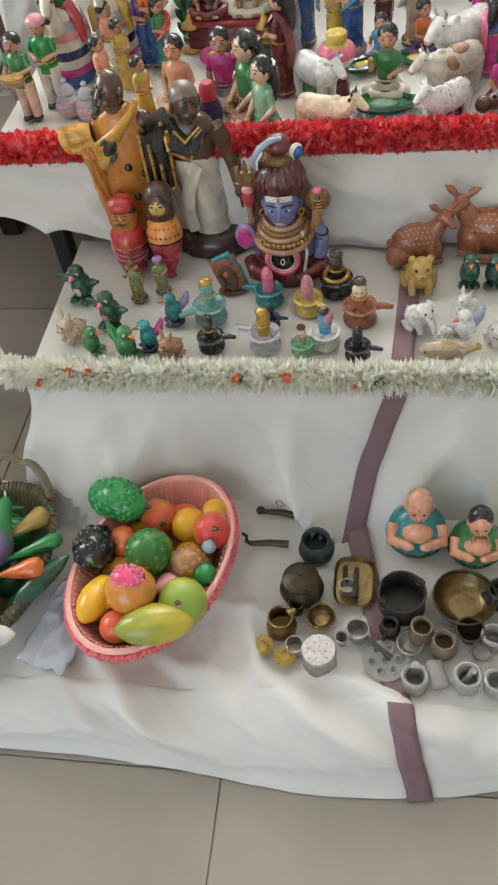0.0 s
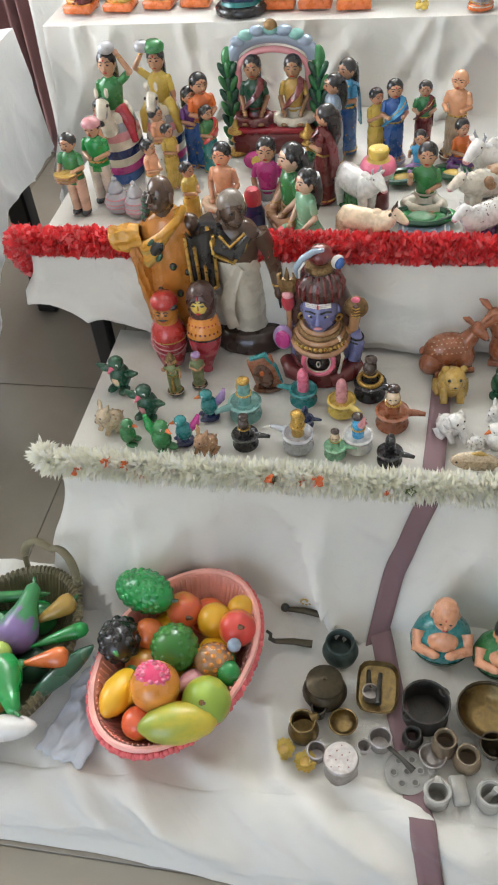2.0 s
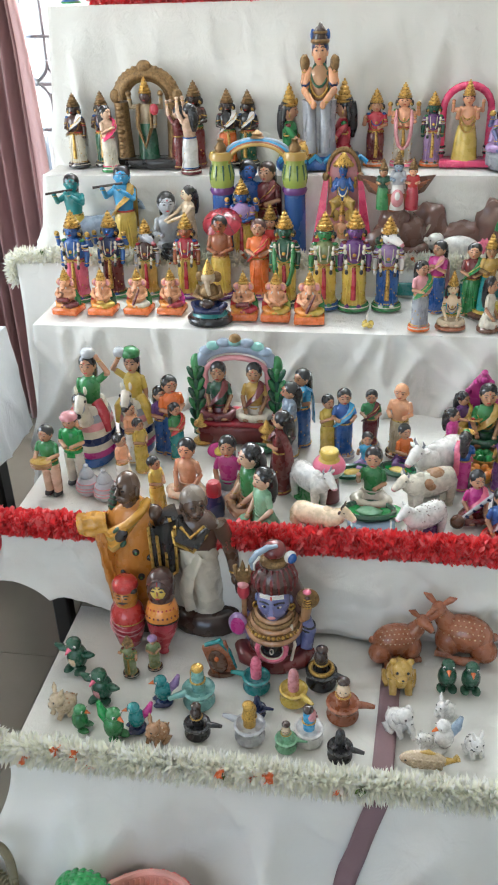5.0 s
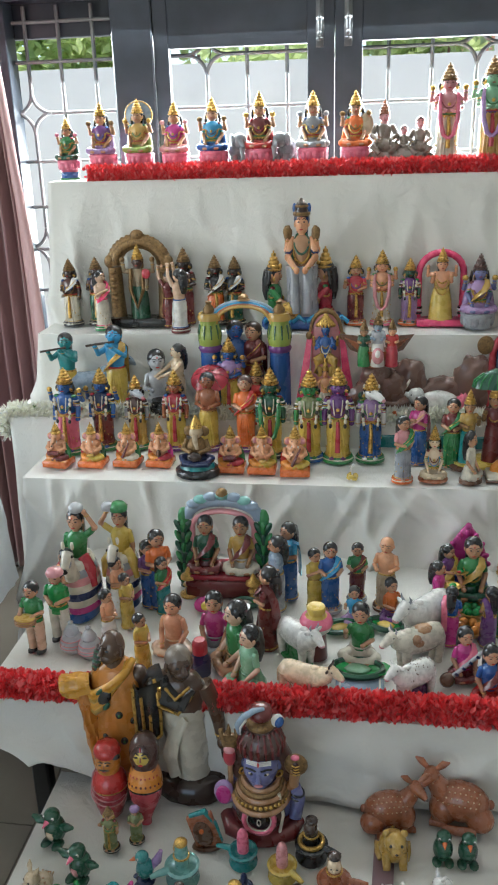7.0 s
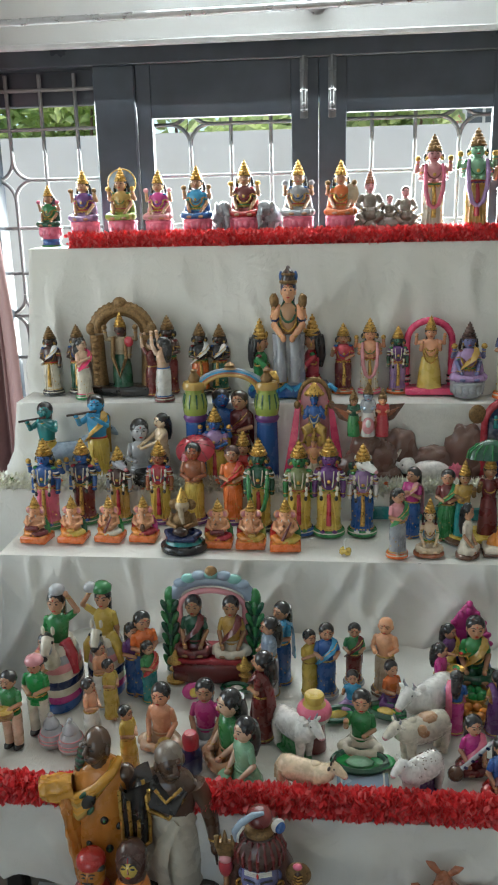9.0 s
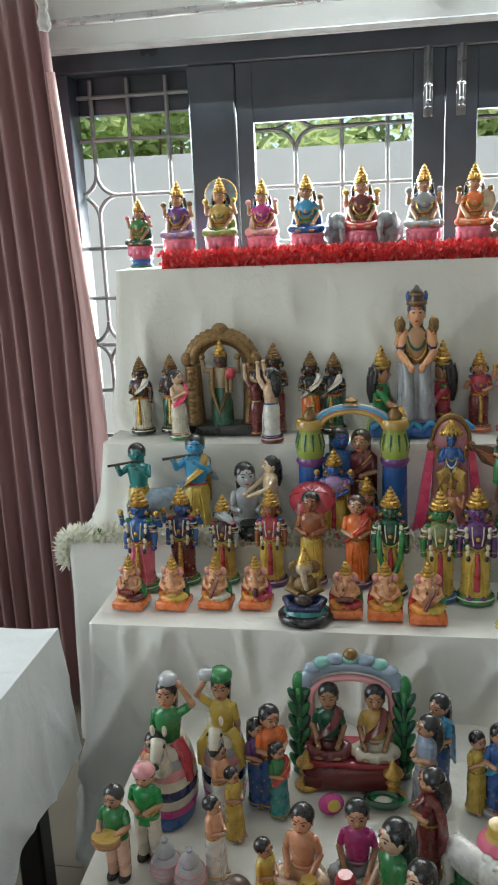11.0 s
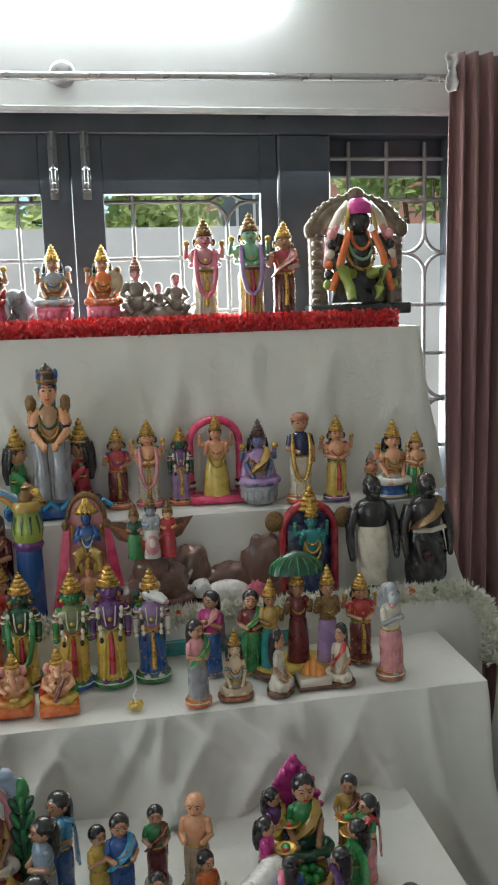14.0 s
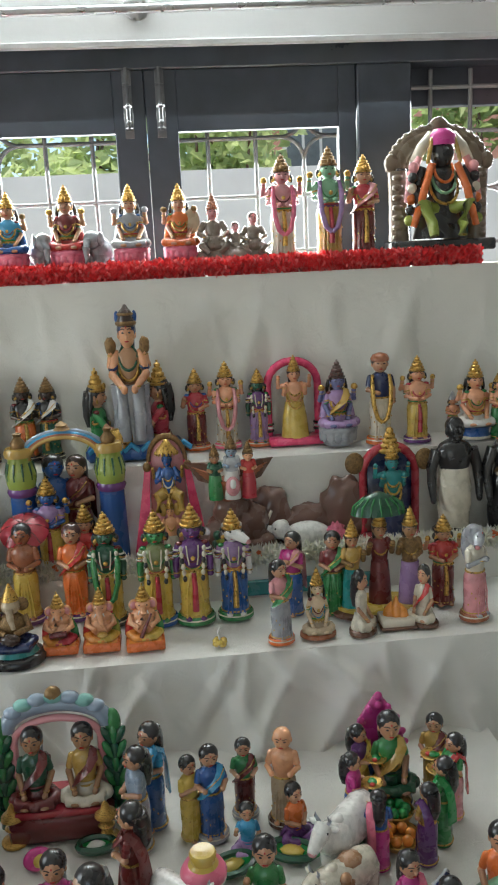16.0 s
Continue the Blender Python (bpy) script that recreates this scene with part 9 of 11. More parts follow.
def carried_deity(x, y, z, h):
    """Blue deity riding on the shoulders of a peach-skinned bearer, before a gold-rimmed panel with sloping pink sides."""
    k = Clay()
    k.loft([(0, 0, 0, 0.34, 0.20), (0, 0, 0.04, 0.34, 0.20), (0, 0, 0.06, 0.31, 0.18)], "purple", 20)
    k.loft([(0, 0.10, 0.02, 0.25, 0.03), (0, 0.10, 0.55, 0.215, 0.03), (0, 0.10, 0.78, 0.205, 0.03), (0, 0.10, 0.90, 0.15, 0.025), (0, 0.10, 0.95, 0.05, 0.02)], "rose", 24)
    k.tube([(0.225 * math.cos(a), 0.085, 0.77 + 0.20 * math.sin(a)) for a in [math.pi * i / 16 for i in range(17)]], 0.026, "old_gold", 10)
    for sx in (-1, 1):
        k.add([(sx * 0.195, 0.03, 0.78), (sx * 0.265, 0.03, 0.76), (sx * 0.47, -0.04, 0.0), (sx * 0.30, -0.04, 0.0), (sx * 0.195, 0.12, 0.78), (sx * 0.265, 0.12, 0.76), (sx * 0.47, 0.12, 0.0), (sx * 0.30, 0.12, 0.0)], [[0, 1, 2, 3], [7, 6, 5, 4], [0, 4, 5, 1], [1, 5, 6, 2], [2, 6, 7, 3], [3, 7, 4, 0]], "hot_pink")
        k.ball((sx * 0.245, 0.03, 0.74), (0.05, 0.035, 0.04), "old_gold", 10, 8)
    # gold canopy
    k.loft([(0, 0.02, 0.85, 0.135, 0.09), (0, 0.02, 0.875, 0.12, 0.08), (0, 0.02, 0.91, 0.07, 0.06), (0, 0.02, 0.95, 0.025, 0.025)], "gold", 18)
    for i in range(9):
        a = math.pi * (1 + i / 8)
        k.ball((0.13 * math.cos(a), 0.02 + 0.085 * math.sin(a), 0.845), (0.017, 0.014, 0.018), "gold", 6, 5)
    # deity above
    k.x = pose(0, -0.01, 0.20) @ Matrix.Scale(0.70, 4)
    torso(k, 0.48, "blue", "blue", 1.3)
    for sx in (-1, 1):
        arm(k, sx, (0.13, 0, 0.73), (0.20, -0.04, 0.62), (0.13, -0.13, 0.66), "blue", "blue", 0.042)
        arm(k, sx, (0.12, 0.03, 0.72), (0.24, 0.02, 0.66), (0.25, -0.03, 0.76), "blue", "gold", 0.036)
        k.tube([(sx * 0.06, -0.02, 0.48), (sx * 0.20, -0.12, 0.44), (sx * 0.20, -0.14, 0.28)], [0.085, 0.085, 0.06], "mustard", 10)
    for i in range(3):
        k.ring((0, -0.045 - 0.01 * i, 0.70 - 0.05 * i), 0.075 + 0.015 * i, 0.012, ("gold", "ivory", "gold")[i], 16, 0.09 + 0.026 * i, (66, 0, 0))
    head_on(k, 0.86, "blue", "black", 1.05)
    # bearer below
    k.x = pose(0, -0.09, 0.02) @ Matrix.Scale(0.54, 4)
    k.loft([(0, 0, 0.06, 0.17, 0.14), (0, -0.01, 0.18, 0.19, 0.15), (0, 0, 0.34, 0.13, 0.11)], "ivory", 16)
    k.ball((-0.10, -0.11, 0.22), (0.09, 0.09, 0.15), "ivory", 12, 8)
    torso(k, 0.32, "peach", "peach", 1.35)
    for sx in (-1, 1):
        arm(k, sx, (0.14, 0, 0.55), (0.26, -0.04, 0.46), (0.28, -0.06, 0.60), "peach", "peach", 0.05)
        k.ball((sx * 0.16, 0.02, 0.72), (0.10, 0.05, 0.10), "mustard", 12, 8)
    k.ring((0, -0.05, 0.52), 0.09, 0.014, "gold", 16, 0.11, (66, 0, 0))
    head_on(k, 0.70, "peach", "black", 1.1, False, "gold")
    k.x = Matrix.Identity(4)
    return finish(k, "carried_deity_doll", x, y, z, h, 0, "blue clay deity carried before a pink sloping panel", "clay doll", "", 0.97, 0.64)


carried_deity(-0.12, 2.53, 0.82, 0.318)


def winged_trio(x, y, z, h):
    """Three small deities riding a brown winged bird on a rocky perch."""
    k = Clay()
    for dx, zz, rx, rz in ((-0.05, 0.14, 0.24, 0.20), (0.10, 0.26, 0.20, 0.20), (0.0, 0.40, 0.15, 0.18), (0.16, 0.10, 0.20, 0.14)):
        k.ball((dx, 0.02, zz), (rx, 0.13, rz), "hill_brown", 20, 14, rough=0.30, freq=2.6)
    k.loft([(0.0, 0, 0.50, 0.09, 0.08), (0, -0.02, 0.60, 0.12, 0.10), (0, -0.02, 0.68, 0.15, 0.11)], "clay", 14)
    for sx in (-1, 1):
        k.add([(sx * 0.10, 0.04, 0.60), (sx * 0.26, 0.05, 0.66), (sx * 0.36, 0.03, 0.82), (sx * 0.22, 0.05, 0.80), (sx * 0.08, 0.05, 0.76), (sx * 0.10, 0.08, 0.60), (sx * 0.26, 0.085, 0.66), (sx * 0.36, 0.05, 0.82), (sx * 0.22, 0.085, 0.80), (sx * 0.08, 0.085, 0.76)], [[0, 1, 2, 3, 4], [9, 8, 7, 6, 5], [0, 5, 6, 1], [1, 6, 7, 2], [2, 7, 8, 3], [3, 8, 9, 4], [4, 9, 5, 0]], "brown")
        for i in range(4):
            k.tube([(sx * (0.12 + 0.02 * i), 0.035, 0.63 + 0.03 * i), (sx * (0.22 + 0.03 * i), 0.035, 0.69 + 0.03 * i)], [0.016, 0.006], "clay", 6)
    for i in range(14):
        a = i * 2.399
        r = 0.028 * math.sqrt(i)
        k.ball((-0.06 + r * math.cos(a), -0.15 + 0.02 * math.cos(i), 0.22 + r * math.sin(a)), 0.040, "lime" if i % 3 else "dark_green", 8, 6)
    for dx, s, top, low, skin in ((-0.125, 0.40, "dark_green", "green", "tan"), (0.01, 0.46, "silver", "white", "grey_blue"), (0.145, 0.41, "red", "crimson", "peach")):
        k.x = pose(dx, -0.08, 0.53) @ Matrix.Scale(s, 4)
        k.loft([(0, 0, 0.0, 0.15, 0.13), (0, 0, 0.3, 0.15, 0.12), (0, 0, 0.5, 0.12, 0.09)], low, 12)
        torso(k, 0.46, top, skin, 1.2)
        for sx in (-1, 1):
            arm(k, sx, *POSES["hold"], top, skin, 0.045)
        head_on(k, 0.85, skin, "black", 1.25, True, "old_gold")
        if low == "white":
            k.ball((0, -0.14, 0.25), (0.13, 0.08, 0.18), "rose", 12, 8)
            k.ball((0, -0.19, 0.30), (0.06, 0.05, 0.09), "white", 10, 8)
    k.x = Matrix.Identity(4)
    return finish(k, "winged_mount_doll", x, y, z, h, 0, "three small clay deities on a brown winged bird", "clay doll", "", 1.03, 1.0)


winged_trio(0.036, 2.50, 0.82, 0.318)


def rock_hill(x, y, z, h):
    w = 2.0 * h
    ob = holder("toy_hill", pose(x, y, z), "glossy dark brown lumpy clay hill", "toy hill")
    k = Clay()
    for dx, hh, r in ((-0.30, 0.95, 0.20), (0.02, 0.62, 0.22), (0.30, 1.0, 0.20), (-0.12, 0.55, 0.2), (0.42, 0.5, 0.12), (-0.42, 0.45, 0.12)):
        k.ball((dx * w, 0, hh * h * 0.42), (r * w, 0.035, hh * h * 0.58), "hill_brown", 30, 22, rough=0.22, freq=2.4)
    k.make("rocks", ob)
    k = Clay()
    for i in (0, 2):
        k.tube([((-0.46 + 0.03 * i) * w, -0.045, 0), ((-0.44 + 0.035 * i) * w, -0.05, 0.3 * h), ((-0.38 + 0.05 * i) * w, -0.035, 0.6 * h)], [0.006, 0.007, 0.004], "ivory", 6)
    k.make("waterfall", ob, "ivory painted waterfall")


rock_hill(0.238, 2.575, 0.82, 0.171)


def white_elephant(x, y, z, h):
    k = Clay()
    k.ball((0.15, 0, 0.42), (0.62, 0.30, 0.36), "white", 16, 12)
    k.ball((-0.55, 0, 0.60), (0.26, 0.24, 0.26), "white", 14, 10)
    k.tube([(-0.74, 0, 0.60), (-0.95, 0, 0.66), (-1.12, 0, 0.86), (-1.18, 0, 1.0)], [0.12, 0.10, 0.075, 0.05], "white", 10)
    for sy in (-1, 1):
        k.ball((-0.45, sy * 0.24, 0.58), (0.17, 0.05, 0.22), "white", 12, 8)
        for lx in (-0.25, 0.5):
            k.tube([(lx, sy * 0.16, 0.32), (lx, sy * 0.16, 0.0)], [0.14, 0.12], "white", 10)
        k.ball((-0.70, sy * 0.18, 0.68), (0.025, 0.02, 0.03), "black", 6, 5)
    k.ball((0.9, -0.1, 0.45), (0.25, 0.16, 0.25), "pink", 14, 10, rough=0.5, freq=5)
    return finish(k, "elephant_figurine", x, y, z, h, 0, "small white elephant figurine beside a pink flower", "figurine", "", 1.02, 1.0)


white_elephant(0.214, 2.51, 0.82, 0.101)
quadruped(-0.895, 2.545, 0.82, 0.17, "clay_cow", "small grey-blue clay cow behind the flute player", 200, body="grey_blue", horns=None, head_down=0.3)


# ---- fifth step extras ----
def arched_idol(x, y, z, h, label, metal, skin, wrap, wide=0.62, seat=False, name="arched_idol", face="chocolate"):
    """Idol under an ornate beaded arch on a dark plinth."""
    k = Clay()
    w = wide * 0.5
    k.box((0, 0, 0.045), (wide * 1.12, 0.26, 0.09), "black", 0.15)
    for sx in (-1, 1):
        k.tube([(sx * w * 0.84, 0.05, 0.08), (sx * w * 0.86, 0.05, 0.35), (sx * w * 0.88, 0.05, 0.62)], [0.085, 0.075, 0.075], metal, 12)
        for i in range(7):
            k.ball((sx * w * 0.9, 0.0, 0.12 + 0.075 * i), (0.05, 0.04, 0.032), metal, 8, 6)
        k.ball((sx * w * 1.02, 0.02, 0.68), (0.06, 0.04, 0.07), metal, 10, 8)
    for r, t in ((1.0, 0.045), (0.86, 0.062), (0.70, 0.028)):
        k.tube([(w * r * math.cos(a), 0.05, 0.64 + 0.28 * r * math.sin(a)) for a in [math.pi * i / 20 for i in range(21)]], t, metal, 8)
    for i in range(19):
        a = math.pi * i / 18
        k.ball((w * 1.07 * math.cos(a), 0.04, 0.64 + 0.305 * math.sin(a)), (0.028, 0.025, 0.028), metal, 8, 6)
    k.ball((0, 0.03, 0.95), (0.075, 0.04, 0.06), metal, 12, 8)
    if seat:
        k.x = pose(0, -0.04, 0.10) @ Matrix.Scale(0.92, 4)
        k.loft([(0, 0.03, 0, 0.24, 0.14), (0, 0.03, 0.20, 0.20, 0.12), (0, 0.03, 0.34, 0.13, 0.10)], skin, 16)
        for sx, c in ((-1, "lime"), (1, "lime")):
            k.tube([(sx * 0.08, -0.04, 0.24), (sx * 0.19, -0.14, 0.27), (sx * 0.13, -0.17, 0.12), (sx * 0.12, -0.2, 0.02)], [0.06, 0.06, 0.048, 0.04], c, 10)
        torso(k, 0.30, skin, skin, 1.25)
        for sx in (-1, 1):
            k.tube([(sx * 0.15, 0, 0.56), (sx * 0.24, -0.03, 0.42), (sx * 0.22, -0.12, 0.26)], [0.06, 0.055, 0.04], skin, 10)
            k.tube([(sx * 0.11, -0.07, 0.60), (sx * 0.18, -0.12, 0.40), (sx * 0.27, -0.10, 0.10)], [0.03, 0.035, 0.03], "orange", 8)
            k.tube([(sx * 0.20, -0.02, 0.66), (sx * 0.27, -0.03, 0.52), (sx * 0.30, -0.05, 0.30)], [0.035, 0.04, 0.035], "rose", 8)
            k.tube([(sx * 0.08, 0.01, 0.84), (sx * 0.17, 0.0, 0.74), (sx * 0.235, 0.0, 0.62)], [0.045, 0.05, 0.045], "ivory", 8)
            k.tube([(sx * 0.09, -0.04, 0.82), (sx * 0.12, -0.06, 0.70), (sx * 0.14, -0.07, 0.60)], 0.018, "mustard", 8)
            for i, c in enumerate(("rose", "black", "ivory", "orange", "black", "lime")):
                k.ball((sx * (0.255 + 0.008 * i), -0.06, 0.58 - 0.085 * i), (0.046, 0.042, 0.046), c, 10, 8)
        k.ball((0, -0.01, 0.68), (0.10, 0.10, 0.12), skin, 14, 10)
        k.loft([(0, 0, 0.75, 0.12, 0.11), (0, 0, 0.83, 0.12, 0.11), (0, 0, 0.88, 0.07, 0.07)], "magenta", 14)
        for i in range(3):
            k.ring((0, -0.06, 0.55 - 0.06 * i), 0.08 + 0.02 * i, 0.014, ("orange", "mint", "gold")[i], 16, 0.11 + 0.03 * i, (66, 0, 0))
    else:
        k.x = pose(0, -0.03, 0.09) @ Matrix.Scale(0.68, 4)
        k.loft([(0, 0, 0, 0.16, 0.12), (0, 0, 0.3, 0.15, 0.11), (0, 0, 0.5, 0.12, 0.09)], wrap, 14)
        torso(k, 0.48, skin, skin, 1.15)
        for sx in (-1, 1):
            arm(k, sx, *POSES["down"], skin, skin, 0.045)
            arm(k, sx, (0.12, 0.03, 0.72), (0.23, 0.03, 0.72), (0.24, 0.0, 0.86), skin, skin, 0.04)
            k.ball((sx * 0.24, -0.02, 0.91), 0.045, metal, 8, 6)
        k.ball((0.15, -0.10, 0.70), (0.07, 0.04, 0.08), "crimson", 10, 8)
        head_on(k, 0.87, face, metal, 1.1, True, "gold")
        k.tube([(-0.10, -0.07, 0.77), (-0.10, -0.13, 0.45), (0, -0.16, 0.18), (0.10, -0.13, 0.45), (0.10, -0.07, 0.77)], 0.03, metal, 8)
    k.x = Matrix.Identity(4)
    return finish(k, name, x, y, z, h, 0, label, "clay doll", "", 1.0, 1.0)


arched_idol(-0.751, 2.723, 1.055, 0.313, "bronzed clay idol under an ornate arch", "old_gold", "antique", "dark_green")
arched_idol(0.7, 2.88, 1.558, 0.365, "black-faced seated clay idol under a large dull bronze arch", "dull_bronze", "black", "lime", 0.74, True)


def tall_deity(x, y, z, h):
    """Tall four-armed deity seated high on a blue wave base, hands open."""
    k = Clay()
    k.box((0.02, 0, 0.045), (0.78, 0.34, 0.09), "blue", 0.3)
    for i in range(6):
        k.tube([(-0.34 + 0.14 * i, -0.16, 0.06), (-0.28 + 0.14 * i, -0.17, 0.10), (-0.22 + 0.14 * i, -0.16, 0.06)], 0.02, "sky", 6)
    k.ball((-0.10, -0.12, 0.13), (0.12, 0.08, 0.07), "gold", 14, 8)
    k.loft([(0.02, 0, 0.08, 0.17, 0.13), (0.02, 0, 0.28, 0.15, 0.12), (0.02, 0, 0.45, 0.16, 0.12)], "grey", 18)
    for sx in (-1, 1):
        k.tube([(0.02 + sx * 0.06, -0.08, 0.44), (0.02 + sx * 0.07, -0.14, 0.28), (0.02 + sx * 0.06, -0.15, 0.12)], [0.06, 0.055, 0.05], "grey", 10)
    k.x = pose(0.02, 0, 0.02) @ Matrix.Scale(0.82, 4)
    torso(k, 0.50, "tan", "peach", 1.15)
    for sx in (-1, 1):
        arm(k, sx, (0.12, 0, 0.735), (0.165, -0.06, 0.60), (0.05, -0.20, 0.50), "peach", "peach", 0.044)
        k.ring((sx * 0.148, -0.03, 0.655), 0.047, 0.012, "navy", 12, turn=(20, sx * 18, 0))
        arm(k, sx, (0.12, 0.03, 0.73), (0.185, 0.02, 0.66), (0.165, -0.02, 0.76), "peach", "peach", 0.040)
        k.ball((sx * 0.165, -0.03, 0.805), (0.052, 0.04, 0.065), "old_gold", 10, 8, rough=0.3, freq=4)
    for i in range(4):
        k.ring((0, -0.05, 0.72 - 0.05 * i), 0.085 + 0.012 * i, 0.012, "gold" if i % 2 else "dark_green", 16, 0.10 + 0.03 * i, (66, 0, 0))
    head_on(k, 0.885, "peach", "navy", 1.10, True)
    k.loft([(0, 0, 0.94, 0.085, 0.085), (0, 0, 0.98, 0.088, 0.088), (0, 0, 1.01, 0.072, 0.072), (0, 0, 1.04, 0.07, 0.07), (0, 0, 1.06, 0.05, 0.05), (0, 0, 1.075, 0.03, 0.03), (0, 0, 1.09, 0.02, 0.02), (0, 0, 1.10, 0.01, 0.01)], "dark_brown", 14)
    for sx in (-1, 1):
        k.ball((sx * 0.085, 0.02, 1.01), (0.025, 0.02, 0.045), "blue", 8, 6)
    k.ring((0, 0, 1.03), 0.072, 0.010, "old_gold", 16)
    k.ring((0, 0, 0.965), 0.09, 0.016, "old_gold", 16)
    k.x = Matrix.Identity(4)
    return finish(k, "seated_deity_doll", x, y, z, h, 0, "tall four-armed clay deity on a blue wave base", "clay doll", "", 0.925, 0.74)


tall_deity(-0.211, 2.7, 1.055, 0.41)


# ---- top step extras ----
plank = holder("display_plank", pose(-0.06, 2.915, 1.526), "white cloth-covered plank raising the top row", "plank")
Clay().box((0, 0, 0.015), (1.76, 0.13, 0.03), WHITE_CLOTH, 0.15).make("board", plank)

def stone_group(x, y, z, h):
    k = Clay()
    k.loft([(0, 0, 0, 0.56, 0.20), (0, 0, 0.08, 0.54, 0.18), (0, 0.02, 0.18, 0.40, 0.14)], "stone", 20)
    for dx, s, zz in ((-0.24, 0.95, 0.12), (0.06, 0.62, 0.10), (0.30, 0.80, 0.10)):
        k.x = pose(dx, -0.02, zz - 0.27 * s) @ Matrix.Scale(s, 4)
        k.ball((0, 0, 0.38), (0.19, 0.15, 0.13), "stone", 12, 8)
        torso(k, 0.40, "stone", "stone", 1.1)
        for sx in (-1, 1):
            arm(k, sx, (0.13, 0, 0.64), (0.2, -0.03, 0.52), (0.10, -0.14, 0.46), "stone", "stone", 0.045)
            k.tube([(sx * 0.08, -0.05, 0.38), (sx * 0.17, -0.14, 0.36), (sx * 0.08, -0.18, 0.26)], [0.07, 0.06, 0.04], "stone", 8)
        head_on(k, 0.79, "rose", "chocolate", 1.05, True, "clay" if dx < 0 else None)
    k.x = Matrix.Identity(4)
    k.ball((-0.52, 0.02, 0.52), (0.11, 0.03, 0.16), "beige", 14, 8)
    k.tube([(0.40, -0.05, 0.10), (0.54, -0.05, 0.22), (0.62, -0.05, 0.10)], [0.03, 0.02, 0.01], "beige", 6)
    return finish(k, "deity_group_doll", x, y, z, h, 0, "unpainted stone-coloured family group of clay deities", "clay doll", "", 0.90, 0.95)


stone_group(0.099, 2.88, 1.558, 0.197)


def fan_plate(x, y, z, h):
    ob = holder("painted_fan", pose(x, y, z), "round green painted plate on a stand", "plate")
    k = Clay()
    k.x = pose(0, 0, h * 0.62, 80, 0, 0)
    k.lathe([(0.0, 0), (0.40 * h, 0.004), (0.42 * h, 0.012), (0.36 * h, 0.016), (0, 0.012)], "stone", 24)
    k.make("plate", ob)
    k = Clay()
    k.x = pose(0, -0.010, h * 0.62, 80, 0, 0)
    k.ball((0, 0, 0.010), (0.22 * h, 0.2 * h, 0.006), "dark_green", 14, 6)
    k.make("motif", ob, "green leaf motif")
    Clay().tube([(-0.2 * h, 0, 0), (0, 0.01, 0.3 * h), (0.2 * h, 0, 0)], 0.005, "black", 6).make("stand", ob)


fan_plate(0.775, 2.915, 1.525, 0.17)

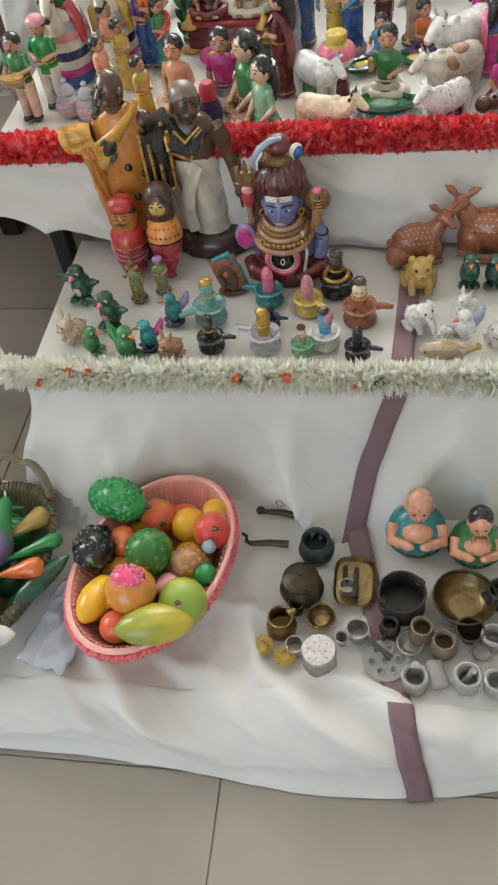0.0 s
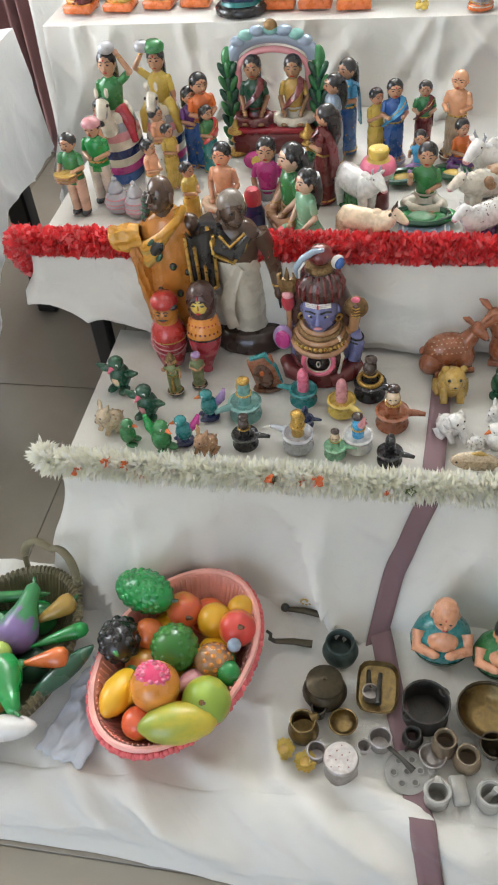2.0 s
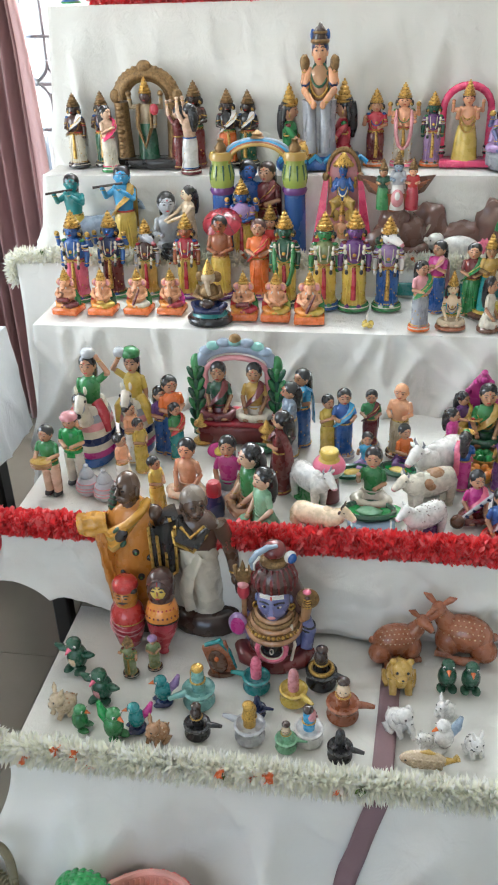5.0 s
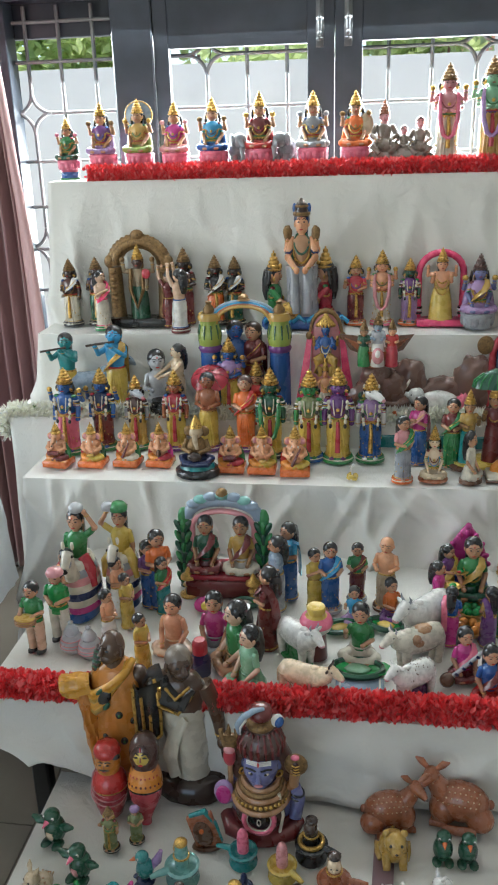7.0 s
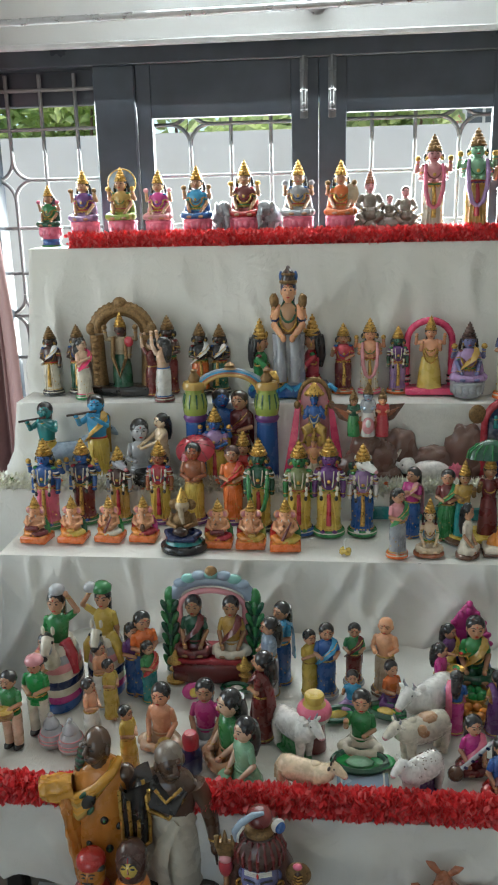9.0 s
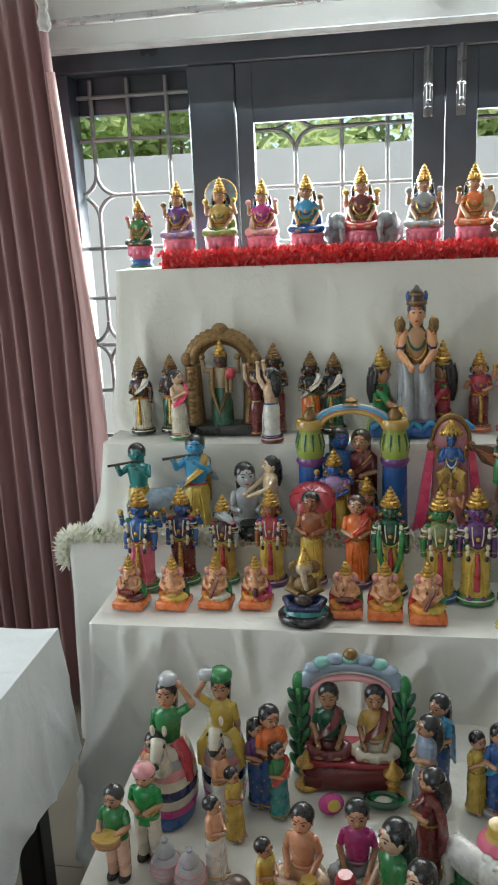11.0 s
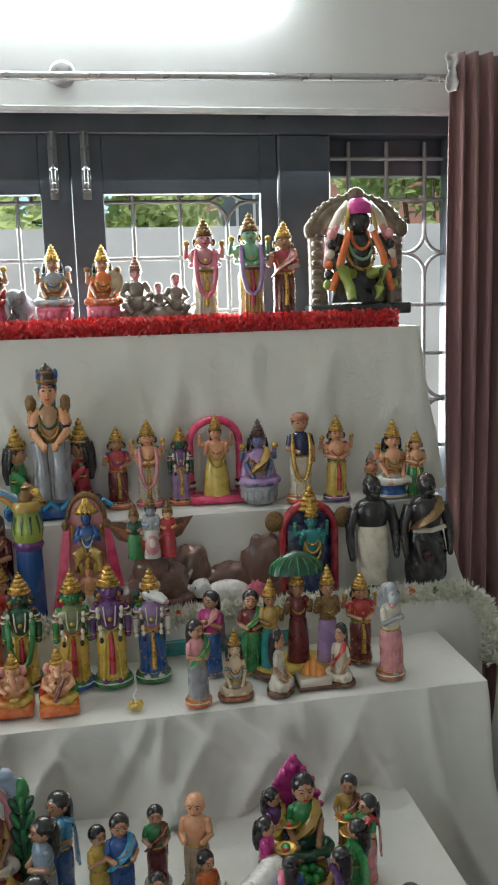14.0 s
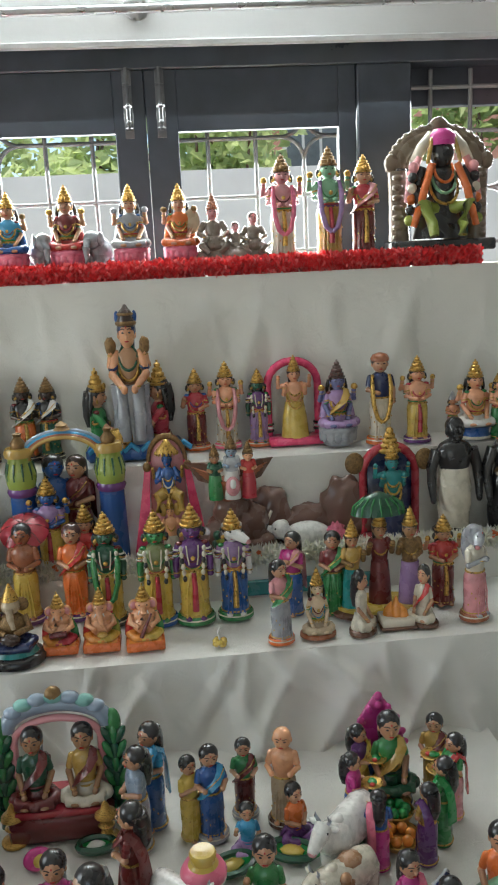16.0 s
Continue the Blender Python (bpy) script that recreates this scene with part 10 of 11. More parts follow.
# ---- lowest step: baskets of clay fruit, toy kitchen ----
def weave_basket(name, x, y, z, a, b, hgt, turn, label, col, rim_col, flare=0.78, ruffle=False, handles=False):
    """Oval basket: a thin woven wall of upright strips between hoops, a floor and a thick rim."""
    ob = holder(name, pose(x, y, z, 0, 0, turn), label, "basket", "fruit and vegetable baskets")
    n = 44
    outer, inner = [], []
    levels = [(0.0, flare), (0.3, flare + (1 - flare) * 0.45), (0.65, flare + (1 - flare) * 0.78), (1.0, 1.0)]
    k = Clay()
    for off in (0.0, -0.006):
        vs = []
        for f, s in levels:
            for i in range(n):
                t = 2 * math.pi * i / n
                vs.append(((b * s + off) * math.cos(t), (a * s + off) * math.sin(t), f * hgt + (0.003 if off else 0)))
        k.add(vs, [[j * n + i, j * n + (i + 1) % n, (j + 1) * n + (i + 1) % n, (j + 1) * n + i] for j in range(3) for i in range(n)], col)
    k.make("wall", ob)
    Clay().loft([(0, 0, 0.0, b * flare, a * flare), (0, 0, 0.006, b * flare, a * flare)], col, n).make("bottom", ob)
    strips = Clay()
    for i in range(n * 2):
        t = 2 * math.pi * i / (n * 2)
        for f0, off in ((0, 0.002), (0, -0.008)):
            pts = [((b * s + off) * math.cos(t), (a * s + off) * math.sin(t), f * hgt) for f, s in levels]
            strips.tube(pts, 0.0022, col, 5)
    for f in (0.2, 0.4, 0.6, 0.8):
        s = flare + (1 - flare) * (0.1 + 0.9 * f)
        strips.ring((0, 0, f * hgt), b * s + 0.003, 0.0026, col, n, a * s + 0.003)
    strips.make("weave", ob, kind="stuff")
    r = Clay()
    r.ring((0, 0, hgt), b + 0.001, 0.0062, col if ruffle else rim_col, n, a + 0.001)
    if ruffle:
        m = 120
        for i in range(m):
            t = 2 * math.pi * i / m
            r.ball(((b + 0.007) * math.cos(t), (a + 0.007) * math.sin(t), hgt - 0.011 + 0.003 * math.sin(i * 2.1)), (0.0070, 0.0070, 0.0085), rim_col, 7, 5)
    else:
        for i in range(96):
            t = 2 * math.pi * i / 96
            c = Vector(((b + 0.001) * math.cos(t), (a + 0.001) * math.sin(t), hgt))
            d = Vector((math.cos(t), math.sin(t), 0))
            r.tube([c - d * 0.008, c + Vector((0, 0, 0.008)), c + d * 0.008], 0.003, rim_col, 5)
    r.make("rim", ob)
    if handles:
        for sy, lean in ((1, 0.02), (-1, 0.09)):
            k = Clay()
            pts = [(0.062 * math.cos(q), sy * (a * 0.95 + lean * math.sin(q)), hgt + (0.085 if sy > 0 else 0.03) * math.sin(q) ** 0.5 * (1 - 0.24 * math.exp(-((q - math.pi / 2) / 0.28) ** 2))) for q in [math.pi * i / 18 for i in range(19)]]
            k.tube(pts, 0.006, rim_col, 8)
            for i in range(54):
                j = i / 54 * 17
                p = Vector(pts[int(j)]).lerp(Vector(pts[int(j) + 1]), j % 1)
                k.ball(p, (0.0105, 0.0085, 0.0048), rim_col, 6, 4)
            k.make("handle", ob, "bound cane handle")
    return ob


PINK_PLASTIC = surface("pink_cane", (0.86, 0.42, 0.36), 0.45, 0, 0.14, 20, 0.2, 120, coat=0.1)
RED_PLASTIC = surface("red_cane", (0.78, 0.15, 0.16), 0.42, 0, 0.14, 20, 0.2, 120, coat=0.1)
OLIVE_CANE = surface("olive_cane", (0.19, 0.165, 0.095), 0.5, 0, 0.25, 20, 0.3, 120)
weave_basket("fruit_basket", -0.393, 0.727, 0.052, 0.190, 0.130, 0.088, -20, "pink woven basket full of painted clay fruit", PINK_PLASTIC, RED_PLASTIC, 0.72, True)
weave_basket("vegetable_basket", -0.728, 0.70, 0.052, 0.185, 0.128, 0.085, -16, "dark olive cane basket full of painted clay vegetables", OLIVE_CANE, OLIVE_CANE, 0.72, False, True)


def plastic_sheet(x, y, z, w, d, turn):
    """A crumpled piece of clear packing plastic lying on the cloth."""
    m, nt, p = nodes_of("milky_plastic")
    p.inputs["Base Color"].default_value, p.inputs["Roughness"].default_value = (0.80, 0.84, 0.90, 1), 0.22
    p.inputs["Transmission Weight"].default_value, p.inputs["IOR"].default_value = 0.35, 1.3
    nu, nv, vs = 26, 34, []
    for j in range(nv):
        for i in range(nu):
            u, v = i / (nu - 1), j / (nv - 1)
            rag = 0.012 * noise.noise((v * 7, 1, 3)) * (1 if u > 0.5 else -1) * abs(u - 0.5) * 2
            hgt = 0.010 * (1 - abs(noise.noise((u * 3, v * 4, 7)))) ** 3 + 0.005 * abs(noise.noise((u * 9, v * 9, 2)))
            vs.append(((u - 0.5) * w + rag, (v - 0.5) * d + 0.010 * noise.noise((u * 6, 5, v)), hgt + 0.003))
    ob = Clay().add(vs, grid_faces(nu, nv), m).make("plastic_sheet", None, "crumpled milky clear plastic sheet between the baskets", "plastic sheet", m=pose(x, y, z, 0, 0, turn), angle=0)
    ob.modifiers.new("thickness", "SOLIDIFY").thickness = 0.0008


plastic_sheet(-0.552, 0.635, 0.056, 0.095, 0.20, -14)


def two_tone(name, c1, c2, sharp=0.25, axis=2):
    """Enamel that blends from one colour to another along the fruit, as sprayed clay fruit is."""
    if name in MATS:
        return MATS[name]
    m, nt, p = nodes_of(name)
    N, L = nt.nodes, nt.links
    tc = N.new("ShaderNodeTexCoord")
    sep = N.new("ShaderNodeSeparateXYZ")
    L.new(tc.outputs["Generated"], sep.inputs[0])
    n1 = N.new("ShaderNodeTexNoise")
    n1.inputs["Scale"].default_value, n1.inputs["Detail"].default_value = 4.0, 5
    L.new(tc.outputs["Generated"], n1.inputs["Vector"])
    ad = N.new("ShaderNodeMath")
    L.new(sep.outputs[axis], ad.inputs[0])
    L.new(n1.outputs["Fac"], ad.inputs[1])
    mr = N.new("ShaderNodeMapRange")
    mr.inputs["From Min"].default_value, mr.inputs["From Max"].default_value = 1.0 - sharp, 1.0 + sharp
    L.new(ad.outputs[0], mr.inputs["Value"])
    mx = N.new("ShaderNodeMix")
    mx.data_type = "RGBA"
    L.new(mr.outputs[0], mx.inputs[0])
    mx.inputs[6].default_value, mx.inputs[7].default_value = (*c1, 1), (*c2, 1)
    L.new(mx.outputs[2], p.inputs["Base Color"])
    p.inputs["Roughness"].default_value, p.inputs["Coat Weight"].default_value, p.inputs["Coat Roughness"].default_value = 0.32, 0.4, 0.15
    n2 = N.new("ShaderNodeTexNoise")
    n2.inputs["Scale"].default_value = 60
    L.new(tc.outputs["Object"], n2.inputs["Vector"])
    b = N.new("ShaderNodeBump")
    b.inputs["Strength"].default_value, b.inputs["Distance"].default_value = 0.12, 0.002
    L.new(n2.outputs["Fac"], b.inputs["Height"])
    L.new(b.outputs[0], p.inputs["Normal"])
    MATS[name] = m
    return m


F_MANGO = two_tone("mango_blush", (0.74, 0.42, 0.04), (0.74, 0.13, 0.05))
F_APPLE = two_tone("apple_blush", (0.76, 0.40, 0.03), (0.70, 0.07, 0.05))
F_PAPAYA = two_tone("papaya", (0.62, 0.50, 0.05), (0.30, 0.36, 0.05))
F_LIMEAPPLE = two_tone("green_apple", (0.60, 0.46, 0.03), (0.28, 0.40, 0.05))
F_YELLOW = two_tone("ripe_yellow", (0.80, 0.50, 0.02), (0.78, 0.42, 0.02))
F_CUSTARD = two_tone("custard_apple", (0.07, 0.26, 0.025), (0.03, 0.17, 0.02))
F_BRINJAL = two_tone("brinjal", (0.20, 0.13, 0.30), (0.04, 0.26, 0.08), 0.08)


def fruit(x, y, z, name, label, mat, r, turn=(0, 0, 0), shape=None, knobs=0, knob_mat=None, stem=None, category="clay fruit", tip=None, waist=None):
    """A clay fruit of half sizes r (long axis local z)."""
    label = label if len(label.split()) > 3 else "glossy hand-painted " + label
    ob = holder(name, pose(x, y, z) @ Matrix(Euler([radians(q) for q in turn]).to_matrix().to_4x4()), label, category, "painted clay fruit" if category == "clay fruit" else "painted clay vegetables")
    r = tuple(1.1 * q for q in r)
    k = Clay()
    prof = shape or [(0.0, -1.0), (0.30, -0.95), (0.62, -0.78), (0.88, -0.45), (1.0, 0.0), (0.90, 0.42), (0.66, 0.76), (0.34, 0.93), (0.06, 0.97)]
    k.loft([(0, 0, zz * r[2], max(q * r[0], 1e-4), max(q * r[1], 1e-4)) for q, zz in prof], mat, 24)
    k.make("body", ob)
    if knobs:
        # every knob or berry is a piece of its own on one shared mesh
        s = (0.24 if knobs < 60 else 0.16) * 1.2
        first = None
        for i in range(knobs):
            zz = -0.86 + 1.72 * (i + 0.5) / knobs
            a = i * 2.39996
            q = math.sqrt(max(0, 1 - zz * zz)) * 0.86
            at = pose(q * r[0] * math.cos(a), q * r[1] * math.sin(a), 0.86 * zz * r[2])
            if first is None:
                first = Clay().ball((0, 0, 0), (s * r[0], s * r[1], s * r[0]), knob_mat or mat, 9, 6).make("berry" if knobs < 40 else "knob", ob, m=at)
            else:
                piece = new(first.name.split(".")[0], first.data)
                piece.parent = ob
                piece.matrix_basis = at
    if stem:
        Clay().tube([(0, 0, 0.92 * r[2]), (0.002, 0, 1.03 * r[2]), (0.006, 0, 1.16 * r[2])], [0.006, 0.004, 0.003], stem, 7).make("stem", ob)
    if tip:
        Clay().ball((0, 0, -0.92 * r[2]), (0.45 * r[0], 0.45 * r[1], 0.22 * r[2]), tip, 12, 8, rough=0.15, freq=3).make("tip", ob)
    return ob


LONG = [(0.0, -1.0), (0.28, -0.96), (0.60, -0.80), (0.85, -0.45), (1.0, -0.05), (0.93, 0.35), (0.66, 0.70), (0.34, 0.90), (0.12, 1.0)]
TAPER = [(0.0, -1.0), (0.08, -0.97), (0.30, -0.65), (0.55, -0.25), (0.80, 0.2), (1.0, 0.6), (0.9, 0.85), (0.5, 0.98), (0.05, 1.0)]
PEAR = [(0.0, -1.0), (0.5, -0.94), (0.9, -0.7), (1.0, -0.4), (0.85, -0.05), (0.55, 0.3), (0.42, 0.6), (0.34, 0.88), (0.12, 1.0)]
fruit(-0.477, 0.837, 0.165, "bitter_gourd", "knobbly glossy green clay bitter gourd", paint("leaf"), (0.037, 0.037, 0.060), (80, 0, 68), LONG, 110, paint("leaf"), "dark_green")
fruit(-0.503, 0.741, 0.145, "grape_bunch", "glossy black clay bunch of grapes", paint("black"), (0.034, 0.034, 0.046), (60, 0, 10), None, 34, paint("black"), "green")
fruit(-0.402, 0.826, 0.13, "mango", "orange and red clay mango", F_MANGO, (0.031, 0.031, 0.036), (60, 0, 30), None, 0, None, "brown")
fruit(-0.339, 0.809, 0.13, "peach", "yellow clay peach", F_YELLOW, (0.031, 0.031, 0.031), (30, 0, 0))
fruit(-0.294, 0.841, 0.125, "peach", "yellow clay peach", F_YELLOW, (0.026, 0.026, 0.028), (30, 0, 0))
fruit(-0.291, 0.789, 0.145, "apple", "red and yellow blushed clay apple", F_APPLE, (0.032, 0.032, 0.029), (25, 20, 0), None, 0, None, "brown")
fruit(-0.457, 0.768, 0.13, "orange", "plain clay orange", paint("orange"), (0.027, 0.027, 0.026), (20, 0, 0))
fruit(-0.394, 0.728, 0.16, "custard_apple", "green knobbly clay custard apple", F_CUSTARD, (0.039, 0.039, 0.038), (30, 0, 0), None, 64, F_CUSTARD)
fruit(-0.324, 0.722, 0.14, "pineapple", "orange brown clay pineapple with green crown", paint("tan"), (0.029, 0.029, 0.034), (60, 0, -55), None, 60, paint("saffron"), None, tip="green")
fruit(-0.293, 0.703, 0.135, "lime_fruit", "small dark green clay lime", paint("leaf"), (0.021, 0.021, 0.022), (20, 0, 0))
fruit(-0.288, 0.745, 0.16, "berry", "small blue-grey clay berry", paint("grey_blue"), (0.012, 0.012, 0.012), (0, 0, 0))
fruit(-0.482, 0.644, 0.13, "yellow_mango", "long yellow clay fruit with green tip", F_YELLOW, (0.027, 0.027, 0.048), (80, 0, -12), LONG, 0, None, None, tip="green")
fruit(-0.452, 0.662, 0.125, "banana", "yellow clay banana", F_YELLOW, (0.017, 0.017, 0.042), (80, 0, -20), LONG)
fruit(-0.410, 0.647, 0.165, "mango", "large orange clay mango with rough pink top", paint("saffron"), (0.041, 0.041, 0.043), (20, 0, 0), None, 0)
fruit(-0.409, 0.649, 0.198, "mango_slice", "rough pink clay cut fruit half", paint("hot_pink"), (0.028, 0.024, 0.016), (15, 0, 0), None, 60, paint("pink"))
fruit(-0.364, 0.673, 0.135, "red_pear", "small red clay pear", paint("rose"), (0.021, 0.021, 0.032), (70, 0, -50), PEAR)
fruit(-0.321, 0.642, 0.14, "green_apple", "yellow-green clay apple", F_LIMEAPPLE, (0.040, 0.040, 0.036), (30, 0, 0), None, 0, None, "brown")
fruit(-0.360, 0.593, 0.148, "papaya", "long yellow-green clay papaya", F_PAPAYA, (0.033, 0.033, 0.062), (82, 0, -72), LONG)
fruit(-0.434, 0.596, 0.125, "orange", "plain clay orange", F_MANGO, (0.027, 0.027, 0.027), (0, 0, 0))
for i, (fx, fy) in enumerate(((-0.43, 0.80), (-0.36, 0.84), (-0.33, 0.76), (-0.40, 0.66), (-0.36, 0.70), (-0.46, 0.72))):
    fruit(fx, fy, 0.092, "peach", "yellow clay peach", F_MANGO if i % 2 else F_YELLOW, (0.034, 0.034, 0.032), (20 * i, 0, 0))

VEG = "clay vegetable"
fruit(-0.695, 0.755, 0.16, "brinjal", "purple clay brinjal with green cap", F_BRINJAL, (0.036, 0.036, 0.062), (65, 0, 170), PEAR, 0, None, "green", VEG)
fruit(-0.776, 0.760, 0.15, "green_brinjal", "pale green clay brinjal", paint("mint"), (0.026, 0.026, 0.050), (82, 0, 75), PEAR, 0, None, "green", VEG)
fruit(-0.759, 0.809, 0.14, "long_beans", "long green clay pod", paint("green"), (0.011, 0.011, 0.085), (85, 0, 98), LONG, 0, None, None, VEG)
fruit(-0.648, 0.784, 0.145, "yellow_pepper", "yellow clay pepper", paint("mustard"), (0.019, 0.019, 0.042), (85, 0, 130), TAPER, 0, None, "green", VEG)
fruit(-0.620, 0.728, 0.15, "green_chilli", "long green clay chilli", paint("leaf"), (0.014, 0.014, 0.055), (80, 0, 112), TAPER, 0, None, None, VEG)
fruit(-0.626, 0.675, 0.16, "carrot", "orange clay carrot with green top", paint("orange"), (0.018, 0.018, 0.042), (85, 0, 105), TAPER, 0, None, None, VEG, tip="green")
fruit(-0.592, 0.666, 0.14, "cucumber", "dark green clay cucumber", paint("dark_green"), (0.017, 0.017, 0.065), (82, 0, 140), LONG, 0, None, None, VEG)
fruit(-0.756, 0.701, 0.15, "green_tomato", "round green clay vegetable", paint("leaf"), (0.028, 0.028, 0.024), (15, 0, 0), None, 0, None, "dark_green", VEG)
fruit(-0.713, 0.668, 0.165, "guava", "pale green and white clay guava", paint("lime"), (0.028, 0.028, 0.026), (20, 0, 0), None, 0, None, None, VEG)
fruit(-0.676, 0.617, 0.165, "bottle_gourd", "glossy green clay bottle gourd", paint("leaf"), (0.034, 0.034, 0.062), (80, 0, 38), PEAR, 0, None, "green", VEG)
fruit(-0.761, 0.638, 0.15, "purple_brinjal", "violet clay brinjal", paint("lilac"), (0.028, 0.028, 0.036), (30, 0, 0), None, 0, None, "green", VEG)
fruit(-0.698, 0.592, 0.145, "potato", "yellow-brown clay potato", paint("mustard"), (0.026, 0.022, 0.022), (0, 0, 0), None, 0, None, None, VEG)
fruit(-0.652, 0.545, 0.155, "radish", "white clay radish", paint("white"), (0.021, 0.021, 0.052), (85, 0, 100), LONG, 0, None, None, VEG)
fruit(-0.739, 0.561, 0.15, "purple_brinjal", "violet clay brinjal", paint("purple"), (0.026, 0.026, 0.036), (60, 0, 30), None, 0, None, "green", VEG)
for i, (fx, fy) in enumerate(((-0.76, 0.77), (-0.70, 0.80), (-0.68, 0.70), (-0.76, 0.66), (-0.71, 0.60), (-0.80, 0.72))):
    fruit(fx, fy, 0.09, "green_tomato", "round green clay vegetable", paint(("green", "leaf", "dark_green")[i % 3]), (0.036, 0.034, 0.03), (10 * i, 0, 0), None, 0, None, None, VEG)

# toy kitchen of metal and stone
BRASS = surface("aged_brass", (0.223, 0.155, 0.062), 0.34, 0.9, 0.3, 60, 0.3, 150, dirt=(0.10, 0.075, 0.045), dirt_amount=0.8, wear=70)
DARK_BRASS = surface("dark_brass", (0.081, 0.065, 0.040), 0.4, 0.8, 0.3, 60, 0.35, 150, dirt=(0.05, 0.045, 0.035), dirt_amount=0.8, wear=70)
IRON = surface("old_iron", (0.065, 0.062, 0.055), 0.5, 0.6, 0.3, 60, 0.4, 150, dirt=(0.10, 0.075, 0.05), dirt_amount=0.4, wear=60)
GREEN_IRON = surface("verdigris_iron", (0.06, 0.085, 0.078), 0.4, 0.6, 0.3, 60, 0.4, 150)
TIN = surface("dull_tin", (0.42, 0.39, 0.37), 0.42, 0.8, 0.2, 60, 0.3, 150, dirt=(0.22, 0.19, 0.16), dirt_amount=0.6, wear=70)
SOAPSTONE = surface("grey_soapstone", (0.36, 0.35, 0.32), 0.6, 0, 0.12, 50, 0.35, 150, dirt=(0.20, 0.19, 0.17), dirt_amount=0.4, wear=50)
# darker soapstone for the plate's hollows; the shade inside is put into it
DARK_STONE = surface("worn_soapstone", (0.17, 0.165, 0.15), 0.6, 0, 0.12, 50, 0.3, 150)
TERRACOTTA = surface("brown_stoneware", (0.20, 0.15, 0.095), 0.45, 0.1, 0.2, 50, 0.3, 150)


def vessel(name, x, y, d, h, label, mat, shape="pot", handles=(), lid=None, inside=None, group="toy kitchen vessels"):
    """Small turned vessel with a real wall: d wide, h high. Handles and lids are parts."""
    z = 0.049
    ob = holder(name, pose(x, y, z, 0, 0, (len(label) * 37) % 90), label, "toy vessel", group)
    d, h = d * 1.1, h * 1.08
    r = d / 2
    P = {"pot": [(0.62, 0), (0.9, 0.15), (1.0, 0.42), (0.86, 0.72), (0.66, 0.84), (0.72, 0.94), (0.78, 1.0)], "jug": [(0.68, 0), (0.95, 0.12), (1.0, 0.35), (0.85, 0.66), (0.70, 0.82), (0.74, 0.94), (0.80, 1.0)],
         "cup": [(0.78, 0), (0.86, 0.06), (0.90, 0.5), (0.96, 0.92), (1.0, 1.0)], "bowl": [(0.45, 0), (0.55, 0.06), (0.82, 0.45), (0.97, 0.88), (1.0, 1.0)], "footed": [(0.55, 0), (0.40, 0.14), (0.36, 0.22), (0.80, 0.55), (1.0, 0.95), (1.0, 1.0)], "can": [(0.98, 0), (1.0, 0.04), (0.96, 0.10), (0.98, 0.5), (0.96, 0.9), (1.0, 1.0)],
         "mortar": [(0.85, 0), (0.90, 0.1), (0.86, 0.4), (0.92, 0.8), (1.0, 0.95), (0.96, 1.0)]}[shape]
    t = 0.0022 if shape != "mortar" else 0.0065
    k = Clay()
    out = [(0.0, 0.0005)] + [(q * r, zz * h) for q, zz in P]
    inn = [(max(q * r - t, 0.001), max(zz * h, 0.003)) for q, zz in P[::-1]] + [(0.0, 0.003)]
    k.lathe(out + inn, mat, 26)
    if inside:
        k.lathe([(max(q * r - t - 0.0004, 0.001), max(zz * h, 0.0036)) for q, zz in P[::-1]][1:] + [(0.0, 0.0036)], inside, 26)
    k.make("body", ob)
    Clay().ring((0, 0, h), P[-1][0] * r - t * 0.4, 0.0019 if shape != "mortar" else 0.003, mat, 26).make("rim", ob)
    for hd in handles:
        kk = Clay()
        if hd == "ears":
            for sx in (-1, 1):
                Clay().ring((sx * r * 0.98, 0, h * 0.82), 0.008, 0.0022, mat, 12, turn=(0, 90 if False else 20, 0)).make("ear", ob)
        elif hd == "long":
            kk.tube([(0, -r * 0.9, h * 0.8), (0, -r - 0.03, h * 0.85), (0, -r - 0.055, h * 0.7)], [0.004, 0.004, 0.0065], IRON, 8)
            kk.make("handle", ob, "dark long handle")
        elif hd == "spout":
            kk.tube([(r * 0.8, 0, h * 0.6), (r * 1.25, 0, h * 0.85), (r * 1.4, 0, h * 1.05)], [0.005, 0.004, 0.003], mat, 8)
            kk.make("spout", ob)
            Clay().ring((-r * 1.05, 0, h * 0.62), 0.009, 0.002, mat, 12, turn=(90, 0, 0)).make("handle", ob)
        elif hd == "lip":
            kk.tube([(r * 0.6, 0, h * 0.93), (r * 1.05, 0, h * 1.02)], [0.010, 0.005], mat, 8)
            kk.make("lip", ob)
    if lid == "dome":
        Clay().lathe([(r * 0.80, h), (r * 0.82, h + 0.004), (r * 0.5, h + 0.012), (0.004, h + 0.016), (0.005, h + 0.021), (0, h + 0.022)], mat, 24).make("lid", ob)
    if lid == "holes":
        kk = Clay().lathe([(r * 1.02, h - 0.004), (r * 1.02, h + 0.004), (r * 0.96, h + 0.006), (0, h + 0.006)], TIN, 26)
        top = kk.make("lid", ob, "perforated tin lid", angle=25)
        for i in range(10):
            a = i * 2.399
            q = r * 0.8 * math.sqrt((i + 0.5) / 10)
            Clay().ball((q * math.cos(a), q * math.sin(a), h + 0.0058), (0.0016, 0.0016, 0.0008), "maroon", 6, 4).make("hole", top)
    if lid == "pestle":
        Clay().tube([(-r * 0.3, 0, h * 0.35), (r * 0.15, 0.002, h * 0.8), (r * 0.4, 0.003, h * 1.15)], [0.006, 0.004, 0.006], SOAPSTONE, 8).make("pestle", ob)
    return ob


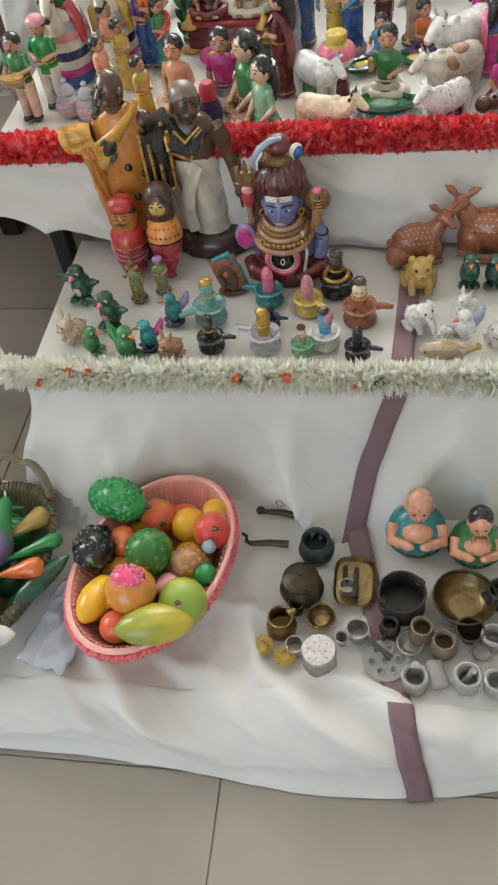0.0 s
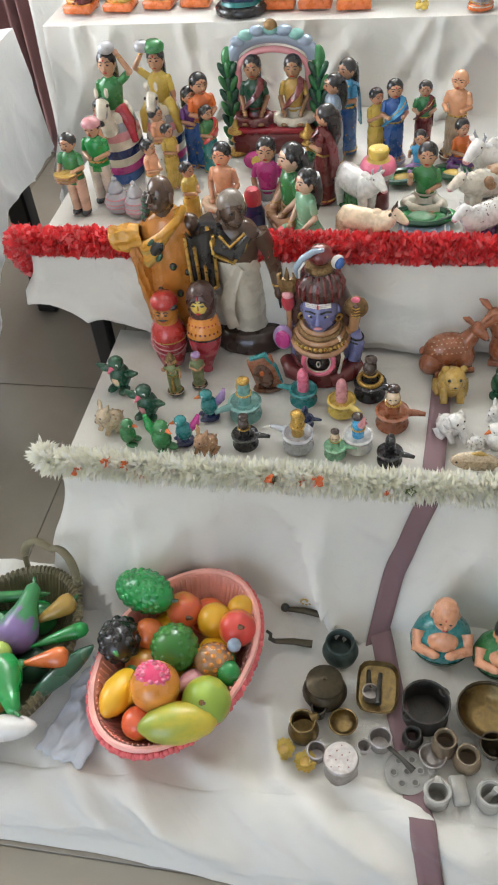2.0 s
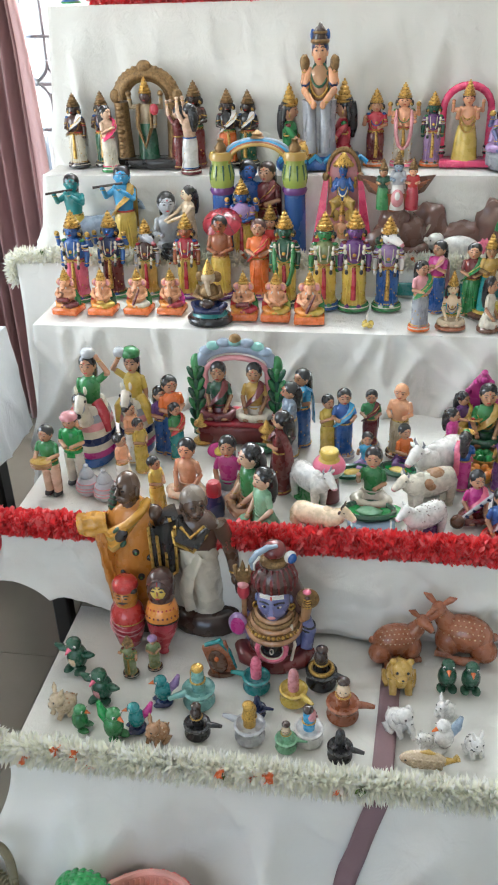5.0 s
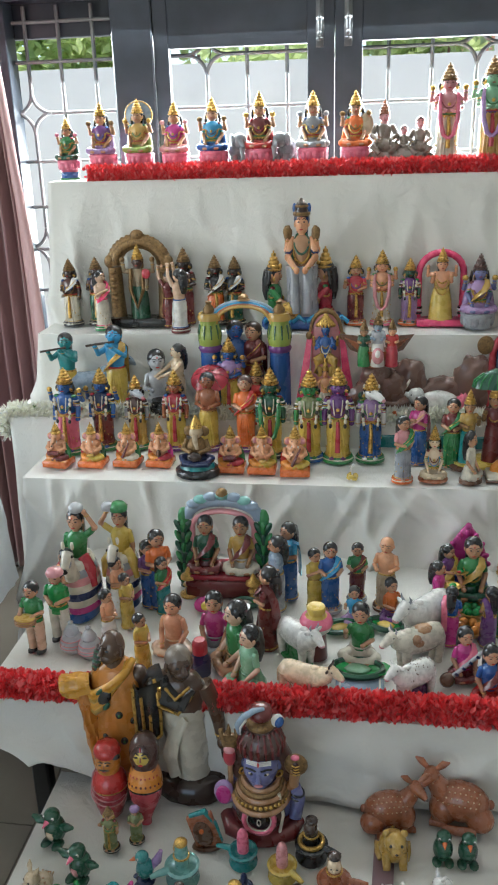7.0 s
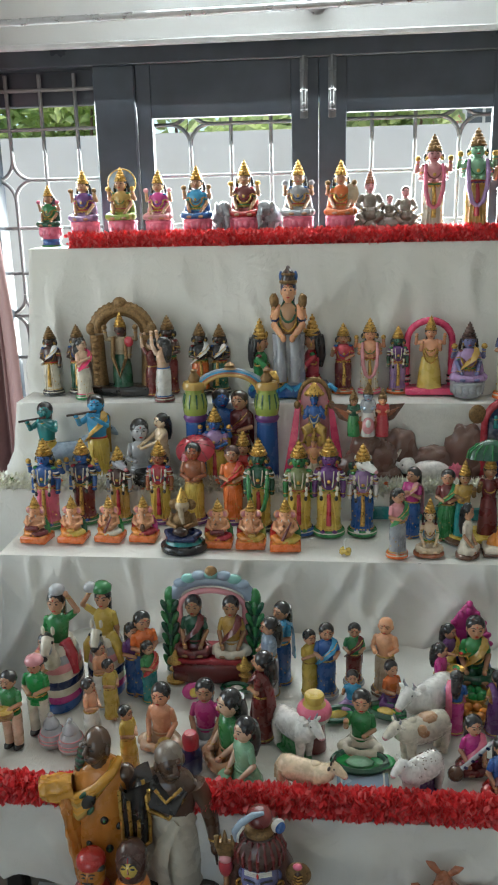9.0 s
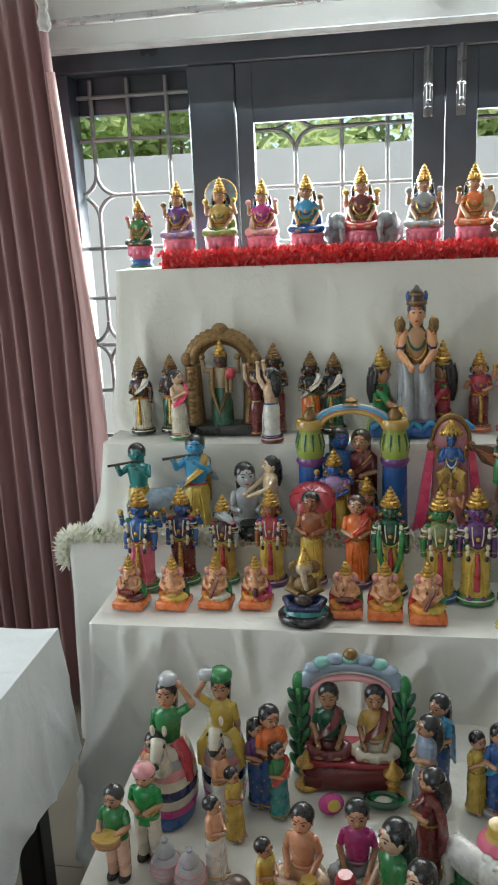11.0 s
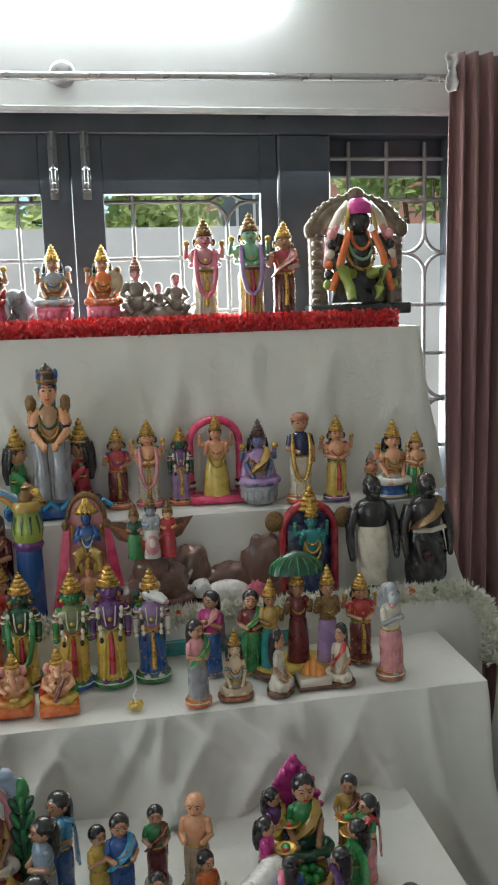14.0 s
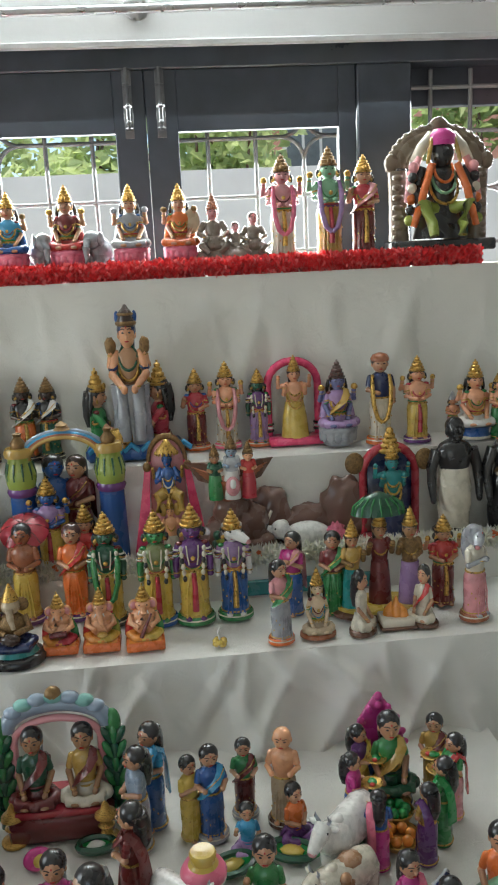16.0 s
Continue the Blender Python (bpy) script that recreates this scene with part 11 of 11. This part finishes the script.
def toy_lever(x, y, turn, hook, label):
    ob = holder("toy_lever", pose(x, y, 0.052, 0, 0, turn), label, "toy tool", "toy kitchen tools")
    Clay().tube([(-0.036, 0, 0.006), (0, 0.001, 0.008), (0.036, 0, 0.005)], [0.005, 0.0065, 0.0075], DARK_BRASS, 8).make("blade", ob)
    if hook:
        Clay().tube([(-0.036, 0, 0.006), (-0.045, 0, 0.014), (-0.043, 0.002, 0.028), (-0.050, 0.003, 0.036)], [0.005, 0.004, 0.0035, 0.003], IRON, 8).make("hook", ob)
    else:
        Clay().ball((-0.038, 0, 0.010), (0.009, 0.009, 0.009), IRON, 10, 8).make("knob", ob)


toy_lever(-0.183, 0.893, -4, False, "small dark brass cutter with a round knob")
toy_lever(-0.195, 0.822, 2, True, "small dark brass coconut scraper with hook")
V0 = 0.0
vessel("water_pot", -0.104, 0.808, 0.062, 0.048, "dark greenish iron toy water pot", GREEN_IRON, "pot")
vessel("rice_pot", -0.125, 0.724, 0.074, 0.046, "round dark brass toy pot with lid", DARK_BRASS, "pot", (), "dome")
vessel("cauldron", 0.054, 0.709, 0.076, 0.046, "black iron toy cauldron with ear handles", IRON, "can", ("ears",))
vessel("wide_bowl", 0.162, 0.713, 0.100, 0.034, "wide shallow brass toy bowl, olive inside", DARK_BRASS, "bowl", (), None, BRASS)
vessel("jug", -0.155, 0.648, 0.050, 0.044, "brass toy jug with pouring lip", BRASS, "jug", ("lip",))
vessel("small_cup", -0.132, 0.686, 0.024, 0.026, "tiny dark iron toy cup", IRON, "cup")
vessel("small_bowl", -0.087, 0.669, 0.046, 0.018, "small polished brass toy bowl", BRASS, "bowl")
vessel("canister", -0.084, 0.590, 0.053, 0.042, "tin toy canister with perforated lid", TIN, "can", (), "holes")
vessel("small_cup", -0.128, 0.609, 0.030, 0.024, "small dull tin toy cup", TIN, "cup")
vessel("ladle_cup", -0.021, 0.643, 0.036, 0.028, "tin toy pan with long dark handle", TIN, "cup", ("long",))
vessel("toy_stool", -0.048, 0.628, 0.022, 0.022, "tiny grey metal toy stool", TIN, "footed")
vessel("teapot", 0.034, 0.657, 0.034, 0.028, "dark iron toy kettle with spout", IRON, "pot", ("spout",))
vessel("glass_dish", 0.069, 0.629, 0.042, 0.016, "shallow pale grey toy dish", TIN, "bowl")
vessel("clay_pot", 0.088, 0.650, 0.042, 0.038, "brown stoneware toy pot with pale rim", TERRACOTTA, "jug")
vessel("clay_pot", 0.125, 0.627, 0.044, 0.036, "plain brown stoneware toy pot", TERRACOTTA, "pot")
vessel("footed_bowl", 0.169, 0.653, 0.043, 0.030, "footed dark brass toy bowl", DARK_BRASS, "footed")
vessel("mortar", 0.076, 0.560, 0.042, 0.036, "grey soapstone toy mortar with lip", SOAPSTONE, "mortar", ("lip",))
vessel("mortar", 0.161, 0.568, 0.044, 0.034, "grey soapstone toy mortar with pestle", SOAPSTONE, "mortar", (), "pestle")
vessel("mortar", 0.208, 0.647, 0.040, 0.028, "square-set grey soapstone toy grinder", SOAPSTONE, "mortar")
vessel("mortar", 0.207, 0.564, 0.040, 0.030, "plain grey soapstone toy mortar", SOAPSTONE, "mortar")
vessel("cauldron", 0.223, 0.728, 0.050, 0.040, "dark iron toy cooking pot", IRON, "pot", ("ears",))


def brass_tray(x, y, turn):
    ob = holder("brass_tray", pose(x, y, 0.05, 0, 0, turn), "oblong brass toy tray holding small tools", "toy tray")
    k = Clay()
    n = 28
    vs = []
    for s, zz in ((0.86, 0.001), (0.90, 0.003), (1.0, 0.012), (0.97, 0.0125), (0.87, 0.005), (0.0, 0.005)):
        for i in range(n):
            t = 2 * math.pi * i / n
            c, sn = math.cos(t), math.sin(t)
            q = 1 / (abs(c) ** 4 + abs(sn) ** 4) ** 0.25
            vs.append((0.038 * s * q * c, 0.052 * s * q * sn, zz))
    k.add(vs, [[j * n + i, j * n + (i + 1) % n, (j + 1) * n + (i + 1) % n, (j + 1) * n + i] for j in range(5) for i in range(n)], BRASS)
    k.add([v for v in vs[:n]], [list(range(n))[::-1]], BRASS)
    k.make("tray", ob)


brass_tray(-0.031, 0.747, 0)


def toy_press(x, y):
    ob = holder("toy_press", pose(x, y, 0.056, 0, 0, -5), "small iron toy press with a cup, lying in the tray", "toy tool")
    Clay().lathe([(0.0, 0), (0.013, 0), (0.015, 0.022), (0.0125, 0.0225), (0.011, 0.004), (0, 0.004)], TIN, 18).make("cup", ob)
    Clay().tube([(0.012, 0.045, 0.006), (0.014, 0.01, 0.02), (0.016, -0.022, 0.02)], [0.004, 0.005, 0.006], IRON, 8).make("lever", ob)
    Clay().tube([(-0.010, 0.048, 0.004), (-0.006, 0.02, 0.012), (0.0, 0.012, 0.016)], [0.004, 0.005, 0.004], DARK_BRASS, 8).make("arm", ob)


toy_press(-0.043, 0.729)


def dimple_plate(x, y):
    """Round steaming plate with seven cups."""
    ob = holder("dimple_plate", pose(x, y, 0.052, 0, 0, 10), "pale grey toy steaming plate with seven hollows", "toy plate")
    k = Clay()
    k.lathe([(0.0, 0.0), (0.036, 0.0), (0.0385, 0.003), (0.036, 0.0042), (0.0, 0.0040)], SOAPSTONE, 36)
    k.ball((0.042, 0, 0.003), (0.008, 0.008, 0.003), SOAPSTONE, 10, 6)
    pl = k.make("plate", ob)
    for i in range(7):
        a, q = i * math.pi / 3, (0.0225 if i < 6 else 0)
        Clay().ring((q * math.cos(a), q * math.sin(a), 0.0058), 0.0062, 0.0016, SOAPSTONE, 16).lathe([(0.0, 0.0042), (0.0040, 0.0046), (0.0058, 0.0062)], DARK_STONE, 16, (q * math.cos(a), q * math.sin(a), 0)).make("hollow", pl, m=None)


dimple_plate(0.027, 0.599)
slab = holder("grinding_slab", pose(*(0.113, 0.577), 0.052, 0, 0, 12), "grey soapstone toy grinding slab", "toy tool")
Clay().box((0, 0, 0.008), (0.027, 0.048, 0.016), SOAPSTONE, 0.15).make("slab", slab)
disc = holder("grinding_disc", pose(*(0.188, 0.623), 0.052), "flat grey soapstone toy disc", "toy tool")
Clay().lathe([(0.0, 0), (0.014, 0), (0.0155, 0.004), (0.014, 0.008), (0, 0.008)], SOAPSTONE, 20).make("disc", disc)


def marigold(x, y, seed):
    rnd = random.Random(seed)
    ob = holder("marigold", pose(x, y, 0.052), "loose yellow marigold flower on the cloth", "flower", "loose marigolds")
    k = Clay()
    for i in range(46):
        a, r = i * 2.39996, 0.015 * math.sqrt((i + 0.5) / 46)
        p = Vector((r * math.cos(a), r * math.sin(a), 0.010 - 0.25 * r))
        d = Vector((math.cos(a), math.sin(a), 0.5)).normalized()
        s = d.cross(Vector((0, 0, 1))).normalized() * 0.0032
        k.add([p - s * 0.5, p + s * 0.5, p + d * 0.006 + s, p + d * 0.0075, p + d * 0.006 - s], [[0, 1, 2, 3, 4]], "yellow")
    k.make("petals", ob, kind="stuff", smooth=False)
    Clay().ball((0, 0, 0.006), (0.012, 0.012, 0.007), "mustard", 10, 6).make("heart", ob)


marigold(-0.186, 0.610, 1)
marigold(-0.145, 0.593, 2)


def weighted_doll(x, y, z, h, label, skin, wrap, hair, lady):
    """Round-bottomed seated doll, wrapped to the shoulders, hands before the chest."""
    k = Clay()
    k.loft([(0, 0, 0, 0.24, 0.22), (0, 0, 0.05, 0.36, 0.32), (0, 0, 0.20, 0.42, 0.36), (0, 0.02, 0.38, 0.36, 0.30), (0, 0.03, 0.52, 0.22, 0.19), (0, 0.02, 0.57, 0.10, 0.09)], wrap, 24)
    k.loft([(0, 0, 0.0, 0.245, 0.225), (0, 0, 0.05, 0.365, 0.325), (0, 0, 0.13, 0.41, 0.355)], "dark_green", 24)
    k.ball((0, -0.17, 0.36), (0.22, 0.14, 0.16), skin, 16, 12)
    for sx in (-1, 1):
        k.tube([(sx * 0.30, -0.06, 0.40), (sx * 0.33, -0.22, 0.28), (sx * 0.10, -0.34, 0.30)], [0.10, 0.085, 0.06], skin, 12)
        k.ball((sx * 0.10, -0.35, 0.31), (0.07, 0.05, 0.05), skin, 10, 8)
    k.ball((0, -0.08, 0.74), (0.165, 0.17, 0.20), skin, 18, 14)
    k.ball((0, -0.25, 0.72), (0.028, 0.035, 0.045), skin, 8, 6)
    for sx in (-1, 1):
        k.ball((sx * 0.165, -0.06, 0.73), (0.03, 0.045, 0.06), skin, 8, 6)
        k.ball((sx * 0.06, -0.235, 0.765), (0.026, 0.012, 0.012), "black", 8, 6)
    k.ball((0, -0.235, 0.645), (0.04, 0.014, 0.014), "red", 8, 6)
    if lady:
        k.ball((0, -0.03, 0.80), (0.185, 0.18, 0.17), hair, 18, 12)
        k.ring((0.02, -0.20, 0.50), 0.12, 0.018, "gold", 16, 0.13, (60, 0, 0))
    else:
        k.ball((0, -0.06, 0.80), (0.17, 0.17, 0.18), skin, 18, 12)
        k.ball((0, -0.235, 0.83), (0.012, 0.01, 0.02), "red", 6, 5)
    return finish(k, "weighted_doll", x, y, z, h, 0, label, "clay doll", "pair of round seated dolls", 0.97 if lady else 0.98, 0.80)


weighted_doll(0.08, 0.847, 0.05, 0.168, "round seated bald clay man in teal wrap", "pink_skin", "teal", "black", False)
weighted_doll(0.186, 0.826, 0.05, 0.147, "round seated clay woman in green sari, black hair", "pink_skin", "green", "black", True)


# ---- woven border and motifs of the lowest cloths ----
def border_strip(points, w, parent_name, label):
    """A narrow band that follows the cloth: points are (centre, across) pairs."""
    vs = []
    for p, d in points:
        for q in (-0.5, -0.17, 0.17, 0.5):
            vs.append(p + d * w * q)
    k = Clay().add(vs, grid_faces(4, len(points)), BORDER_CLOTH)
    return k


def cloth_edge(tier, xx, v):
    x0, x1, y0, y1, z, zb = TIERS[tier]
    fl, am, sd = CLOTH[tier]
    return skirt_point(tier, (y1 - y0) + (xx - x0), v, fl, am, sd) + Vector((0, -0.005, 0.002))


def border_on(tier, parent, top_line, xa, xb, w):
    vs, n = [], 5
    for x, y in top_line:
        vs += [(x + w * (i / (n - 1) - 0.5), y, TIERS[tier][4] + 0.0015) for i in range(n)]
    for j in range(1, 24):
        v = j / 23
        vs += [cloth_edge(tier, xa + (xb - xa) * v + w * (i / (n - 1) - 0.5), v) for i in range(n)]
    k = Clay().add(vs, grid_faces(n, len(vs) // n), BORDER_CLOTH)
    ob = k.make("woven_border", parent, "mauve woven border", angle=0)
    ob.modifiers.new("thickness", "SOLIDIFY").thickness = 0.002


cloths = [o for o in scene.objects if o.name.startswith("white_cloth")]
border_on(0, cloths[0], [(-0.045, 0.92), (-0.03, 0.86), (-0.005, 0.75), (0.03, 0.62), (0.045, 0.545)], 0.052, 0.09, 0.042)
border_on(1, cloths[1], [(0.065, 1.39), (0.055, 1.20), (0.045, 1.05), (0.04, 0.995)], 0.038, -0.05, 0.040)


def motif(x, v):
    p = cloth_edge(1, x, v)
    k = Clay()
    for i in range(9):
        a, r = i * 0.7, 0.004 + 0.0009 * i
        k.ball((r * math.cos(a), -0.001, r * math.sin(a) * 1.1), (0.0026, 0.0012, 0.0026), "mustard", 6, 5)
    k.make("woven_motif", cloths[1], "faint gold thread motif", m=Matrix.Translation(p))


motif(-0.50, 0.62)
motif(-0.18, 0.72)

# ---- dark tray on the stand ----
tray = holder("metal_tray", pose(1.02, 2.16, 0.662, 0, 0, -12), "dark grey metal tray with odds and ends", "tray")
Clay().box((0, 0, 0.006), (0.30, 0.24, 0.012), IRON, 0.2).make("tray_floor", tray)
for lo in (((0, -0.118, 0.03), (0.30, 0.006, 0.06)), ((0, 0.118, 0.03), (0.30, 0.006, 0.06)), ((-0.148, 0, 0.03), (0.006, 0.24, 0.06)), ((0.148, 0, 0.03), (0.006, 0.24, 0.06))):
    Clay().box(lo[0], lo[1], IRON, 0.2).make("tray_side", tray)
vx = Clay()
vx.lathe([(0.0, 0), (0.03, 0), (0.032, 0.05), (0.02, 0.07), (0.0, 0.075)], IRON, 18)
vx.make("tray_bottle", None, "small dark bottle standing in the tray", "bottle", m=pose(1.0, 2.16, 0.674))

# ---- floor tiles ----
tile_mesh = None
for i in range(9):
    for j in range(9):
        tx, ty = -0.246 - 0.6 * 4 + 0.3 + 0.6 * i, 0.42 - 0.6 * 4 + 0.3 + 0.6 * j
        if tx > X1 + 0.29 or ty > 3.2 or tx < X0 - 0.29 or ty < Y0 - 0.29:
            continue
        if tile_mesh is None:
            ob = Clay().box((0, 0, -0.004), (0.5978, 0.5978, 0.008), TILE, 0.12).make("tile", floor, smooth=False)
            tile_mesh = ob.data
        else:
            ob = new("tile", tile_mesh)
            ob.parent = floor
        ob.matrix_basis = Matrix.Translation(Vector((tx, ty, FLOOR_Z)) - floor.location)
